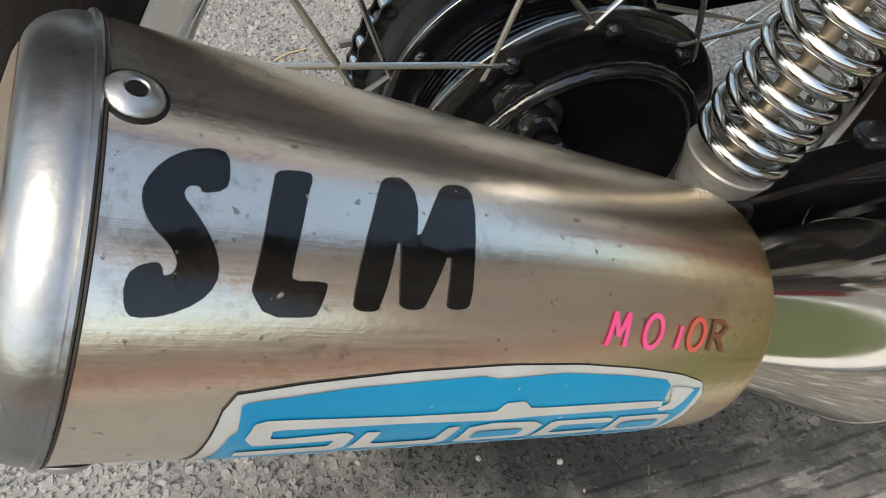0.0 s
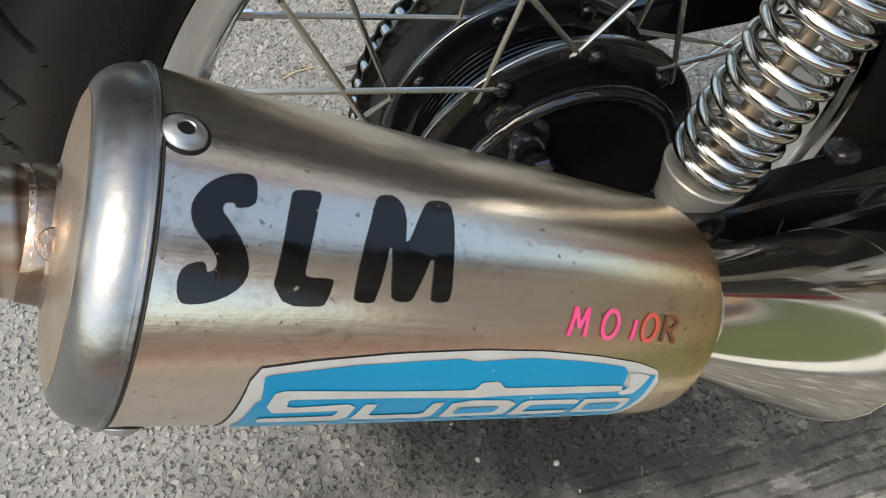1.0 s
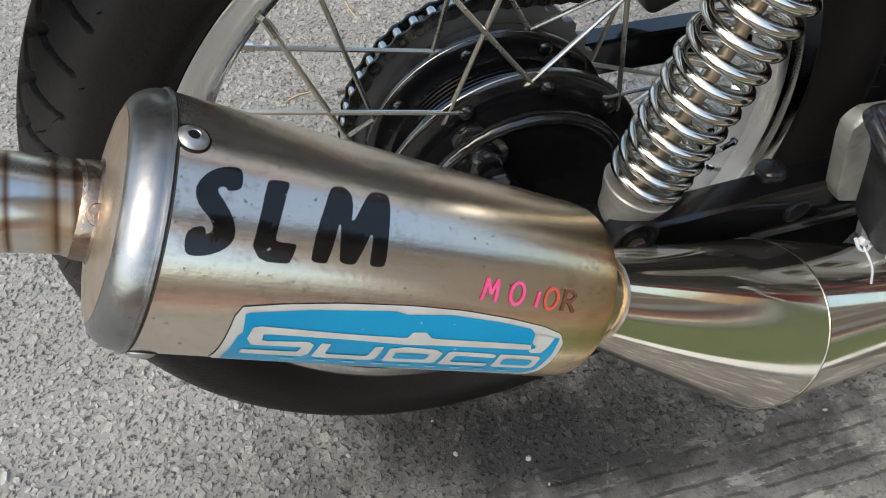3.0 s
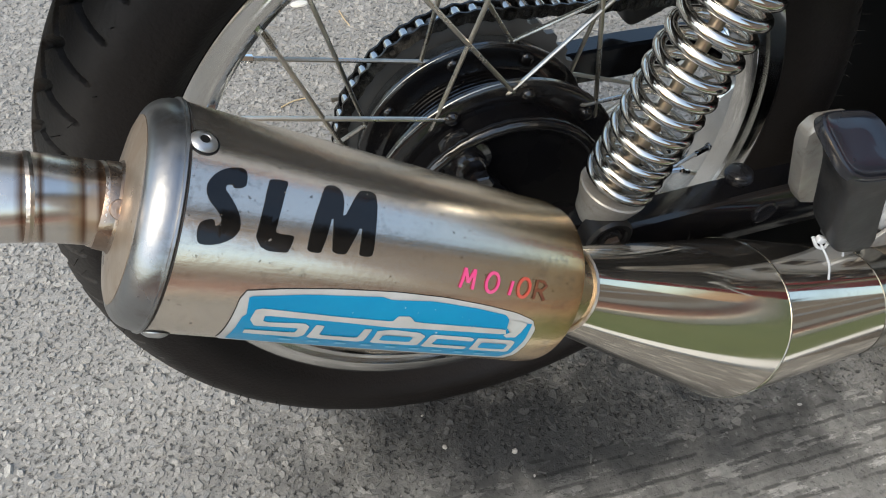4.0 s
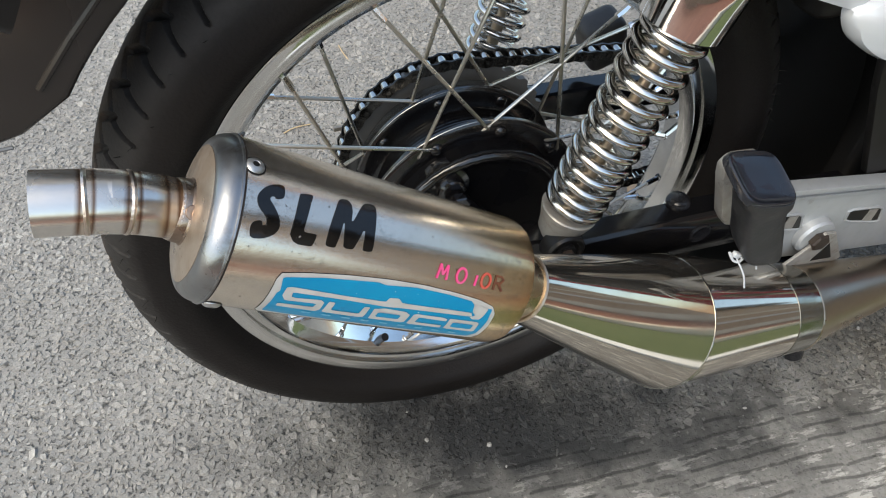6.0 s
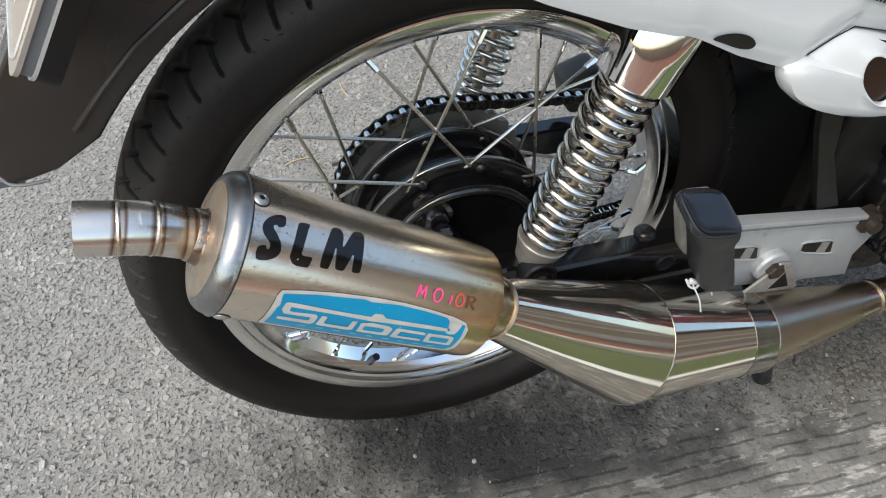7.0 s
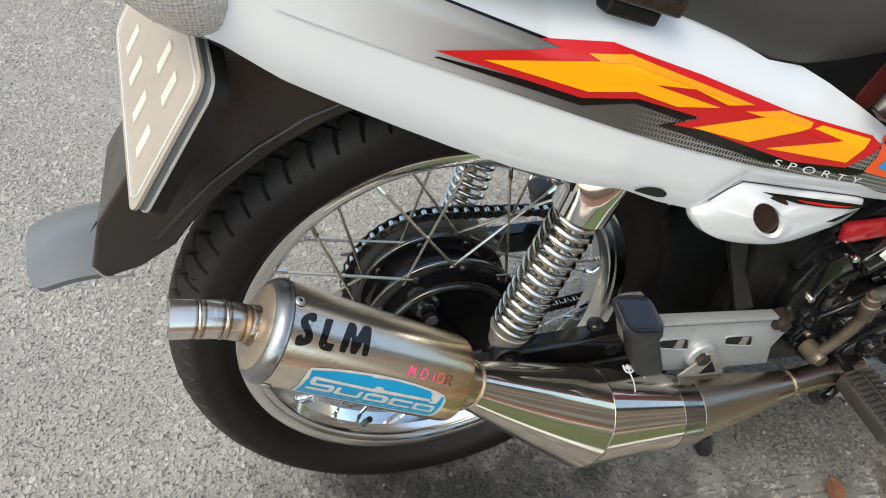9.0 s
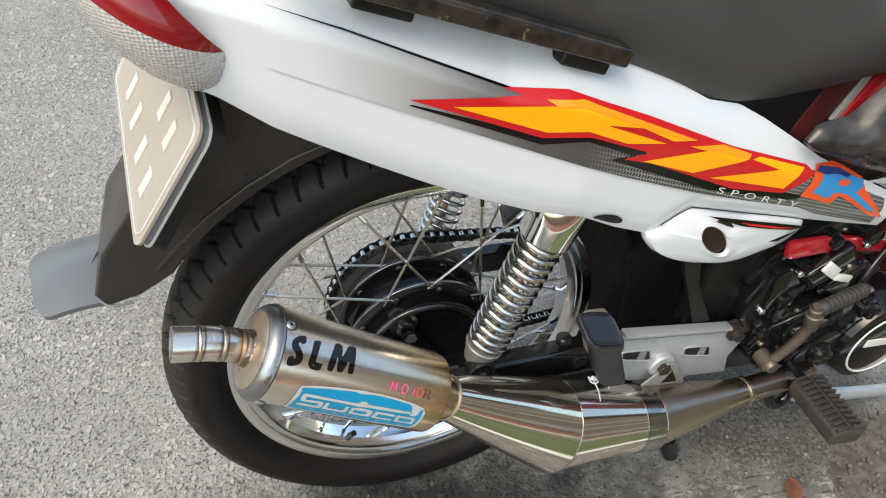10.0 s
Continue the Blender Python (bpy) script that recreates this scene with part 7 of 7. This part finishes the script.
for x, z in ((0.447, 0.285), (0.485, 0.335), (0.53, 0.405), (0.60, 0.35), (0.475, 0.252)):
    part("screw", lathe(bmesh.new(), (x, -0.124, z), (x, -1, z), [(0, 0.0042), (0.005, 0.0042), (0.0062, 0.003)], 10), DULL_STEEL, engine)

# kick starter
KICK_STEEL = material("weathered_steel", (0.15, 0.125, 0.095), 0.46, 0.6, second=(0.075, 0.055, 0.038), scale=70, rough_var=0.12, bump=0.2, bump_scale=400)
kick = group_under("kick_starter", bike)
bm = tube(bmesh.new(), curve_points([(0.446, -0.152, 0.276), (0.456, -0.158, 0.305), (0.461, -0.164, 0.340), (0.454, -0.168, 0.368)], 6), 0.0066, 16)
part("lever", bm, KICK_STEEL, kick, "dusty weathered steel lever")
part("pivot", lathe(bmesh.new(), (0.444, -0.135, 0.274), (0.444, -1, 0.274), [(0, 0.0112), (0.022, 0.0112), (0.024, 0.009), (0.028, 0.008)], 24), KICK_STEEL, kick)
part("knuckle", lathe(bmesh.new(), (0.458, -0.168, 0.352), (0.445, -0.170, 0.405), [(0, 0.0080), (0.016, 0.0090), (0.018, 0.0102), (0.026, 0.0102), (0.027, 0.0080), (0.036, 0.0080), (0.037, 0.0058), (0.042, 0.0055)], 24), KICK_STEEL, kick)
prof = [(0, 0.008)]
for k in range(10):
    prof += [(0.004 + k * 0.0062, 0.0096), (0.0072 + k * 0.0062, 0.0096), (0.0078 + k * 0.0062, 0.0084), (0.0098 + k * 0.0062, 0.0084)]
prof += [(0.0705, 0.006)]
part("pedal_rubber", lathe(bmesh.new(), (0.456, -0.168, 0.384), (0.53, -0.165, 0.404), prof, 20), PEG_BROWN, kick, "ribbed dusty pedal rubber")

# rider footpeg, on its bar
rpeg = group_under("rider_footpeg", bike)
o1, o2 = Vector((0.522, -0.160, 0.222)), Vector((0.512, -0.254, 0.222))
d = (o2 - o1).normalized()
up = (Vector((0, 0, 1)) - d * d.z).normalized()
sd = d.cross(up)
m = Matrix((d.to_4d(), sd.to_4d(), up.to_4d(), (0, 0, 0, 1))).transposed()
m.translation = (o1 + o2) / 2
bm = box(bmesh.new(), ((o2 - o1).length, 0.046, 0.026), m, 0.007, 3)
block = part("rubber", bm, PEG_BROWN, rpeg, "dusty ribbed rider footpeg rubber")
for k in range(11):
    for s in (-0.0125, 0.0125):
        mm = m @ pose(-0.042 + 0.0084 * k, s, 0.0148, 0, 0, 10 if s < 0 else -10)
        part("rib", box(bmesh.new(), (0.0038, 0.018, 0.0075), mm, 0.0012), PEG_BROWN, block)
part("centre_rib", box(bmesh.new(), ((o2 - o1).length - 0.008, 0.0035, 0.006), m @ pose(0, 0, 0.0142), 0.0012), PEG_BROWN, block)
part("peg_stem", lathe(bmesh.new(), o1 - d * 0.045, o2, [(0, 0.009), (0.05, 0.009)], 16), BLACK_PAINT, rpeg)
bm = tube(bmesh.new(), curve_points([(0.62, -0.10, 0.095), (0.738, -0.10, 0.060), (0.860, -0.10, 0.034)], 6), 0.011, 16)
part("bar", bm, ALU, rpeg, "pale silver metal bar")
bm = tube(bmesh.new(), curve_points([(0.475, -0.148, 0.215), (0.488, -0.152, 0.185), (0.503, -0.152, 0.170), (0.52, -0.150, 0.178), (0.53, -0.148, 0.205)], 8), 0.0075, 12)
part("hook", bm, BLACK_PAINT, bike, "black steel hook")

# stand foot below the exhaust
bm = bmesh.new()
tube(bm, [(0.335, -0.085, 0.20), (0.385, -0.112, 0.066)], 0.0105, 16)
stand = part("stand_leg", bm, BLACK_PAINT, bike, "black stand leg")
bm = lathe(bmesh.new(), (0.382, -0.110, 0.076), (0.396, -0.118, 0.036), [(0, 0.0125), (0.022, 0.0135), (0.038, 0.012), (0.041, 0.008)], 16)
part("stand_foot", bm, PEG_RUBBER, stand)

# front body in red, at the edge of view
bm = bmesh.new()
plate(bm, rounded([(0.428, 0.448), (0.501, 0.446), (0.600, 0.424), (0.64, 0.412), (0.62, 0.402), (0.502, 0.421), (0.434, 0.420)], 0.12), -0.114, -0.106, 0.003)
part("red_cover", bm, RED_PAINT, bike, "red plastic cover below the side panel")
bm = box(bmesh.new(), (0.40, 0.17, 0.16), pose(0.42, 0.0, 0.565, 0, -4, 0), 0.02, 3)
part("underseat_body", bm, BLACK_PLASTIC, bike, "black body below the seat")


def swept_panel(outline, y0, lean, thick, bevel):
    """A thick moulded sheet whose outline is given in (x, z), bowed outwards along its height."""
    bm = plate(bmesh.new(), outline, 0.0, thick, bevel)
    bmesh.ops.triangulate(bm, faces=[f for f in bm.faces if len(f.verts) > 4])
    for v in bm.verts:
        v.co.y += y0 + lean * (v.co.z - 0.62)
    return bm


part("leg_shield", swept_panel(rounded([(0.378, 0.586), (0.402, 0.574), (0.430, 0.611), (0.456, 0.668), (0.500, 0.740), (0.470, 0.760), (0.420, 0.690), (0.404, 0.640)], 0.15), -0.088, 0.0, 0.012, 0.003), DARK_RED, bike, "dark red edge of the leg shield")
part("edge_trim", swept_panel([(0.4275, 0.5985), (0.4345, 0.596), (0.4625, 0.6655), (0.510, 0.740), (0.500, 0.744), (0.4532, 0.6665)], -0.0905, 0.0, 0.008, 0.0015), STICKER_SILVER, bike, "pale grey trim strip")
part("leg_shield", swept_panel(rounded([(0.432, 0.594), (0.458, 0.596), (0.482, 0.634), (0.560, 0.700), (0.540, 0.750), (0.468, 0.662)], 0.1), -0.093, 0.0, 0.010, 0.003), RED_PAINT, bike, "bright red leg shield")
cover = group_under("smoked_cover", bike)
bm = bmesh.new()
n_u, n_v = 28, 16
grid = []
for i in range(n_u + 1):
    u = i / n_u
    x = 0.338 + 0.22 * u
    lo, hi = lerp([(0.338, 0.612), (0.352, 0.600), (0.381, 0.591), (0.432, 0.571), (0.476, 0.557), (0.56, 0.53)], x)[0], lerp([(0.338, 0.614), (0.347, 0.630), (0.382, 0.636), (0.409, 0.664), (0.46, 0.70), (0.56, 0.74)], x)[0]
    grid.append([bm.verts.new((x, -0.140 - 0.030 * math.sin(math.pi * j / n_v) ** 0.6 * min(1, 0.25 + u * 3), lo + (hi - lo) * j / n_v)) for j in range(n_v + 1)])
for p, q in zip(grid, grid[1:]):
    for j in range(n_v):
        bm.faces.new((p[j], q[j], q[j + 1], p[j + 1]))
bmesh.ops.solidify(bm, geom=bm.faces[:], thickness=-0.004)
bmesh.ops.recalc_face_normals(bm, faces=bm.faces)
part("shell", bm, SMOKED, cover, "shiny smoked cover beside the leg shield")
bm = lathe(bmesh.new(), (0.424, -0.166, 0.621), (0.425, -1, 0.65), [(0, 0.010), (0.006, 0.010), (0.0075, 0.0085), (0.0075, 0.004), (0.005, 0.0035)], 20)
part("screw_head", bm, ALU, cover)

# leg shield ahead of the engine, past the edge of view
shield = group_under("front_leg_shield", bike)
for name, z0, z1, x_in, inset, mat, words in (("inner_face", 0.27, 0.74, 0.0, 0.012, RED_PAINT, "red inner face of the leg shield"), ("outer_skin", 0.26, 0.75, 0.006, 0.0, RED_PAINT, "red outer skin of the leg shield")):
    bm = bmesh.new()
    rows = []
    for i in range(13):
        t = i / 12
        y = -0.10 - (0.112 - inset) * t
        x = 0.80 - 0.075 * t * t + x_in
        rows.append([bm.verts.new((x + 0.05 * (z - 0.5) ** 2, y, z)) for z in [z0 + (z1 - z0) * j / 10 for j in range(11)]])
    for p, q in zip(rows, rows[1:]):
        for j in range(10):
            bm.faces.new((p[j], q[j], q[j + 1], p[j + 1]))
    bmesh.ops.solidify(bm, geom=bm.faces[:], thickness=0.003)
    part(name, bm, mat, shield, words)
